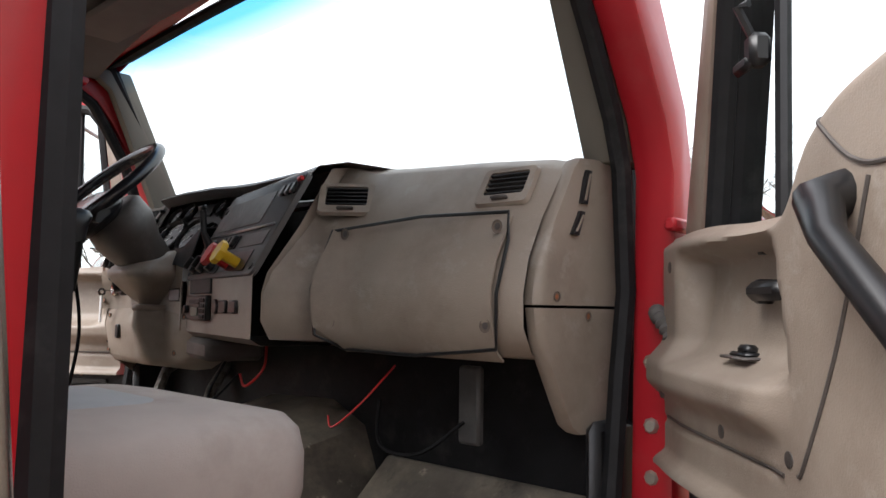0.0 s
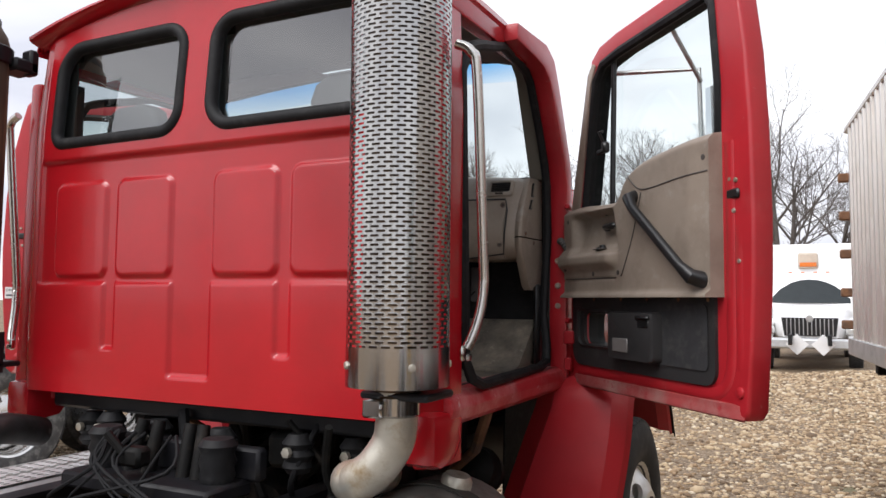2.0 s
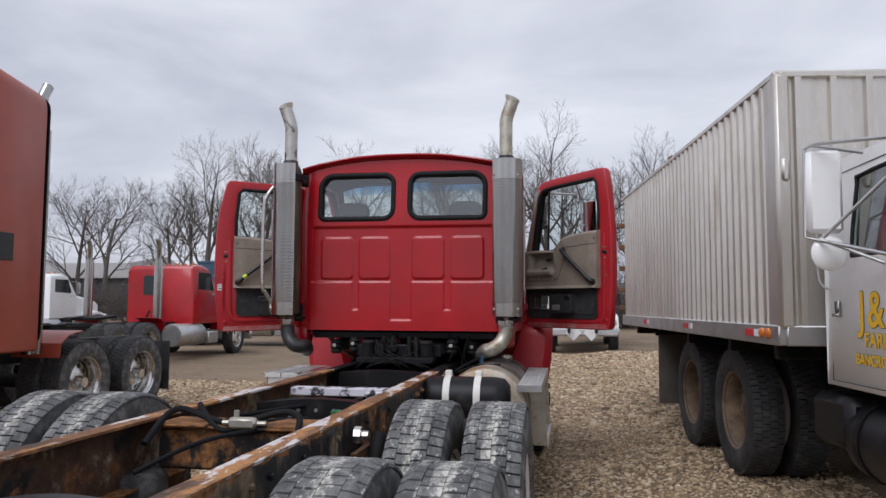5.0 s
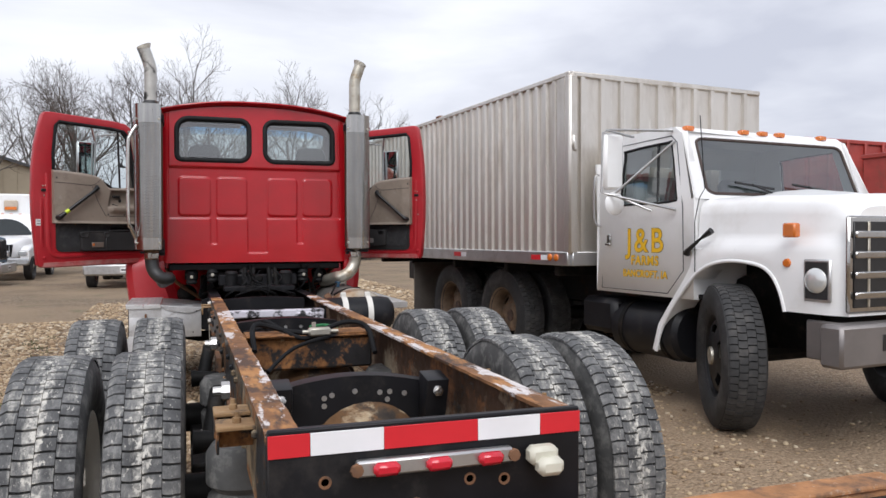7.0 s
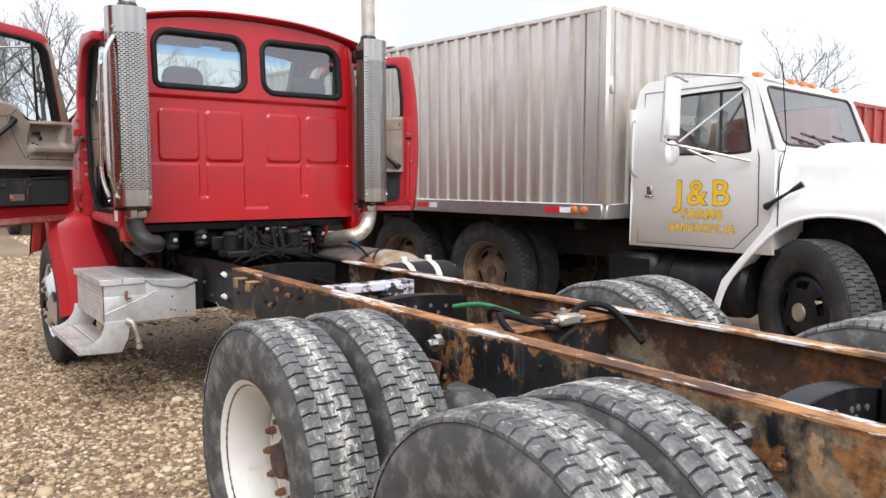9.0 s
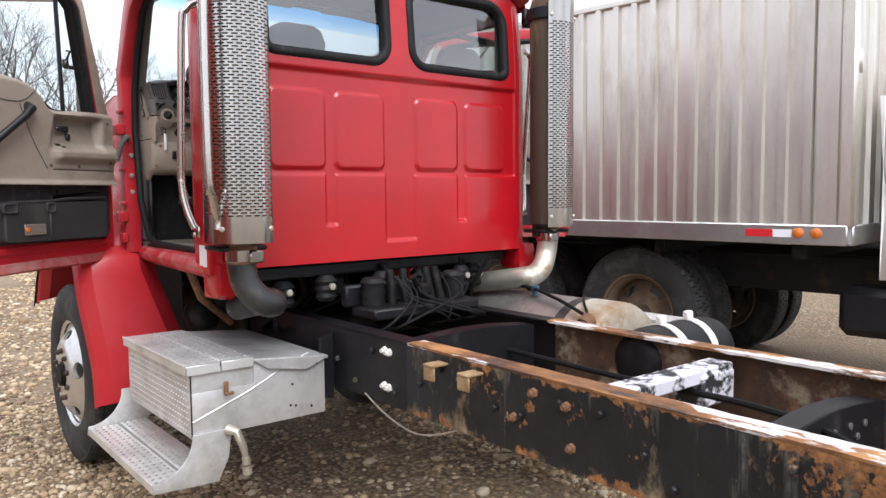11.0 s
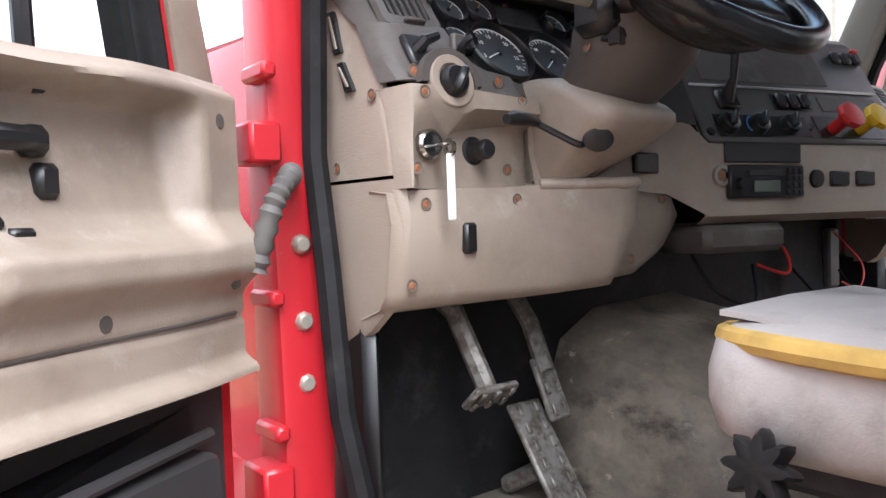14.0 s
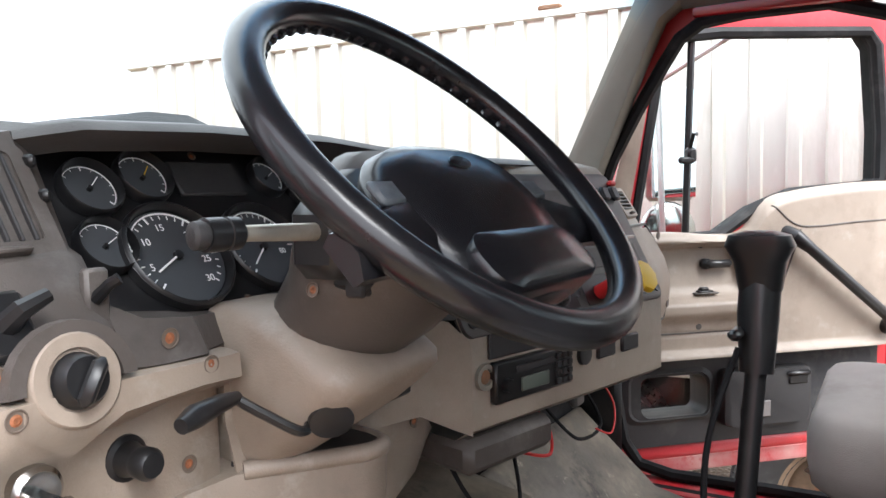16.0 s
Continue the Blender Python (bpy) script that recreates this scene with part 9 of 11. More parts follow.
part("trailer_brake_handle", G().tube([(0.085, -0.01, 0.085), (0.085, -0.045, 0.11), (0.086, -0.075, 0.155)], [0.014, 0.007, 0.009], 10, m=MP).block((0.085, -0.012, 0.085), (0.05, 0.012, 0.04), 0.005, MP).block((0.086, -0.078, 0.16), (0.045, 0.014, 0.016), 0.006, MP), black_plastic, panel, "black trailer brake handle")
for u, z in ((0.018, 0.018), (0.018, 0.20), (0.262, 0.034), (0.49, 0.018), (0.49, 0.20)):
    part("panel_screw", G().lathe([(0.008, 0), (0.008, 0.004), (0, 0.003)], 10, MP @ Matrix.Translation((u, -0.007, z)) @ TO_BACK), black_plastic, panel)
radio = part("radio", G().block((0.135, -0.006, 1.934), (0.175, 0.014, 0.058), 0.003, MC), black_plastic, dash, "black car radio with buttons")
part("radio_bay", G().block((0.135, -0.002, 1.985), (0.18, 0.006, 0.036), 0.002, MC), grey_plastic, radio)
part("radio_display", G().block((0.13, -0.0145, 1.925), (0.062, 0.003, 0.020), 0.001, MC), material("lcd_grey", (0.10, 0.12, 0.10), 0.3), radio)
part("cassette_slot", G().block((0.13, -0.0145, 1.948), (0.085, 0.003, 0.010), 0.001, MC), grey_plastic, radio)
part("radio_knob", G().lathe([(0.010, 0), (0.009, 0.010), (0, 0.010)], 12, MC @ Matrix.Translation((0.068, -0.013, 1.93)) @ TO_BACK), black_plastic, radio)
for i in range(3):
    for j in range(4):
        part("radio_button", G().block((0.183 + i * 0.014, -0.0155, 1.914 + j * 0.0125), (0.010, 0.004, 0.009), 0.001, MC), grey_plastic, radio)
lt = part("lighter", G().lathe([(0.019, 0), (0.018, 0.005), (0.012, 0.005), (0.011, -0.002), (0, -0.002)], 16, MC @ Matrix.Translation((0.037, -0.001, 1.945)) @ TO_BACK), dull_steel, dash, "rusty cigarette lighter socket")
part("lighter_core", G().lathe([(0.010, 0.001), (0, 0.002)], 12, MC @ Matrix.Translation((0.037, -0.002, 1.945)) @ TO_BACK), rust_brown, lt)
part("socket_cap", G().lathe([(0.017, 0), (0.016, 0.006), (0, 0.007)], 16, MC @ Matrix.Translation((0.265, -0.001, 1.938)) @ TO_BACK), black_plastic, dash)
for u in (0.325, 0.395):
    part("blank_switch", G().block((u, -0.003, 1.938), (0.05, 0.008, 0.028), 0.003, MC), black_plastic, dash)
part("under_dash_box", G().block((0.10, 0.07, 1.835), (0.19, 0.14, 0.05), 0.012, MC), taupe_plastic, truck, "tan box under the dashboard")
part("loose_wire", G().tube(spline([MC @ Vector(p) for p in ((0.26, 0.12, 1.85), (0.30, 0.10, 1.80), (0.27, 0.07, 1.76), (0.20, 0.08, 1.78))]), 0.003, 6), red_plastic, truck, "loose red wire")
part("loose_wire", G().tube(spline([MC @ Vector(p) for p in ((0.05, 0.1, 1.82), (0.07, 0.05, 1.74), (0.14, 0.03, 1.715), (0.19, 0.08, 1.78))]), 0.0035, 6), hose, truck)
PLACE[:] = (0, 0, 0)
part("loose_wire", G().tube(spline([(0.42, 1.05, 1.82), (0.40, 0.98, 1.75), (0.34, 0.96, 1.70), (0.30, 0.98, 1.715)]), 0.002, 6), red_plastic, truck, "loose red wire")
part("loose_wire", G().tube(spline([(0.32, 1.1, 1.74), (0.38, 1.05, 1.66), (0.50, 1.04, 1.66), (0.56, 1.1, 1.72)]), 0.004, 6), hose, truck)
part("taped_bracket", G().block((0.56, 1.12, 1.75), (0.055, 0.02, 0.15), 0.006, Matrix.Translation((0, 0, 0))), material("grey_tape", (0.075, 0.072, 0.07), 0.5, vary=0.2, vary_scale=25), truck, "bracket wrapped in grey tape")

PLACE[:] = DRIVER_DASH
# driver's side: hood over the gauges, gauge face, bezels
hood_plastic = material("dark_taupe_dash_top", (0.062, 0.055, 0.052), 0.5, vary=0.15, vary_scale=5, spots=(0.10, 0.09, 0.085), spot_scale=7, spot_at=(0.52, 0.76), bump=0.22, bump_scale=450)
hood_st = []
for x, top, lip in ((-0.846, 2.226, 1.135), (-0.80, 2.246, 1.125), (-0.735, 2.258, 1.112), (-0.712, 2.263, 1.085), (-0.69, 2.267, 1.07), (-0.55, 2.272, 1.066), (-0.36, 2.27, 1.061), (-0.26, 2.262, 1.055), (-0.10, 2.25, 1.02), (0.10, 2.247, 0.99), (0.245, 2.238, 0.99)):
    hood_st.append((x, [(1.175, top - 0.03), (1.14, top - 0.002), (lip + 0.03, top), (lip + 0.006, top - 0.004), (lip, top - 0.009), (lip + 0.010, top - 0.015), (max(1.10, lip + 0.02), top - 0.024)]))
part("gauge_hood", sections(hood_st), hood_plastic, dash, "taupe hood over the gauges", sharp=50, thick=0.003)
GT = math.atan(0.69)
MG = Matrix.Translation((-0.51, 1.015, 2.065)) @ Matrix.Rotation(-GT, 4, "X")                   # gauge face: x across, z up the face
gauges = part("gauge_face", G().block((0.0, 0.01, 0.115), (0.49, 0.02, 0.25), 0.003, MG), black_plastic, dash, "black gauge panel with round dials")


def gauge(x, z, r, needle, mat=white_print, numbers=(), ring=True, sweep=(225, -45)):
    """A dial under its bezel, with ticks, a needle and printed figures."""
    at = MG @ Matrix.Translation((x, -0.001, z)) @ TO_BACK
    dial = part("gauge", G().lathe([(r * 1.10, 0), (r * 1.10, 0.010), (r * 1.03, 0.013), (r * 0.99, 0.008), (r * 0.98, 0.002), (0, 0.002)], 32, at), black_plastic, gauges, "round dial with white figures")
    part("dial_face", G().lathe([(r * 0.97, 0.0022), (r * 0.96, 0.003), (0, 0.003)], 28, at), material("dial_grey", (0.045, 0.049, 0.054), 0.5, vary=0.05) if "dial_grey" not in bpy.data.materials else bpy.data.materials["dial_grey"], dial)
    ticks = G()
    n = 25 if r > 0.03 else 11
    for k in range(n):
        a = radians(sweep[0] + (sweep[1] - sweep[0]) * k / (n - 1))
        big = k % 5 == 0
        ln, wd = (0.15, 0.035) if big else (0.08, 0.018)
        ticks.block((0, 0, 0), (r * ln, r * wd, 0.0008), 0.0001, at @ Matrix.Translation((r * 0.82 * math.cos(a), r * 0.82 * math.sin(a), 0.0036)) @ Matrix.Rotation(a, 4, "Z"))
    part("dial_scale", ticks, white_print, dial)
    arc = [radians(150 - (195 if r < 0.03 else 140) * k / 20) for k in range(21)]
    part("dial_arc", G().tube([(r * 0.90 * math.cos(a), r * 0.90 * math.sin(a), 0.0036) for a in arc], r * 0.018, 4, m=at), white_print, dial)
    part("bezel_ring", G().lathe([(r * 1.10, 0.0095), (r * 1.075, 0.0125), (r * 1.05, 0.0135), (r * 1.04, 0.0125), (r * 1.06, 0.009)], 32, at, closed=True), black_plastic, dial)
    part("needle", G().block((r * 0.28, 0, 0.0055), (r * 0.72, r * 0.035, 0.001), 0.0003, at @ Matrix.Rotation(radians(needle), 4, "Z")), mat, dial)
    part("needle_hub", G().lathe([(r * 0.10, 0.003), (r * 0.09, 0.0068), (0, 0.0068)], 12, at), black_plastic, dial)
    for txt, fx, fz, size in numbers:
        letters(txt, size, at @ Matrix.Translation((r * fx, r * fz, 0.0036)), white_print, dial, "dial_figure", 0.0002)
    return dial


gauge(-0.092, 0.086, 0.056, -152, numbers=(("10", -0.52, 0.26, 0.011), ("15", -0.1, 0.54, 0.011), ("20", 0.45, 0.35, 0.011), ("25", 0.58, -0.18, 0.011), ("30", 0.45, -0.58, 0.011), ("5", -0.62, -0.25, 0.011)))
gauge(0.026, 0.086, 0.052, -140, numbers=(("40", -0.5, 0.35, 0.010), ("60", 0.3, 0.4, 0.010), ("80", 0.5, -0.2, 0.010)))
gauge(-0.153, 0.168, 0.029, 45)
gauge(-0.088, 0.181, 0.029, 50, yellow_paint)
gauge(-0.165, 0.103, 0.027, 30)
gauge(0.090, 0.182, 0.025, 30)
gauge(0.145, 0.165, 0.027, -100)
gauge(0.120, 0.095, 0.025, 60)
part("message_display", G().block((0.0, -0.002, 0.182), (0.095, 0.006, 0.045), 0.002, MG), grey_plastic, gauges)
for x, z in ((-0.005, 0.215), (-0.03, 0.028), (0.135, 0.215)):
    screw(MG @ Vector((x, -0.001, z)), Matrix.Rotation(-GT, 4, "X") @ TO_BACK, gauges, 0.006)
# taupe bezel left of the gauges with vent and switches
bz = part("left_bezel", sections([(-0.856, [(1.17, 2.222), (1.145, 2.21), (1.075, 2.152), (1.066, 2.147), (1.04, 2.10), (1.015, 2.062)]), (-0.85, [(1.17, 2.226), (1.13, 2.22), (1.06, 2.152), (1.05, 2.147), (1.02, 2.10), (0.985, 2.062)]), (-0.835, [(1.17, 2.236), (1.118, 2.23), (1.05, 2.153), (1.035, 2.147), (1.005, 2.10), (0.972, 2.062)]),
                                  (-0.80, [(1.17, 2.25), (1.11, 2.244), (1.046, 2.154), (1.03, 2.148), (1.0, 2.10), (0.972, 2.062)]), (-0.735, [(1.17, 2.262), (1.108, 2.257), (1.046, 2.158), (1.03, 2.151), (1.0, 2.10), (0.974, 2.060)]), (-0.715, [(1.17, 2.262), (1.12, 2.257), (1.062, 2.155), (1.045, 2.148), (1.01, 2.10), (0.982, 2.058)])]), taupe_plastic, dash, "taupe bezel with vent and switches", sharp=35, thick=0.003)
part("bezel_strip", sections([(-0.72, [(1.05, 2.115), (1.01, 2.11), (0.98, 2.058), (0.99, 2.05)]), (-0.69, [(1.05, 2.098), (1.0, 2.093), (0.980, 2.055), (0.99, 2.047)]), (-0.64, [(1.05, 2.092), (0.998, 2.087), (0.978, 2.055), (0.99, 2.047)]), (-0.625, [(1.06, 2.09), (1.01, 2.085), (0.995, 2.055), (1.0, 2.047)]), (-0.55, [(1.07, 2.085), (1.03, 2.08), (1.02, 2.055), (1.02, 2.047)])]), taupe_plastic, dash, thick=0.003)
slat_vent(dash, (-0.780, 1.074, 2.199), 0.072, 0.090, radians(-34), radians(0), grey_plastic, 6, upright=True, frame_mat=taupe_plastic)
for z in (2.23, 2.20):
    part("vent_lever", G().block((-0.730, 1.072 + (z - 2.2) * 0.65, z), (0.008, 0.02, 0.012), 0.003), black_plastic, bz)
part("rotary_switch", G().block((-0.806, 1.0, 2.105), (0.036, 0.012, 0.055), 0.004, Matrix.Translation((-0.806, 1.0, 2.105)) @ Matrix.Rotation(-0.55, 4, "X") @ Matrix.Translation((0.806, -1.0, -2.105))), black_plastic, bz)
part("switch_lever", G().tube([(-0.808, 0.998, 2.105), (-0.802, 0.985, 2.118), (-0.782, 0.985, 2.126)], [0.010, 0.008, 0.006], 8), black_plastic, bz, "black wiper switch lever")
part("dimmer_plate", G().block((-0.728, 1.01, 2.115), (0.022, 0.012, 0.05), 0.003), taupe_plastic, bz)
part("dimmer_lever", G().tube([(-0.730, 1.006, 2.115), (-0.727, 0.99, 2.128), (-0.722, 0.985, 2.132)], [0.006, 0.005, 0.005], 8), black_plastic, bz)
for at in ((-0.83, 0.975, 2.074), (-0.677, 0.984, 2.075)):
    screw(at, TO_BACK, bz, 0.0105)
# tan panel with light switch, ignition and pull knob
tp = part("ignition_panel", sections([(-0.852, [(1.03, 2.056), (1.025, 2.055), (1.012, 2.03), (1.0, 1.98), (0.995, 1.925)]), (-0.846, [(1.0, 2.056), (0.968, 2.055), (0.965, 2.03), (0.968, 1.98), (0.965, 1.925)]), (-0.842, [(1.0, 2.056), (0.962, 2.055), (0.960, 2.03), (0.965, 1.99), (0.966, 1.925)]),
                                      (-0.82, [(1.0, 2.056), (0.960, 2.055), (0.960, 2.03), (0.992, 2.0), (0.985, 1.925)]), (-0.765, [(1.0, 2.056), (0.960, 2.055), (0.958, 2.02), (0.996, 1.995), (0.99, 1.925)]),
                                      (-0.74, [(1.0, 2.056), (0.962, 2.055), (0.960, 2.03), (1.0, 2.005), (0.995, 1.925)]), (-0.66, [(1.0, 2.053), (0.966, 2.052), (0.964, 2.032), (1.003, 2.015), (0.998, 1.925)]), (-0.615, [(1.0, 2.053), (0.966, 2.052), (0.964, 2.03), (1.003, 2.015), (0.998, 1.925)]), (-0.605, [(1.03, 2.053), (0.99, 2.052), (0.99, 2.03), (1.01, 2.01), (1.01, 1.925)])]), tan_plastic, dash, "tan panel with ignition switch", sharp=60, thick=0.003)
ring_ = part("light_switch", G().lathe([(0.037, -0.004), (0.0355, 0.004), (0.034, 0.0055), (0.024, 0.0055), (0.0225, 0.002), (0, 0.002)], 32, Matrix.Translation((-0.777, 0.966, 2.063)) @ Matrix.Rotation(radians(80), 4, "X")), tan_plastic, tp, "round light switch")
part("light_knob", G().lathe([(0.0215, 0), (0.019, 0.010), (0.017, 0.013), (0, 0.014)], 20, Matrix.Translation((-0.777, 0.962, 2.063)) @ Matrix.Rotation(radians(80), 4, "X")).block((-0.777, 0.944, 2.064), (0.012, 0.014, 0.038), 0.005, Matrix.Translation((-0.777, 0.944, 2.064)) @ Matrix.Rotation(0.5, 4, "Y") @ Matrix.Translation((0.777, -0.944, -2.064))), black_plastic, ring_)
arch_pts = [(0.052 * math.cos(a), 0.050 * math.sin(a)) for a in [math.pi * k / 14 for k in range(15)]]
inner_pts = [(0.0385 * math.cos(a), 0.0385 * math.sin(a)) for a in [math.pi * k / 14 for k in range(15)]]
ma = Matrix.Translation((-0.777, 0.9655, 2.059)) @ Matrix.Rotation(radians(-10), 4, "X")
part("switch_arch", G().loft([[(x, 0.006, z) for x, z in arch_pts], [(x * 0.97, -0.004, z * 0.97) for x, z in arch_pts], [(x, -0.004, z) for x, z in inner_pts], [(x, 0.006, z) for x, z in inner_pts]], ma, wrap=False), taupe_plastic, tp, "taupe arch over the light switch", sharp=50)
ig = part("ignition_switch", G().lathe([(0.020, -0.004), (0.020, 0.008), (0.016, 0.012), (0.008, 0.012), (0, 0.010)], 24, Matrix.Translation((-0.801, 0.99, 1.983)) @ TO_BACK), chrome, tp, "chrome ignition switch with key")
part("key", G().block((-0.80, 0.965, 1.98), (0.012, 0.03, 0.003), 0.001).lathe([(0.012, -0.0015), (0.012, 0.0015), (0.006, 0.0015), (0.006, -0.0015)], 14, Matrix.Translation((-0.80, 0.945, 1.975)) @ Matrix.Rotation(radians(90), 4, "Y"), closed=True), chrome, ig)
part("key_tag", G().block((-0.80, 0.944, 1.925), (0.013, 0.004, 0.085), 0.0018), white_label, ig, "white key tag")
part("pull_knob", G().lathe([(0.021, 0), (0.020, 0.004), (0.0155, 0.006), (0.0125, 0.018), (0.0135, 0.022), (0.0140, 0.033), (0.0105, 0.038), (0, 0.039)], 20, Matrix.Translation((-0.715, 1.002, 1.978)) @ TO_BACK), black_plastic, tp, "black pull knob")
for at in ((-0.825, 0.960, 2.046), (-0.649, 0.966, 2.048), (-0.652, 0.998, 1.953), (-0.835, 0.968, 1.95)):
    screw(at, TO_BACK, tp, 0.0095)
# knee panel
kn = part("knee_panel", sections([(-0.856, [(1.05, 1.925), (1.01, 1.92), (1.0, 1.88), (1.015, 1.79), (1.035, 1.765), (1.08, 1.75)]), (-0.85, [(1.05, 1.925), (0.992, 1.92), (0.982, 1.88), (1.0, 1.79), (1.02, 1.765), (1.08, 1.75)]), (-0.835, [(1.05, 1.93), (0.985, 1.923), (0.976, 1.88), (0.993, 1.79), (1.01, 1.768), (1.08, 1.755)]),
                                  (-0.66, [(1.05, 1.935), (0.992, 1.928), (0.978, 1.88), (0.985, 1.785), (0.997, 1.768), (1.08, 1.755)]), (-0.61, [(1.05, 1.938), (0.985, 1.93), (0.968, 1.88), (0.975, 1.785), (0.988, 1.768), (1.08, 1.755)]),
                                  (-0.51, [(1.05, 1.936), (0.913, 1.93), (0.908, 1.88), (0.935, 1.80), (0.952, 1.775), (1.08, 1.755)]), (-0.482, [(1.05, 1.934), (0.901, 1.926), (0.901, 1.88), (0.937, 1.80), (0.955, 1.776), (1.08, 1.755)]), (-0.468, [(1.05, 1.934), (0.908, 1.924), (0.910, 1.88), (0.95, 1.80), (0.965, 1.778), (1.08, 1.755)]), (-0.445, [(1.05, 1.932), (0.968, 1.924), (0.966, 1.88), (0.978, 1.80), (0.99, 1.78), (1.08, 1.757)]),
                                  (-0.38, [(1.05, 1.935), (0.972, 1.93), (0.97, 1.88), (0.982, 1.80), (0.99, 1.785), (1.08, 1.765)]), (-0.30, [(1.05, 1.92), (0.968, 1.91), (0.97, 1.88), (0.985, 1.83), (1.0, 1.815), (1.08, 1.80)]), (-0.265, [(1.05, 1.885), (0.98, 1.88), (0.985, 1.87), (0.99, 1.86), (1.0, 1.855), (1.08, 1.85)])]), tan_plastic, dash, "tan knee panel with an open pocket", sharp=55, thick=0.004)
# A flat black fill stands in for the shade inside the pocket
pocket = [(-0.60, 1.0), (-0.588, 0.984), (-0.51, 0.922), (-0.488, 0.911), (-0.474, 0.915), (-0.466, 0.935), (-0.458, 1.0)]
part("pocket_shade", G().prism(pocket, "z", 1.926, 1.9375), black_plastic, kn, "black sheet for the shade inside the pocket")
part("pocket_rim", G().tube(spline([(-0.60, 0.984, 1.931), (-0.585, 0.973, 1.931), (-0.51, 0.918, 1.930), (-0.486, 0.908, 1.930), (-0.469, 0.914, 1.930), (-0.460, 0.935, 1.930), (-0.450, 0.985, 1.930)]), 0.0095, 10), tan_plastic, kn, "rounded tan pocket rim")
for at in ((-0.815, 0.979, 1.905), (-0.648, 0.983, 1.91), (-0.330, 0.965, 1.908), (-0.835, 0.988, 1.80), (-0.40, 0.978, 1.81)):
    screw(at, TO_BACK, kn, 0.0095)
part("diagnostic_cover", G().block((-0.745, 0.977, 1.858), (0.022, 0.014, 0.042), 0.004), black_plastic, kn)
# panel behind the column with small vent
part("column_panel", sections([(-0.605, [(1.06, 2.05), (1.0, 2.045), (1.0, 1.98), (0.985, 1.925)]), (-0.45, [(1.05, 2.05), (0.985, 2.045), (0.98, 1.98), (0.97, 1.925)]), (-0.33, [(1.04, 2.05), (0.965, 2.045), (0.96, 1.98), (0.955, 1.915)]), (-0.29, [(1.03, 2.04), (0.935, 2.03), (0.93, 1.98), (0.93, 1.89)]), (-0.262, [(1.03, 2.01), (0.92, 2.0), (0.918, 1.98), (0.918, 1.875)])]), tan_plastic, dash, sharp=55, thick=0.003)
part("dark_strip", sections([(-0.55, [(1.07, 2.09), (1.0, 2.085), (0.985, 2.05)]), (-0.40, [(1.07, 2.10), (0.99, 2.095), (0.968, 2.048)]), (-0.27, [(1.05, 2.15), (0.97, 2.14), (0.935, 2.03)])]), grey_plastic, dash, thick=0.003)
part("small_vent", G().block((-0.375, 0.963, 1.966), (0.06, 0.012, 0.034), 0.003), black_plastic, dash)

# ---------------- steering column and wheel ----------------
WC, WA = Vector((-0.511, 0.795, 2.227)), 0.783
MW = Matrix.Translation(WC) @ Matrix.Rotation(-0.06, 4, "Z") @ Matrix.Rotation(WA, 4, "X")          # wheel plane: x across, y up the wheel, z to the driver
cup_plastic = material("dark_taupe_plastic", (0.074, 0.063, 0.056), 0.45, vary=0.15, vary_scale=6, spots=(0.15, 0.13, 0.118), spot_scale=9, spot_at=(0.54, 0.78), bump=0.2, bump_scale=400)
col = part("steering_column", G().loft([[(0.088 * math.cos(a) * w, 0.085 * math.sin(a) * h + c, z) for a in [2 * math.pi * k / 24 for k in range(24)]] for z, w, h, c in ((-0.055, 0.86, 0.82, 0.0), (-0.07, 1.04, 1.0, 0.0), (-0.115, 1.12, 1.03, -0.004), (-0.15, 1.06, 0.93, -0.009), (-0.18, 0.94, 0.81, -0.012), (-0.23, 0.85, 0.74, -0.012))], MW), cup_plastic, truck, "dark taupe steering column shroud", sharp=50)
lowc = [[(x, y, z) for x, y in rounded(xa, xb, ya, yb, (0.05, 0.05, 0.012, 0.012), 8)] for z, xa, xb, ya, yb in ((2.09, -0.585, -0.44, 0.972, 1.06), (2.083, -0.597, -0.425, 0.945, 1.06), (2.06, -0.599, -0.420, 0.90, 1.06), (2.042, -0.599, -0.412, 0.870, 1.06), (2.030, -0.599, -0.408, 0.858, 1.06), (2.018, -0.599, -0.408, 0.857, 1.06), (2.008, -0.598, -0.414, 0.864, 1.06), (1.985, -0.597, -0.436, 0.887, 1.06), (1.955, -0.595, -0.476, 0.926, 1.06), (1.93, -0.592, -0.50, 0.962, 1.06), (1.91, -0.585, -0.51, 0.98, 1.06))]
cl = part("lower_shroud", G().loft(lowc), tan_plastic, col, "tan lower column shroud", sharp=55)
# Solid black disc gives the shade of the lever opening; no hole is cut
part("lever_shade_disc", G().lathe([(0.021, -0.014), (0.021, 0.0015), (0.019, 0.002), (0, 0.002)], 24, Matrix.Translation((-0.579, 0.889, 1.988)) @ Matrix.Rotation(radians(-38), 4, "Z") @ Matrix.Rotation(radians(104), 4, "X") @ Matrix.Scale(0.8, 4, (0, 1, 0))), black_plastic, cl, "black oval disc for the lever opening's shade")
lv = part("tilt_lever", G().tube(spline([(-0.57, 0.92, 1.992), (-0.60, 0.905, 1.982), (-0.622, 0.93, 2.0), (-0.636, 0.953, 2.016)]), 0.005, 8), black_plastic, col, "black tilt lever")
part("lever_grip", G().tube([(-0.634, 0.952, 2.016), (-0.66, 0.944, 2.018), (-0.695, 0.936, 2.017), (-0.712, 0.932, 2.014)], [0.006, 0.0085, 0.0105, 0.007], 12), black_plastic, lv)
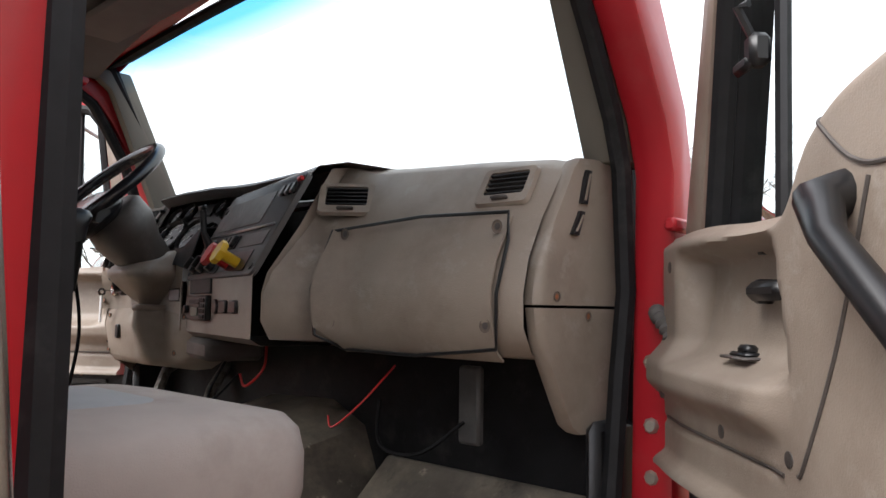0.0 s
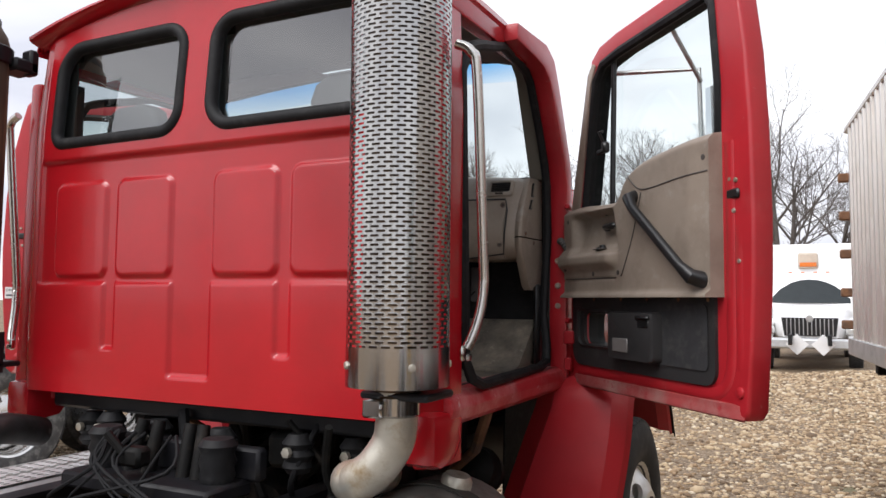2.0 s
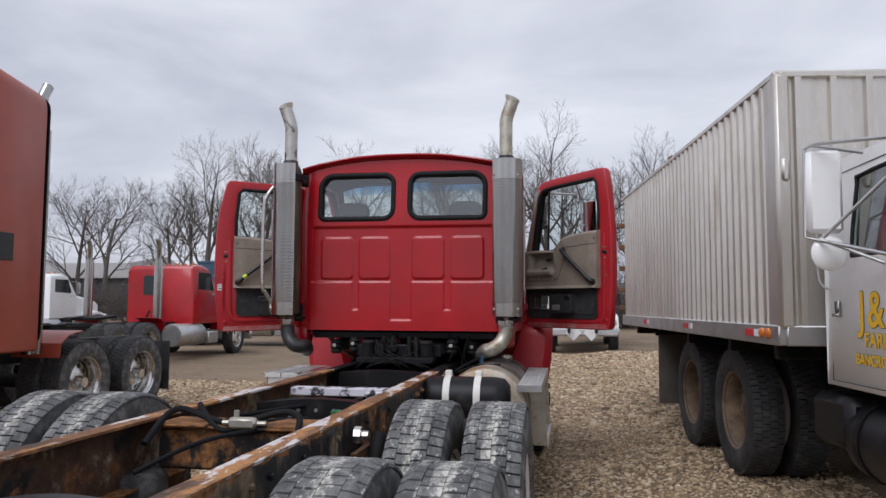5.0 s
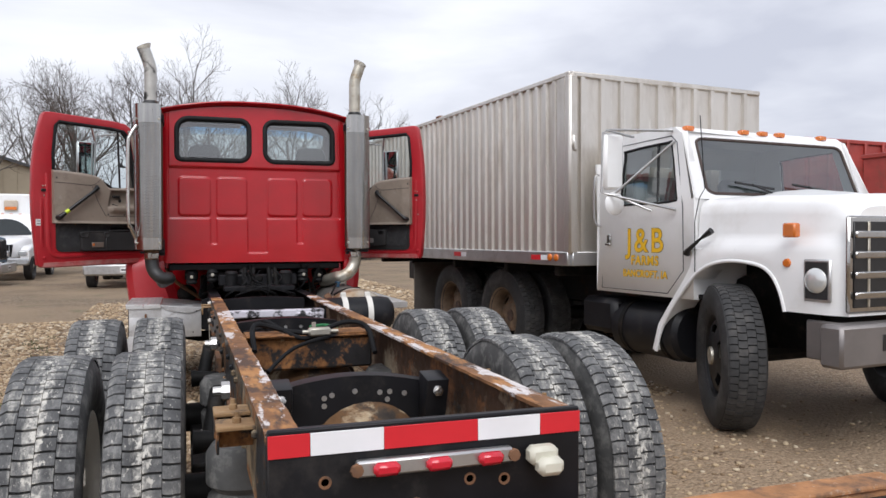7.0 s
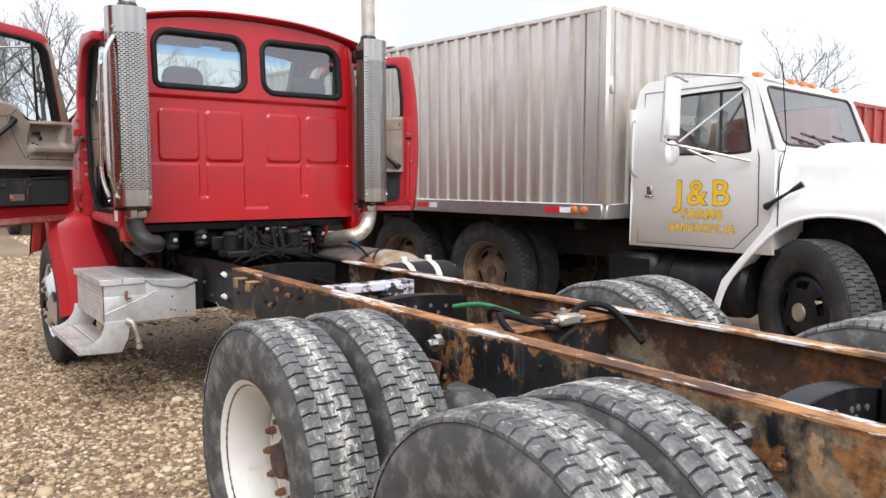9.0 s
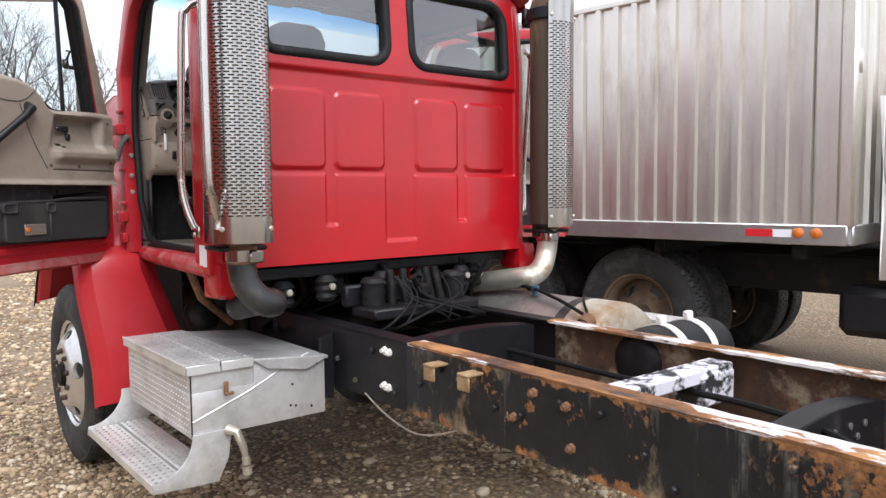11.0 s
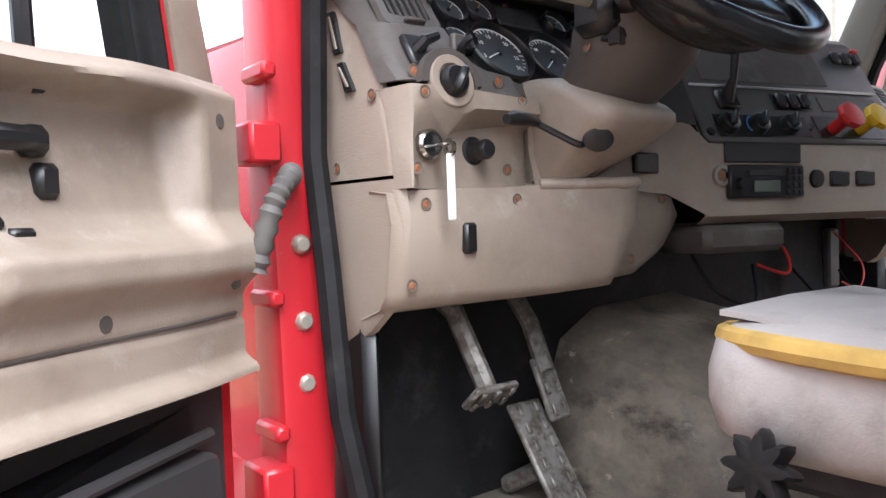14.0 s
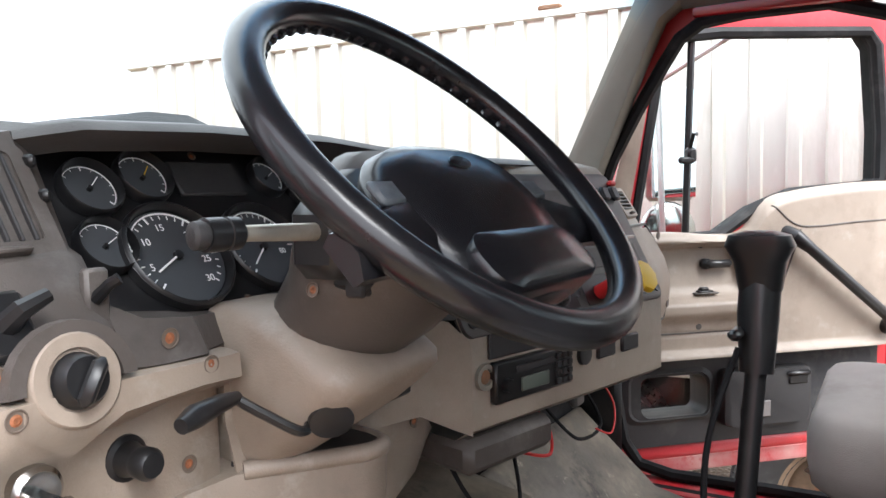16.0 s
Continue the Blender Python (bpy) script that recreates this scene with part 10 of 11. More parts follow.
pod = G().block((-0.060, -0.005, -0.06), (0.075, 0.08, 0.05), 0.014, MW).block((-0.592, 0.868, 2.158), (0.062, 0.066, 0.07), 0.014).block((-0.575, 0.852, 2.122), (0.05, 0.04, 0.025), 0.008)
pod_ob = part("switch_pod", pod, black_plastic, col, "black switch pod with a rubber boot")
for k in range(5):
    part("boot_rib", G().block((-0.598 + k * 0.012, 0.842 + 0.003 * (k % 2), 2.118), (0.006, 0.02, 0.022), 0.002), rubber, pod_ob)
st = part("turn_signal_stalk", G().tube([(-0.585, 0.862, 2.163), (-0.6500, 0.866, 2.166), (-0.7100, 0.874, 2.168)], [0.0085, 0.0075, 0.006], 12), dull_steel, col, "turn signal stalk")
part("stalk_knob", G().tube([(-0.6970, 0.873, 2.168), (-0.7000, 0.873, 2.168), (-0.7100, 0.8745, 2.168), (-0.7105, 0.8745, 2.168), (-0.7130, 0.875, 2.168), (-0.7135, 0.875, 2.168), (-0.7280, 0.877, 2.168), (-0.7290, 0.877, 2.168)], [0.009, 0.0125, 0.0130, 0.0118, 0.0118, 0.0130, 0.0128, 0.0105], 20), black_plastic, st)
part("knob_end", G().tube([(-0.7290, 0.877, 2.168), (-0.7310, 0.877, 2.168), (-0.7370, 0.878, 2.168), (-0.7390, 0.8785, 2.168)], [0.0105, 0.0112, 0.0105, 0.0075], 16), grey_plastic, st, "grey push button end")
screw((-0.600, 0.888, 2.112), Matrix.Rotation(radians(-80), 4, "Y"), col, 0.008)
sw = part("steering_wheel", G().ring([(0.2025 * math.cos(a), 0.2025 * math.sin(a), 0) for a in [2 * math.pi * k / 64 for k in range(64)]], 0.0165, 14, MW), wheel_leather, truck, "large black steering wheel")
grip = G()
for k in range(22):
    a = radians(20 + 140 * k / 21)
    grip.lathe([(0.0, -0.006), (0.0075, -0.004), (0.0085, 0.0), (0.0075, 0.004), (0.0, 0.006)], 8, MW @ Matrix.Translation((0.19 * math.cos(a), 0.19 * math.sin(a), -0.004)))
tagged(part("bumpy_grip", grip, wheel_leather, sw), kind="stuff")
pad = [[((0.108 - 0.018 * (math.sin(a) < 0) * -math.sin(a)) * w * (abs(math.cos(a)) ** 0.6) * (1 if math.cos(a) >= 0 else -1), 0.090 * h * (abs(math.sin(a)) ** 0.7) * (1 if math.sin(a) >= 0 else -1) - 0.063, z) for a in [2 * math.pi * k / 32 for k in range(32)]] for z, w, h in ((-0.065, 0.8, 0.78), (-0.045, 1.02, 1.02), (-0.026, 1.08, 1.06), (-0.010, 1.0, 0.98), (0.000, 0.80, 0.80), (0.004, 0.4, 0.4))]
part("hub_pad", G().loft(pad, MW), wheel_leather, sw, "black padded wheel hub", sharp=60)
part("horn_pad", G().loft([[(x, y, z) for x, y in rounded(-0.092 * f, 0.092 * f, -0.122 - 0.031 * f, -0.122 + 0.031 * f, 0.026 * f, 6)] for z, f in ((-0.03, 0.98), (-0.006, 1.0), (0.002, 0.95), (0.006, 0.8), (0.008, 0.4))], MW), wheel_leather, sw, "raised horn pad")
part("hub_badge", G().lathe([(0.016, 0), (0.014, 0.0012), (0, 0.0012)], 20, MW @ Matrix.Translation((0.0, -0.01, 0.003)) @ Matrix.Scale(0.5, 4, (0, 1, 0))), black_plastic, sw)
for s in (-1, 1):
    sp = [[(x, y + dy, z) for y, z in ((-0.045 * w, -0.028), (-0.05 * w, -0.018), (-0.02 * w, -0.008), (0.02 * w, -0.008), (0.035 * w, -0.018), (0.03 * w, -0.028))] for x, w, dy in ((s * 0.05, 1.1, -0.06), (s * 0.12, 0.8, -0.065), (s * 0.165, 0.6, -0.075), (s * 0.20, 0.5, -0.082))]
    part("spoke", G().loft(sp, MW), wheel_leather, sw)
    part("horn_switch", G().block((s * 0.118, -0.035, -0.010), (0.03, 0.025, 0.008), 0.003, MW), material("worn_switch", (0.09, 0.10, 0.11), 0.4, vary=0.4, vary_scale=60) if "worn_switch" not in bpy.data.materials else bpy.data.materials["worn_switch"], sw)
# ---------------- pedals, shifter, seats ----------------
pedal_steel = material("worn_pedal_steel", (0.22, 0.21, 0.195), 0.55, metal=0.5, vary=0.2, vary_scale=30, spots=(0.10, 0.085, 0.07), spot_scale=40, spot_at=(0.45, 0.6))
for x, y, z, wd, hg, tilt, arm in ((-0.66, 1.04, 1.62, 0.085, 0.05, 50, [(-0.68, 1.20, 1.80), (-0.675, 1.10, 1.74), (-0.66, 1.045, 1.625)]), (-0.47, 1.10, 1.59, 0.05, 0.11, -25, [(-0.48, 1.2, 1.78), (-0.475, 1.14, 1.70), (-0.47, 1.11, 1.62)]), (-0.515, 1.06, 1.48, 0.075, 0.22, -35, [(-0.52, 1.16, 1.42), (-0.515, 1.09, 1.46)])):
    pd = part("pedal", G().tube(arm, 0.016, 8), pedal_steel, truck, "worn steel pedal")
    m = Matrix.Translation((x, y, z)) @ Matrix.Rotation(radians(tilt), 4, "X")
    part("pedal_pad", G().block((0, 0, 0), (wd, 0.012, hg), 0.004, m), pedal_steel, pd)
    tr = G()
    nx_, nz_ = max(2, int(wd / 0.028)), max(2, int(hg / 0.028))
    for i in range(nx_):
        for j in range(nz_):
            tr.block((-wd / 2 + (i + 0.5) * wd / nx_, -0.008, -hg / 2 + (j + 0.5) * hg / nz_), (0.010, 0.006, 0.020), 0.002, m @ Matrix.Rotation(0.0, 4, "Y"))
    tagged(part("pad_grip", tr, pedal_steel, pd), kind="stuff")
PLACE[:] = (-0.075, 0.04, 0.01)
sh_ = part("gear_lever", G().tube([(-0.16, 0.62, 1.45), (-0.09, 0.59, 1.75), (-0.055, 0.58, 1.96), (-0.045, 0.58, 2.02)], 0.013, 10), black_plastic, truck, "black gear lever")
part("lever_sleeve", G().tube([(-0.056, 0.58, 1.95), (-0.045, 0.58, 2.02), (-0.036, 0.579, 2.06)], [0.020, 0.0245, 0.0245], 14), black_plastic, sh_)
part("lever_knob", G().loft([[(x, y, z) for x, y in rounded(-0.035 - w + o, -0.035 + w + o, 0.579 - h, 0.579 + h, min(w, h) * 0.7, 4)] for z, w, h, o in ((2.05, 0.023, 0.025, 0.0), (2.085, 0.027, 0.030, -0.004), (2.105, 0.031, 0.040, -0.008), (2.118, 0.026, 0.035, -0.012), (2.123, 0.013, 0.018, -0.012))]), black_plastic, sh_, "black gear knob")
part("range_switch", G().block((-0.075, 0.60, 2.0), (0.035, 0.016, 0.014), 0.005), black_plastic, sh_)
part("air_line", G().tube(spline([(-0.06, 0.60, 1.98), (-0.10, 0.63, 1.85), (-0.15, 0.62, 1.65), (-0.2, 0.64, 1.48)]), 0.004, 6), hose, sh_)
part("lever_boot", G().lathe([(0.11, 0), (0.10, 0.04), (0.06, 0.07), (0.05, 0.12), (0.02, 0.15), (0.0, 0.15)], 20, Matrix.Translation((-0.165, 0.63, 1.40))), rubber, truck, "black gear lever boot")

PLACE[:] = (0, 0, 0)


def cushion(x0, x1, y0, y1, z0, z1, r=0.05, dome=0.02, n=10):
    """A padded block with a crowned top and rolled edges."""
    rings = []
    for f, zz in ((0.88, z0), (0.97, z0 + 0.02), (1.0, z0 + (z1 - z0) * 0.4), (1.0, z1 - 0.045), (0.975, z1 - 0.015), (0.92, z1), (0.6, z1 + dome * 0.7), (0.2, z1 + dome)):
        cx, cy, hx, hy = (x0 + x1) / 2, (y0 + y1) / 2, (x1 - x0) / 2 * f, (y1 - y0) / 2 * f
        rings.append([(x, y, zz) for x, y in rounded(cx - hx, cx + hx, cy - hy, cy + hy, r * min(1, f), 5)])
    return G().loft(rings)


torn = material("dirty_torn_fabric", (0.43, 0.405, 0.385), 0.95, vary=0.15, vary_scale=7, spots=(0.22, 0.19, 0.17), spot_scale=6, spot_at=(0.5, 0.75), bump=0.4, bump_scale=300)
for s, fab in ((-1, torn), (1, fabric)):
    x0, x1 = (-0.71, -0.25) if s < 0 else (0.26, 0.77)
    front = 0.70 if s < 0 else 0.605
    zt = 1.755 if s < 0 else 1.80
    name = "driver" if s < 0 else "passenger"
    seat = part(name + "_seat", cushion(x0, x1, 0.16, front, zt - (0.13 if s < 0 else 0.15), zt, 0.07), fab, truck, "torn dirty grey driver seat with bare foam" if s < 0 else "light grey cloth passenger seat", sharp=70)
    part("seat_centre", cushion(x0 + 0.10, x1 - 0.10, 0.2, front - 0.10, zt - 0.01, zt + 0.012, 0.05, 0.012), grey_fabric, seat, "blue-grey seat panel", sharp=70)
    bk = [[(x, (0.27 if s < 0 else 0.20) - 0.10 * (z - 1.75) / 0.5 - d, z) for x, d in ((x0 + i, 0.0) , (x0 + 0.04 + i, 0.05), ((x0 + x1) / 2, 0.045), (x1 - 0.04 - i, 0.05), (x1 - i, 0.0), (x1 - 0.02 - i, -0.07), ((x0 + x1) / 2, -0.09), (x0 + 0.02 + i, -0.07))] for z, i in ((1.72, 0.03), (1.85, 0.0), (2.05, 0.0), (2.18, 0.03), (2.24, 0.08))]
    part("backrest", G().loft(bk), fab, seat, "grey cloth backrest", sharp=80)
    hx = (x0 + x1) / 2 + (0.02 if s < 0 else 0.0)
    part("headrest", G().loft([[(x, y, z) for x, y in rounded(hx - w, hx + w, 0.13, 0.21, 0.035, 4)] for z, w in ((2.24, 0.10), (2.27, 0.14), (2.34, 0.145), (2.39, 0.125), (2.41, 0.09))]), grey_plastic, seat, "dark headrest", sharp=60)
    part("seat_base", G().loft([[(x, y, z) for x, y in rounded(x0 + 0.05 + k, x1 - 0.05 - k, 0.18, front - 0.14 - k, 0.03, 3)] for z, k in ((1.40, 0.0), (1.46, 0.015), (1.50, 0.0), (1.555, 0.015), (1.61, 0.02))]), rubber, seat, "black rubber seat bellows", sharp=50)
    part("seat_frame", G().block(((x0 + x1) / 2, (0.2 + front) / 2 - 0.03, 1.62), (x1 - x0 - 0.06, front - 0.22, 0.05), 0.01), black_plain, seat)
    if s < 0:
        part("foam_edge", G().tube(spline([(x0 + 0.01, 0.25, zt - 0.012), (x0 - 0.004, 0.45, zt - 0.016), (x0 + 0.012, 0.62, zt - 0.012), (x0 + 0.08, 0.695, zt - 0.016), (-0.55, 0.705, zt - 0.022), (-0.38, 0.70, zt - 0.02)]), 0.013, 8), foam, seat, "bare yellow foam edge")
        star = [(0.030 + 0.008 * math.cos(8 * a)) for a in [2 * math.pi * k / 48 for k in range(48)]]
        mk = Matrix.Translation((x0 - 0.01, 0.60, 1.628)) @ Matrix.Rotation(radians(-75), 4, "Y")
        part("seat_knob", G().loft([[(r * f * math.cos(2 * math.pi * k / 48), r * f * math.sin(2 * math.pi * k / 48), z) for k, r in enumerate(star)] for z, f in ((0.0, 0.85), (0.006, 1.0), (0.022, 1.0), (0.028, 0.85), (0.029, 0.3))], mk), black_plastic, seat, "black star knob")
        part("seat_flap", G().loft([[(x0 + 0.05, y, zt + 0.008 + 0.006 * math.sin(y * 30)) , (x0 + 0.2, y, zt + 0.018), (x0 + 0.38, y, zt + 0.016 + 0.006 * math.cos(y * 25))] for y in (0.40, 0.48, 0.56, 0.64, 0.685)], wrap=False), torn, seat, "loose grey cloth flap", thick=0.006)
book = thing("paper_booklet", (0, 0, 0), 0, "thick white paper booklet lying on the torn driver seat", "booklet")
mb = Matrix.Translation((-0.52, 0.42, 1.80)) @ Matrix.Rotation(radians(25), 4, "Z") @ Matrix.Rotation(radians(6), 4, "X")
part("page_block", G().block((0, 0, 0), (0.20, 0.15, 0.035), 0.003, mb), material("paper_edges", (0.62, 0.57, 0.45), 0.8, vary=0.12, vary_scale=60), book)
part("cover", G().block((0, 0, 0.0195), (0.205, 0.155, 0.003), 0.001, mb), white_label, book)
chock = thing("wheel_chock", (0.47, 0.87, 1.397), -40, "black ribbed rubber wedge lying on the cab floor", "wheel chock")
part("wedge", G().prism([(-0.13, 0.0), (0.14, 0.0), (0.14, 0.02), (-0.02, 0.10), (-0.13, 0.115)], "x", -0.055, 0.055), black_plastic, chock, bevel=0.006)
for k in range(7):
    part("rib", G().block((0, -0.09 + k * 0.032, 0.113 - max(0, k - 2) * 0.0165), (0.10, 0.010, 0.016), 0.003), rubber, chock)
part("trim_strip", G().tube(spline([(-0.33, 0.72, 1.40), (-0.33, 0.9, 1.402), (-0.36, 1.05, 1.405)]), 0.012, 6), floor_mat, truck)

# ---------------- parked vehicles round the yard ----------------
def skin(stations):
    """A body over cross-sections (y, half width, bottom, top, corner radius)."""
    rings = []
    for y, half, lo, hi, r in stations:
        rings.append([(x, y, z) for x, z in rounded(-half, half, lo, hi, (0.03, 0.03, r, r), 4)])
    return G().loft(rings)


def tractor(at, turn, paint, label, sleeper=True, tall=3.9, stacks=True, rims=None, group="parked trucks", box_body=False):
    """A highway tractor that looks along its +y; its origin lies between the rear axles on the ground."""
    t = thing("tractor_truck", at, turn, label, "truck", group)
    for s in (-1, 1):
        part("frame_rail", G().block((s * 0.42, 2.3, 0.88), (0.09, 7.4, 0.26), 0.01), black_frame, t)
        for y in (-0.635, 0.635):
            wheel(t, s * 1.08, y, 0.51, s, DRIVE[0], DARK_TREAD, rims or RIM_ALU, HUB_POLISH, None, "dual wheel with a polished rim")
            wheel(t, s * 0.74, y, 0.51, s, DRIVE[0], DARK_TREAD, RIM_INNER)
        wheel(t, s * 1.04, 5.6, 0.51, s, STEER[0], DARK_TREAD, rims or RIM_STEER, HUB_WHITE, None, "front wheel with a polished rim")
        part("fuel_tank", G().lathe([(0.0, -0.7), (0.28, -0.7), (0.31, -0.66), (0.31, 0.66), (0.28, 0.7), (0, 0.7)], 24, Matrix.Translation((s * 0.88, 2.9, 0.66)) @ Matrix.Rotation(radians(90), 4, "X")), aluminium, t, "polished fuel tank")
        part("step", G().block((s * 0.98, 4.05, 0.55), (0.36, 0.6, 0.34), 0.03), aluminium, t)
        part("mud_flap", G().block((s * 0.92, -1.28, 0.58), (0.62, 0.014, 0.72), 0.003), rubber, t, "black mud flap")
        part("flap_mark", G().block((s * 0.92, -1.292, 0.42), (0.36, 0.004, 0.07), 0.001), white_print, t)
        part("quarter_fender", G().loft([[(s * (0.60 + w), y, z) for w in (0.0, 0.32, 0.62, 0.64)] for y, z in ((1.22, 0.85), (1.2, 1.02), (1.05, 1.12), (0.8, 1.16))], wrap=False), paint, t, thick=0.01)
        arch = [(6.5, 0.62), (6.3, 1.02), (5.95, 1.19), (5.6, 1.22), (5.25, 1.16), (5.0, 0.98), (4.88, 0.70)]
        part("front_fender", G().loft([[(s * 0.62, y, z + 0.05), (s * 0.95, y, z + 0.02), (s * 1.18, y, z - 0.03), (s * 1.2, y, z - 0.12)] for y, z in arch], wrap=False), paint, t, "painted front fender", thick=0.012)
        part("headlight", G().block((s * 0.86, 6.50, 1.0), (0.32, 0.12, 0.20), 0.03), clear_lens, t)
        part("door_window", G().prism([(3.32, 1.92), (3.32, 2.40), (4.05, 2.40), (4.24, 1.98), (4.24, 1.90)], "x", s * 1.008, s * 1.022), black_glass, t, "dark side window")
        part("door_line", G().block((s * 1.006, 3.24, 1.75), (0.012, 0.012, 1.3), 0.003), ink, t)
        mr = part("mirror", G().block((s * 1.24, 4.35, 2.08), (0.16, 0.06, 0.42), 0.02), aluminium, t, "tall side mirror")
        part("mirror_bracket", G().tube([(s * 1.0, 4.25, 2.34), (s * 1.24, 4.36, 2.32), (s * 1.24, 4.36, 1.82), (s * 1.0, 4.2, 1.78)], 0.012, 6), aluminium, mr)
        if stacks:
            part("exhaust_pipe", G().tube([(s * 0.98, 1.36 if sleeper else 1.30, 0.9), (s * 0.98, 1.36 if sleeper else 1.30, tall - 0.55)], 0.11, 14).tube([(s * 0.98, 1.36 if sleeper else 1.30, tall - 0.56), (s * 0.98, 1.36 if sleeper else 1.30, tall - 0.15), (s * 0.98, 1.28 if sleeper else 1.2, tall)], 0.065, 12), chrome, t, "chrome exhaust stack")
    if box_body:
        for y0, y1, hi in ((0.75, 2.95, tall - 0.1), (3.0, 4.3, tall - 0.12)):
            part("box_body", G().block((0, (y0 + y1) / 2, (hi + 1.02) / 2), (2.4, y1 - y0, hi - 1.02), 0.03), paint, t, "plain faded blue box")
        for s in (-1, 1):
            for k in range(6):
                part("box_rib", G().block((s * 1.205, 0.85 + 0.4 * k, 2.0), (0.03, 0.05, 1.95), 0.008), paint, t)
            part("box_rail", G().block((s * 1.205, 1.85, tall - 0.1), (0.06, 2.2, 0.08), 0.01), paint, t)
    elif sleeper:
        part("sleeper", skin([(1.5, 1.16, 0.98, tall - 0.25, 0.16), (1.56, 1.2, 0.95, tall - 0.15, 0.2), (2.4, 1.2, 0.95, tall, 0.22), (3.08, 1.18, 0.95, tall - 0.25, 0.22)]), paint, t, "tall sleeper box", sharp=40)
        part("sleeper_edge", G().loft([[(x, y, z) for x, z in rounded(-1.19, 1.19, 0.98, tall - 0.18, 0.18, 4)] for y in (1.482, 1.50)]), seal, t)
        for s in (-1, 1):
            part("sleeper_vent", G().block((s * 1.206, 2.2, 2.1), (0.012, 0.4, 0.3), 0.004), black_plastic, t)
        part("cab", skin([(3.09, 1.12, 0.95, tall - 0.75, 0.2), (3.6, 1.05, 0.95, 2.85, 0.16), (3.9, 1.0, 0.95, 2.66, 0.14), (4.1, 0.99, 0.95, 2.52, 0.12), (4.62, 0.98, 0.95, 1.86, 0.08)]), paint, t, "painted cab", sharp=40)
    else:
        part("cab", skin([(3.10, 1.0, 0.95, 2.50, 0.12), (3.16, 1.02, 0.95, 2.58, 0.14), (3.7, 1.02, 0.95, 2.62, 0.14), (4.1, 0.99, 0.95, 2.52, 0.12), (4.62, 0.98, 0.95, 1.86, 0.08)]), paint, t, "painted day cab", sharp=40)
        part("rear_window", G().prism(rounded(-0.52, 0.02, 1.75, 2.3, 0.06, 4), "y", 3.085, 3.1), black_glass, t, "dark rear window")
        part("air_hoses", G().tube(spline([(0.0, 3.06, 1.5), (0.1, 2.7, 1.1), (-0.1, 2.5, 1.0), (-0.2, 2.9, 1.3)]), 0.03, 6), hose, t)
    part("windshield", G().loft([[(0.9 * u, 4.14 + 0.04 * (1 - u * u), 2.46) for u in [i / 4 for i in range(-4, 5)]], [(0.93 * u, 4.63 + 0.05 * (1 - u * u), 1.88) for u in [i / 4 for i in range(-4, 5)]]], wrap=False), black_glass, t, "dark windshield", thick=0.01)
    part("hood", skin([(4.60, 0.94, 0.95, 1.86, 0.16), (5.3, 0.80, 0.95, 1.78, 0.18), (6.3, 0.66, 0.85, 1.62, 0.16), (6.52, 0.60, 0.75, 1.52, 0.12)]), paint, t, "long painted hood", sharp=45)
    gr = part("grille", G().block((0, 6.535, 1.15), (0.96, 0.05, 0.66), 0.03), chrome, t, "bright grille")
    for k in range(9):
        part("grille_bar", G().block((-0.4 + 0.1 * k, 6.565, 1.15), (0.03, 0.02, 0.56), 0.004), black_plastic, gr)
    part("bumper", G().block((0, 6.66, 0.56), (2.36, 0.14, 0.34), 0.05), aluminium, t, "bright steel bumper")
    part("plate", G().block((0.0, 6.735, 0.56), (0.30, 0.006, 0.15), 0.002), white_label, t, "small white plate")
    part("plate_mark", G().block((0.0, 6.74, 0.56), (0.22, 0.004, 0.05), 0.001), ink, t)
    part("fifth_wheel", G().loft([[(x, y, 1.10 + 0.05 * ease(-0.5, 0.5, y)) for x, y in ((-0.45, -0.4), (-0.12, -0.55), (-0.08, -0.1), (0.08, -0.1), (0.12, -0.55), (0.45, -0.4), (0.45, 0.35), (0.2, 0.55), (-0.2, 0.55), (-0.45, 0.35))], [(x, y, 1.16 + 0.05 * ease(-0.5, 0.5, y)) for x, y in ((-0.45, -0.4), (-0.12, -0.55), (-0.08, -0.1), (0.08, -0.1), (0.12, -0.55), (0.45, -0.4), (0.45, 0.35), (0.2, 0.55), (-0.2, 0.55), (-0.45, 0.35))]]), grease, t, "greasy fifth wheel plate")
    part("axle", G().tube([(-0.9, -0.635, 0.51), (0.9, -0.635, 0.51)], 0.09, 10), grease, t)
    part("axle", G().tube([(-0.9, 0.635, 0.51), (0.9, 0.635, 0.51)], 0.09, 10), grease, t)
    for k in range(5):
        part("roof_lamp", G().block((-0.5 + 0.25 * k, 3.95, 2.66), (0.10, 0.08, 0.04), 0.012), amber_lens, t)
    return t


black_glass = material("dark_far_glass", (0.02, 0.026, 0.028), 0.06, vary=0.1)
tractor((-5.8, 3.2, 0.05), 180, orange_red, "orange-red sleeper tractor with polished dual wheels", True, 4.1)
tractor((-10.0, 10.4, 0.05), 0, red_paint, "red day cab tractor with chrome stacks", False, 3.15)
tractor((-12.9, 20.9, 0.05), -90, blue_paint, "faded blue box truck with silver tanks", True, 3.15, stacks=False, box_body=True)
tractor((-18.4, 15.6, 0.05), 0, white_paint, "white day cab tractor with a dark rear window", False, 3.0)
tractor((-21.7, 15.9, 0.05), 0, white_paint, "white day cab tractor with a roof fairing", False, 2.9, stacks=False)
tractor((-2.4, 24.3, 0.05), 180, red_paint, "red tractor with a bright bumper and small plate", False, 3.0)


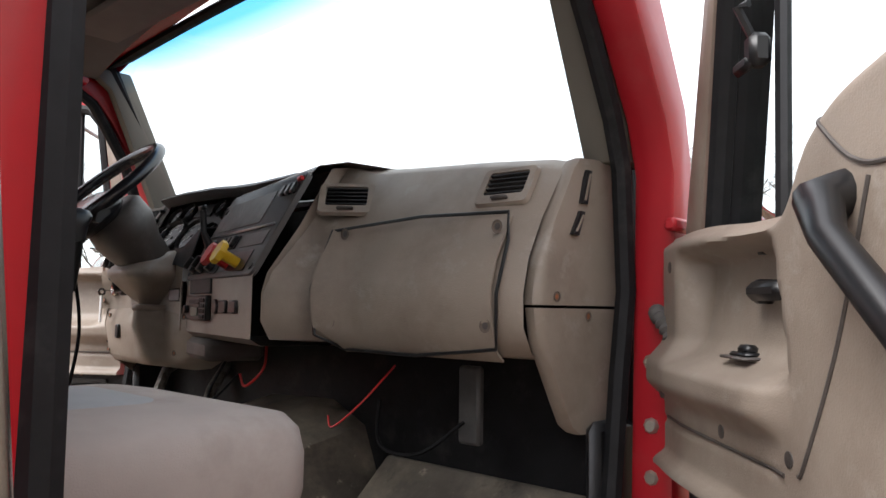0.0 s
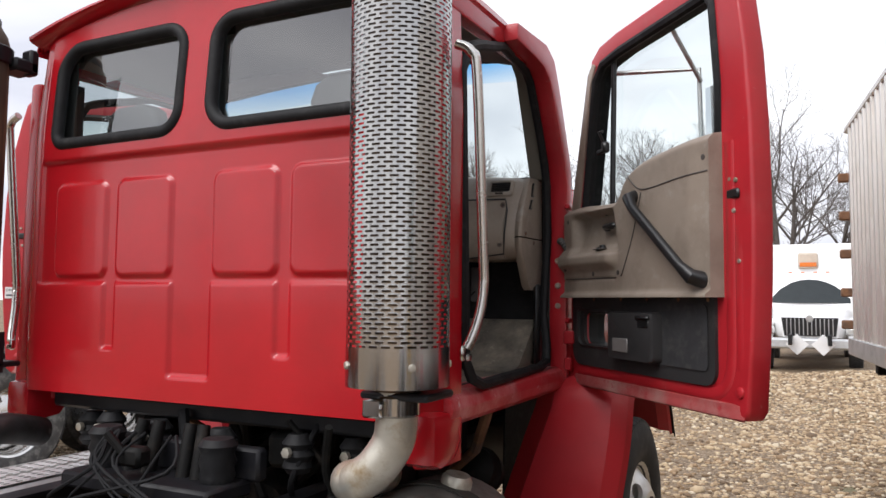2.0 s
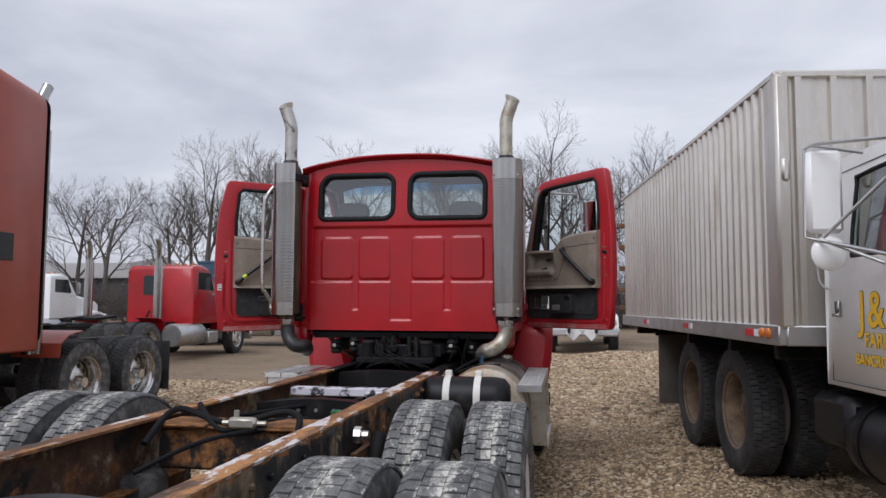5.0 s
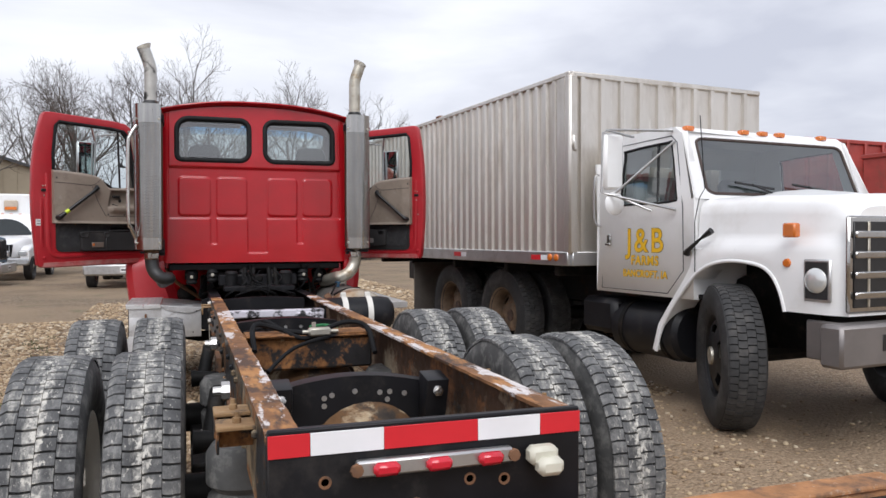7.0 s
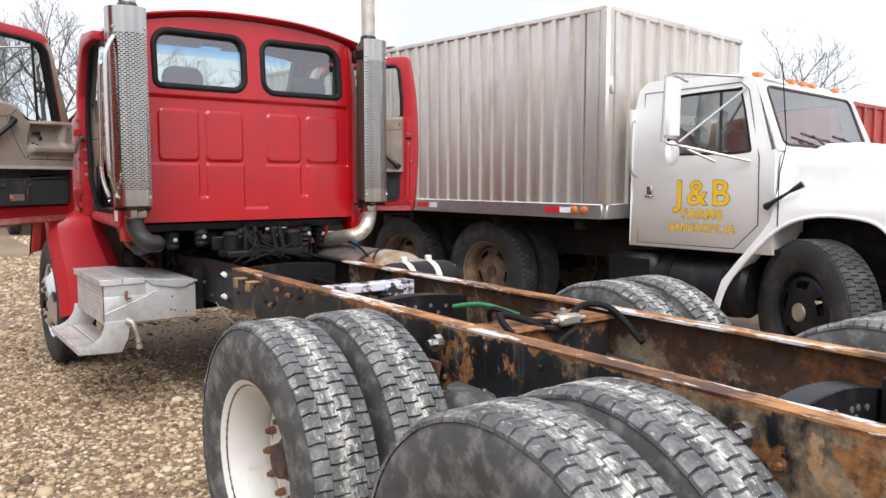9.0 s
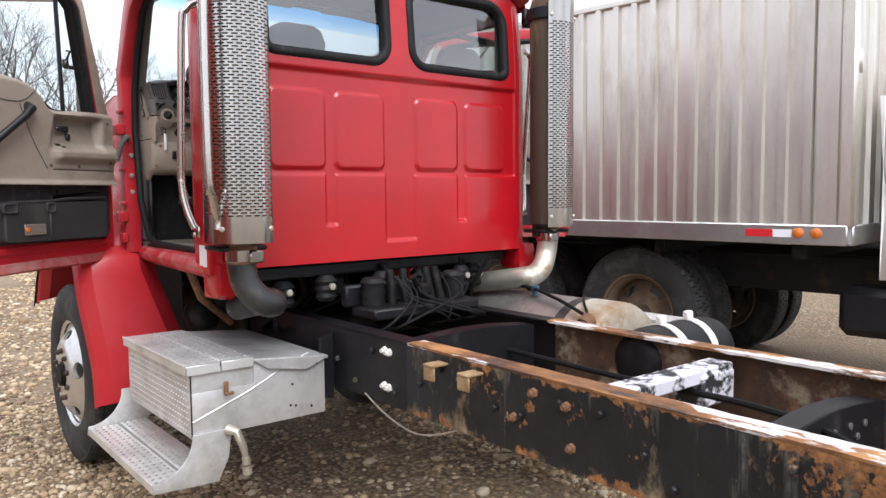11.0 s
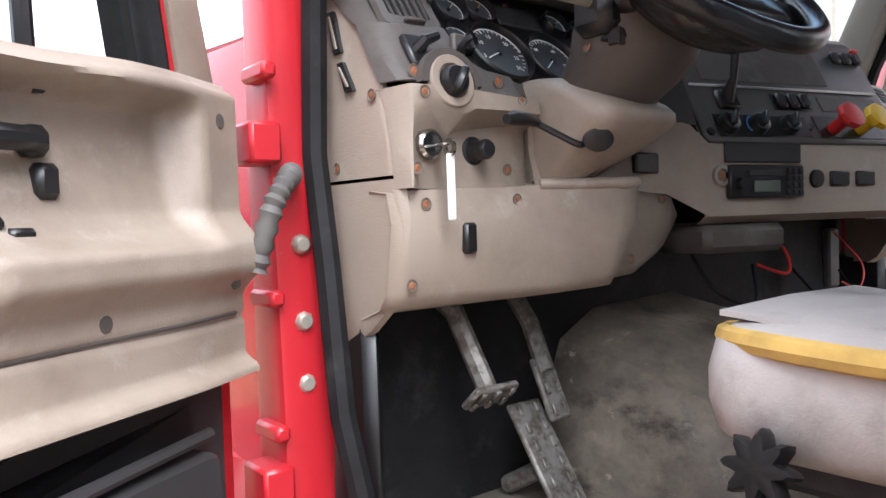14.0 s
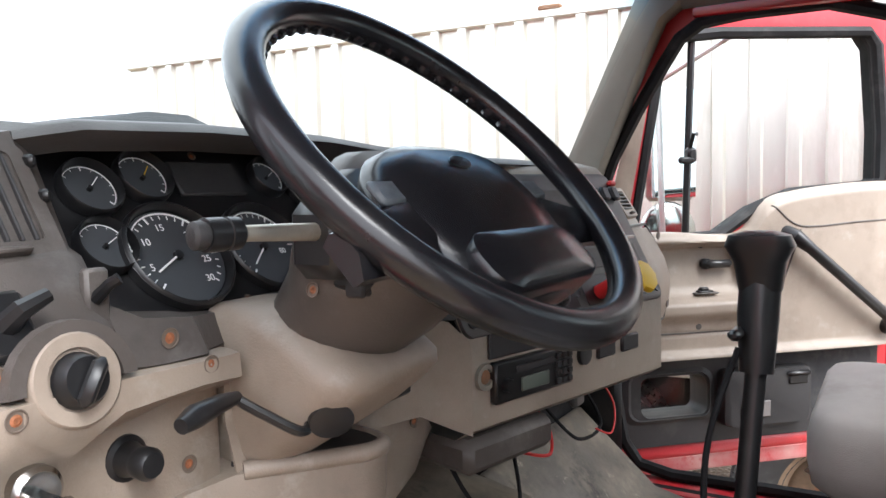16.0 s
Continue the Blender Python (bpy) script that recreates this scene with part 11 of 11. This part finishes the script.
def box_truck(at, turn, label):
    """A white hooded truck with a tall box body; it looks along its +y."""
    t = thing("box_truck", at, turn, label, "truck", "parked trucks")
    for s in (-1, 1):
        part("frame_rail", G().block((s * 0.42, -2.0, 0.78), (0.09, 7.0, 0.24), 0.01), black_frame, t)
        wheel(t, s * 1.0, 0.0, 0.50, s, STEER[0], DARK_TREAD, RIM_BLACK, HUB_WHITE)
        wheel(t, s * 1.0, -4.2, 0.50, s, DRIVE[0], DARK_TREAD, RIM_INNER)
        part("front_fender", skin([(-0.75, 0.14, 0.55, 1.2, 0.06), (-0.5, 0.17, 0.85, 1.30, 0.1), (0.45, 0.17, 0.85, 1.24, 0.1), (0.85, 0.15, 0.62, 1.1, 0.08)]).tube([(0, 0, 1), (0, 0.01, 1)], 0.01, 3), white_paint, t, "white front fender", sharp=45).matrix_basis = pose(s * 0.98, 0, 0)
        part("headlight", G().block((s * 0.92, 0.86, 0.98), (0.30, 0.08, 0.17), 0.03), clear_lens, t)
        part("mirror", G().block((s * 1.22, -0.85, 1.75), (0.2, 0.08, 0.4), 0.03), black_plastic, t)
        part("door_window", G().prism([(-1.75, 1.62), (-1.75, 2.18), (-1.2, 2.18), (-0.92, 1.62)], "x", s * 1.04, s * 1.055), black_glass, t)
    part("cab", skin([(-2.0, 1.03, 0.7, 2.42, 0.12), (-1.25, 1.05, 0.7, 2.46, 0.14), (-1.1, 1.03, 0.7, 2.34, 0.12), (-0.62, 1.02, 0.7, 1.62, 0.1)]), white_paint, t, "white cab", sharp=40)
    part("windshield", G().loft([[(0.9 * u, -1.10 + 0.04 * (1 - u * u), 2.28) for u in [i / 4 for i in range(-4, 5)]], [(0.95 * u, -0.64 + 0.06 * (1 - u * u), 1.66) for u in [i / 4 for i in range(-4, 5)]]], wrap=False), black_glass, t, "dark windshield", thick=0.01)
    part("hood", skin([(-0.62, 0.98, 0.8, 1.62, 0.2), (0.1, 0.86, 0.8, 1.54, 0.22), (0.7, 0.68, 0.8, 1.42, 0.2), (0.88, 0.60, 0.82, 1.30, 0.16)]), white_paint, t, "white sloping hood", sharp=45)
    gr = part("grille", G().prism([(-0.56, 0.86), (0.56, 0.86), (0.62, 1.30), (-0.62, 1.30)], "y", 0.88, 0.91), black_plastic, t, "dark slatted grille")
    for k in range(12):
        part("grille_bar", G().block((-0.5 + k / 11, 0.918, 1.08), (0.022, 0.02, 0.40), 0.004), aluminium, gr)
    part("grille_badge", G().lathe([(0.09, 0), (0.08, 0.012), (0, 0.014)], 8, Matrix.Translation((0, 0.925, 1.28)) @ Matrix.Rotation(radians(-90), 4, "X")), aluminium, gr)
    part("bumper", G().block((0, 0.98, 0.68), (2.3, 0.16, 0.26), 0.05), material("pale_bumper", (0.55, 0.56, 0.57), 0.4, metal=0.5), t)
    for x in (-0.28, 0.28):
        part("placard", G().block((0, 0, 0), (0.36, 0.01, 0.36), 0.003, Matrix.Translation((x, 1.08, 0.66)) @ Matrix.Rotation(radians(45), 4, "Y")), white_label, t, "white diamond placard")
    part("box_body", skin([(-2.15, 1.16, 0.98, 3.25, 0.06), (-2.2, 1.2, 0.95, 3.3, 0.06), (-7.0, 1.2, 0.95, 3.3, 0.06)]), white_paint, t, "tall white box body", sharp=35)
    lb = part("lamp_box", G().block((0.02, -2.10, 2.82), (0.50, 0.08, 0.44), 0.04), material("pale_lamp_box", (0.5, 0.42, 0.34), 0.5), t, "pale box with an orange lamp")
    part("orange_lamp", G().block((0.02, -2.05, 2.72), (0.42, 0.03, 0.12), 0.01), amber_lens, lb)
    for k in range(4):
        part("roof_lamp", G().block((-0.45 + 0.3 * k, -1.3, 2.47), (0.10, 0.08, 0.04), 0.012), amber_lens, t)
    return t


bt = box_truck((1.75, 19.2, 0.05), 180, "white hooded truck with a tall box and placards")
b2 = copy_thing(bt, pose(-7.2, 24.5, 0.05, 0, 0, 180))
tagged(b2, "white box truck parked in the far row")


def grain_trailer(at, turn, lo, hi, length, label):
    """A wooden-ribbed grain box on wheels, long along its x."""
    t = thing("grain_trailer", at, turn, label, "trailer", "parked grain trailers")
    half = 1.2
    part("floor", G().box(0, length, -half, half, lo - 0.1, lo), rust_brown, t)
    for y in (-half, half):
        part("side_board", G().box(0, length, y - 0.02, y + 0.02, lo, hi), red_far, t, "faded red side boards")
        k = 0
        while k * 0.55 < length - 0.1:
            part("side_rib", G().block((0.1 + k * 0.55, y + 0.05 * (1 if y > 0 else -1), (lo + hi) / 2), (0.08, 0.06, hi - lo), 0.01), red_far, t)
            k += 1
        part("top_rail", G().block((length / 2, y, hi), (length + 0.08, 0.12, 0.09), 0.015), red_far, t)
        part("board_joint", G().block((length / 2, y + 0.024 * (1 if y > 0 else -1), (lo * 0.45 + hi * 0.55)), (length, 0.006, 0.02), 0.001), rust_brown, t)
        for x in (length - 1.6, length - 0.5, 1.2):
            ww = wheel(t, x, y * 0.84, 0.5, 1 if y > 0 else -1, STEER[0], DARK_TREAD, RIM_BLACK)
            ww.matrix_basis = Matrix.Translation((x, y * 0.84, 0.5)) @ Matrix.Rotation(radians(90), 4, "Z")
    for x in (0.0, length):
        part("end_board", G().box(x - 0.02, x + 0.02, -half, half, lo, hi), red_far, t)
        part("end_rail", G().block((x, 0, hi), (0.12, 2 * half + 0.1, 0.09), 0.015), red_far, t)
    for y in (-0.45, 0.45):
        part("frame_rail", G().block((length / 2, y, lo - 0.22), (length, 0.1, 0.24), 0.01), black_frame, t)
    return t


grain_trailer((12.4, 3.3, 0.17), 4, 1.25, 3.0, 6.5, "faded red grain trailer with a ribbed box")
grain_trailer((11.6, 6.6, 0.17), 4, 1.25, 3.45, 7.0, "taller dark red grain trailer parked behind another")

# ---------------- far buildings ----------------
hall = thing("metal_hall", (-20.0, 62.0, 0.0), 0, "tan metal hall with a dark gabled roof", "building", kind="")
gable = [(-11.0, 0.0), (11.0, 0.0), (11.0, 6.2), (0.0, 9.7), (-11.0, 6.2)]
part("wall", G().prism(gable, "y", 0.0, 26.0), tan_wall, hall)
for s in (-1, 1):
    part("roof", G().prism([(0.0, 9.72), (s * 11.5, 6.06), (s * 11.5, 6.28), (0.0, 9.98)], "y", -0.4, 26.4), dark_roof, hall)
for k in range(21):
    x = -10.5 + 1.05 * k
    part("wall_rib", G().box(x - 0.04, x + 0.04, -0.06, 0.0, 0.0, 9.5 - abs(x) * 0.318), tan_wall, hall)
part("door", G().box(-2.2, 2.2, -0.09, -0.02, 0.0, 4.4), white_paint, hall)
shed = thing("long_shed", (-66.0, 72.0, 0.0), 0, "long dark shed with a pale roof edge", "building")
part("wall", G().box(-22, 18, 0, 14, 0, 4.5), material("dark_shed_wall", (0.05, 0.055, 0.07), 0.6, vary=0.15, vary_scale=1), shed)
part("roof", G().prism([(-0.6, 4.5), (14.6, 4.5), (14.6, 5.6), (7.0, 7.4), (-0.6, 6.2)], "x", -22.4, 18.4), material("pale_metal_roof", (0.55, 0.55, 0.56), 0.5, vary=0.06, vary_scale=1), shed)
shed2 = thing("pale_shed", (26.0, 70.0, 0.0), 0, "pale low shed at the yard's far side", "building")
part("wall", G().box(-10, 10, 0, 12, 0, 3.4), tan_wall, shed2)
part("roof", G().prism([(-0.5, 3.4), (12.5, 3.4), (6.0, 5.4)], "x", -10.4, 10.4), dark_roof, shed2)


# ---------------- bare trees ----------------
def bare_tree(seed, height):
    """A leafless tree: trunk and limbs in one mesh, the fine twigs in another."""
    rnd = random.Random(seed)
    wood_, twigs = G(), G()

    def grow(p, d, length, r, level):
        n = 4 if level < 2 else 3 if level < 4 else 2
        path, rad = [p], [r]
        q, way = p.copy(), d.copy()
        for k in range(n):
            way = (way + Vector((rnd.uniform(-1, 1), rnd.uniform(-1, 1), rnd.uniform(-0.5, 0.9))) * (0.10 + 0.05 * level)).normalized()
            q = q + way * length / n
            path.append(q.copy())
            rad.append(r * (1 - 0.62 * (k + 1) / n))
        (wood_ if level < 3 else twigs).tube(path, rad, (9, 6, 4, 3, 3)[level], caps=False)
        if level == 4:
            return
        kids = (7, 6, 6, 5)[level]
        for k in range(kids):
            f = (0.30 if level == 0 else 0.22) + (0.70 if level == 0 else 0.76) * (k + rnd.random() * 0.8) / kids
            i = min(n - 1, int(f * n))
            at = path[i].lerp(path[i + 1], f * n - i)
            along = (path[i + 1] - path[i]).normalized()
            side = along.orthogonal().normalized()
            side = Matrix.Rotation(k * 2.4 + rnd.uniform(-0.6, 0.6), 3, along) @ side
            open_ = rnd.uniform(0.55, 1.0) if level else rnd.uniform(0.6, 0.95)
            way2 = (along * math.cos(open_) + side * math.sin(open_) + Vector((0, 0, 0.22))).normalized()
            ratio = (0.62, 0.58, 0.55, 0.55)[level] * (1.15 - 0.45 * f)
            grow(at, way2, length * ratio * rnd.uniform(0.8, 1.2), max(0.011, rad[i] * (0.58 if level else 0.5)), level + 1)
    grow(Vector((0, 0, -0.1)), Vector((0, 0, 1)), height * 0.62, height * 0.017, 0)
    return mesh_of("trunk", wood_, bark, sharp=60), mesh_of("crown", twigs, bark, sharp=60)


TREES = [bare_tree(s, 16.5) for s in (3, 8, 14, 27)]
places = [(-33.8, 60, 0.92), (-31.0, 58, 1.12), (-37.5, 62, 0.9), (-25.8, 59, 0.8), (-22.4, 57, 1.12), (-16.9, 60, 1.05), (-13.0, 66, 1.0), (-8.8, 58, 1.06), (-5.2, 60, 1.05), (-0.8, 57, 1.12), (-10.4, 68, 1.1), (0.6, 49, 0.86), (3.5, 62, 1.0),
          (-56.5, 60, 0.85), (-52.5, 58, 1.02), (-48.0, 63, 1.0), (-43.0, 60, 1.0), (-29.0, 66, 1.1), (8.0, 60, 1.0), (14.0, 64, 1.05), (22.0, 60, 0.9), (-62.0, 64, 1.0), (-70.0, 60, 1.0), (30.0, 66, 1.0), (-19.5, 54, 0.9)]
# Unseen trees on the other three sides, added to darken reflections in bright metal
places += [(-60 + 9.5 * k + 3 * math.sin(k * 2.3), -62 + 4 * math.sin(k * 1.7), 0.9 + 0.2 * math.sin(k)) for k in range(0, 13, 2)] + [(-72 + 3 * math.sin(k * 1.9), -50 + 10 * k, 1.0) for k in range(0, 10, 4)] + [(66 + 3 * math.sin(k * 2.9), -50 + 10 * k, 1.0) for k in range(0, 11, 4)]
for i, (x, y, size) in enumerate(places):
    t = thing("bare_tree", (x, y, 0.0), 0, "leafless grey-brown tree with fine spreading twigs", "tree", "bare trees behind the yard")
    t.matrix_basis = Matrix.Translation((x, y, 0.0)) @ Matrix.Rotation(i * 1.9, 4, "Z") @ Matrix.Scale(size, 4)
    for nm, me in zip(("trunk", "crown"), TREES[i % 4]):
        ob = new(nm, me)
        ob.parent = t


def bush(seed, size):
    rnd = random.Random(seed)
    g = G()
    for k in range(34):
        a, lean = rnd.uniform(0, 6.28), rnd.uniform(0.1, 0.9)
        p, path = Vector((rnd.uniform(-0.6, 0.6), rnd.uniform(-0.6, 0.6), -0.05)), []
        d = Vector((math.cos(a) * lean, math.sin(a) * lean, 1)).normalized()
        for i in range(5):
            path.append(p.copy())
            d = (d + Vector((rnd.uniform(-0.3, 0.3), rnd.uniform(-0.3, 0.3), rnd.uniform(-0.25, 0.1)))).normalized()
            p = p + d * size * 0.26
        g.tube(path, [0.035, 0.028, 0.02, 0.014, 0.008], 3, caps=False)
        for i in range(1, 5):
            for j in range(7):
                q = path[i] + Vector((0, 0, 0))
                w = Vector((rnd.uniform(-1, 1), rnd.uniform(-1, 1), rnd.uniform(-0.2, 1))).normalized()
                g.tube([q, q + w * size * 0.16, q + w * size * 0.28 + Vector((rnd.uniform(-0.1, 0.1), rnd.uniform(-0.1, 0.1), 0))], [0.012, 0.009, 0.006], 3, caps=False)
    return mesh_of("bush", g, bark, sharp=60)


BUSHES = [bush(s, 3.6) for s in (5, 6)]
for i in range(26):
    ob = new("bush", BUSHES[i % 2])
    x, y = (-2.0 + i * 1.1, 44 + 3 * math.sin(i * 2.1)) if i < 14 else (-64 + (i - 14) * 4.0, 56 + 3 * math.sin(i * 1.7))
    ob.matrix_basis = Matrix.Translation((x, y, 0.0)) @ Matrix.Rotation(i * 1.3, 4, "Z") @ Matrix.Scale(0.8 + 0.4 * ((i * 7) % 5) / 5, 4)
    tagged(ob, "leafless grey thicket bush", "bush", "bushes at the yard edge")
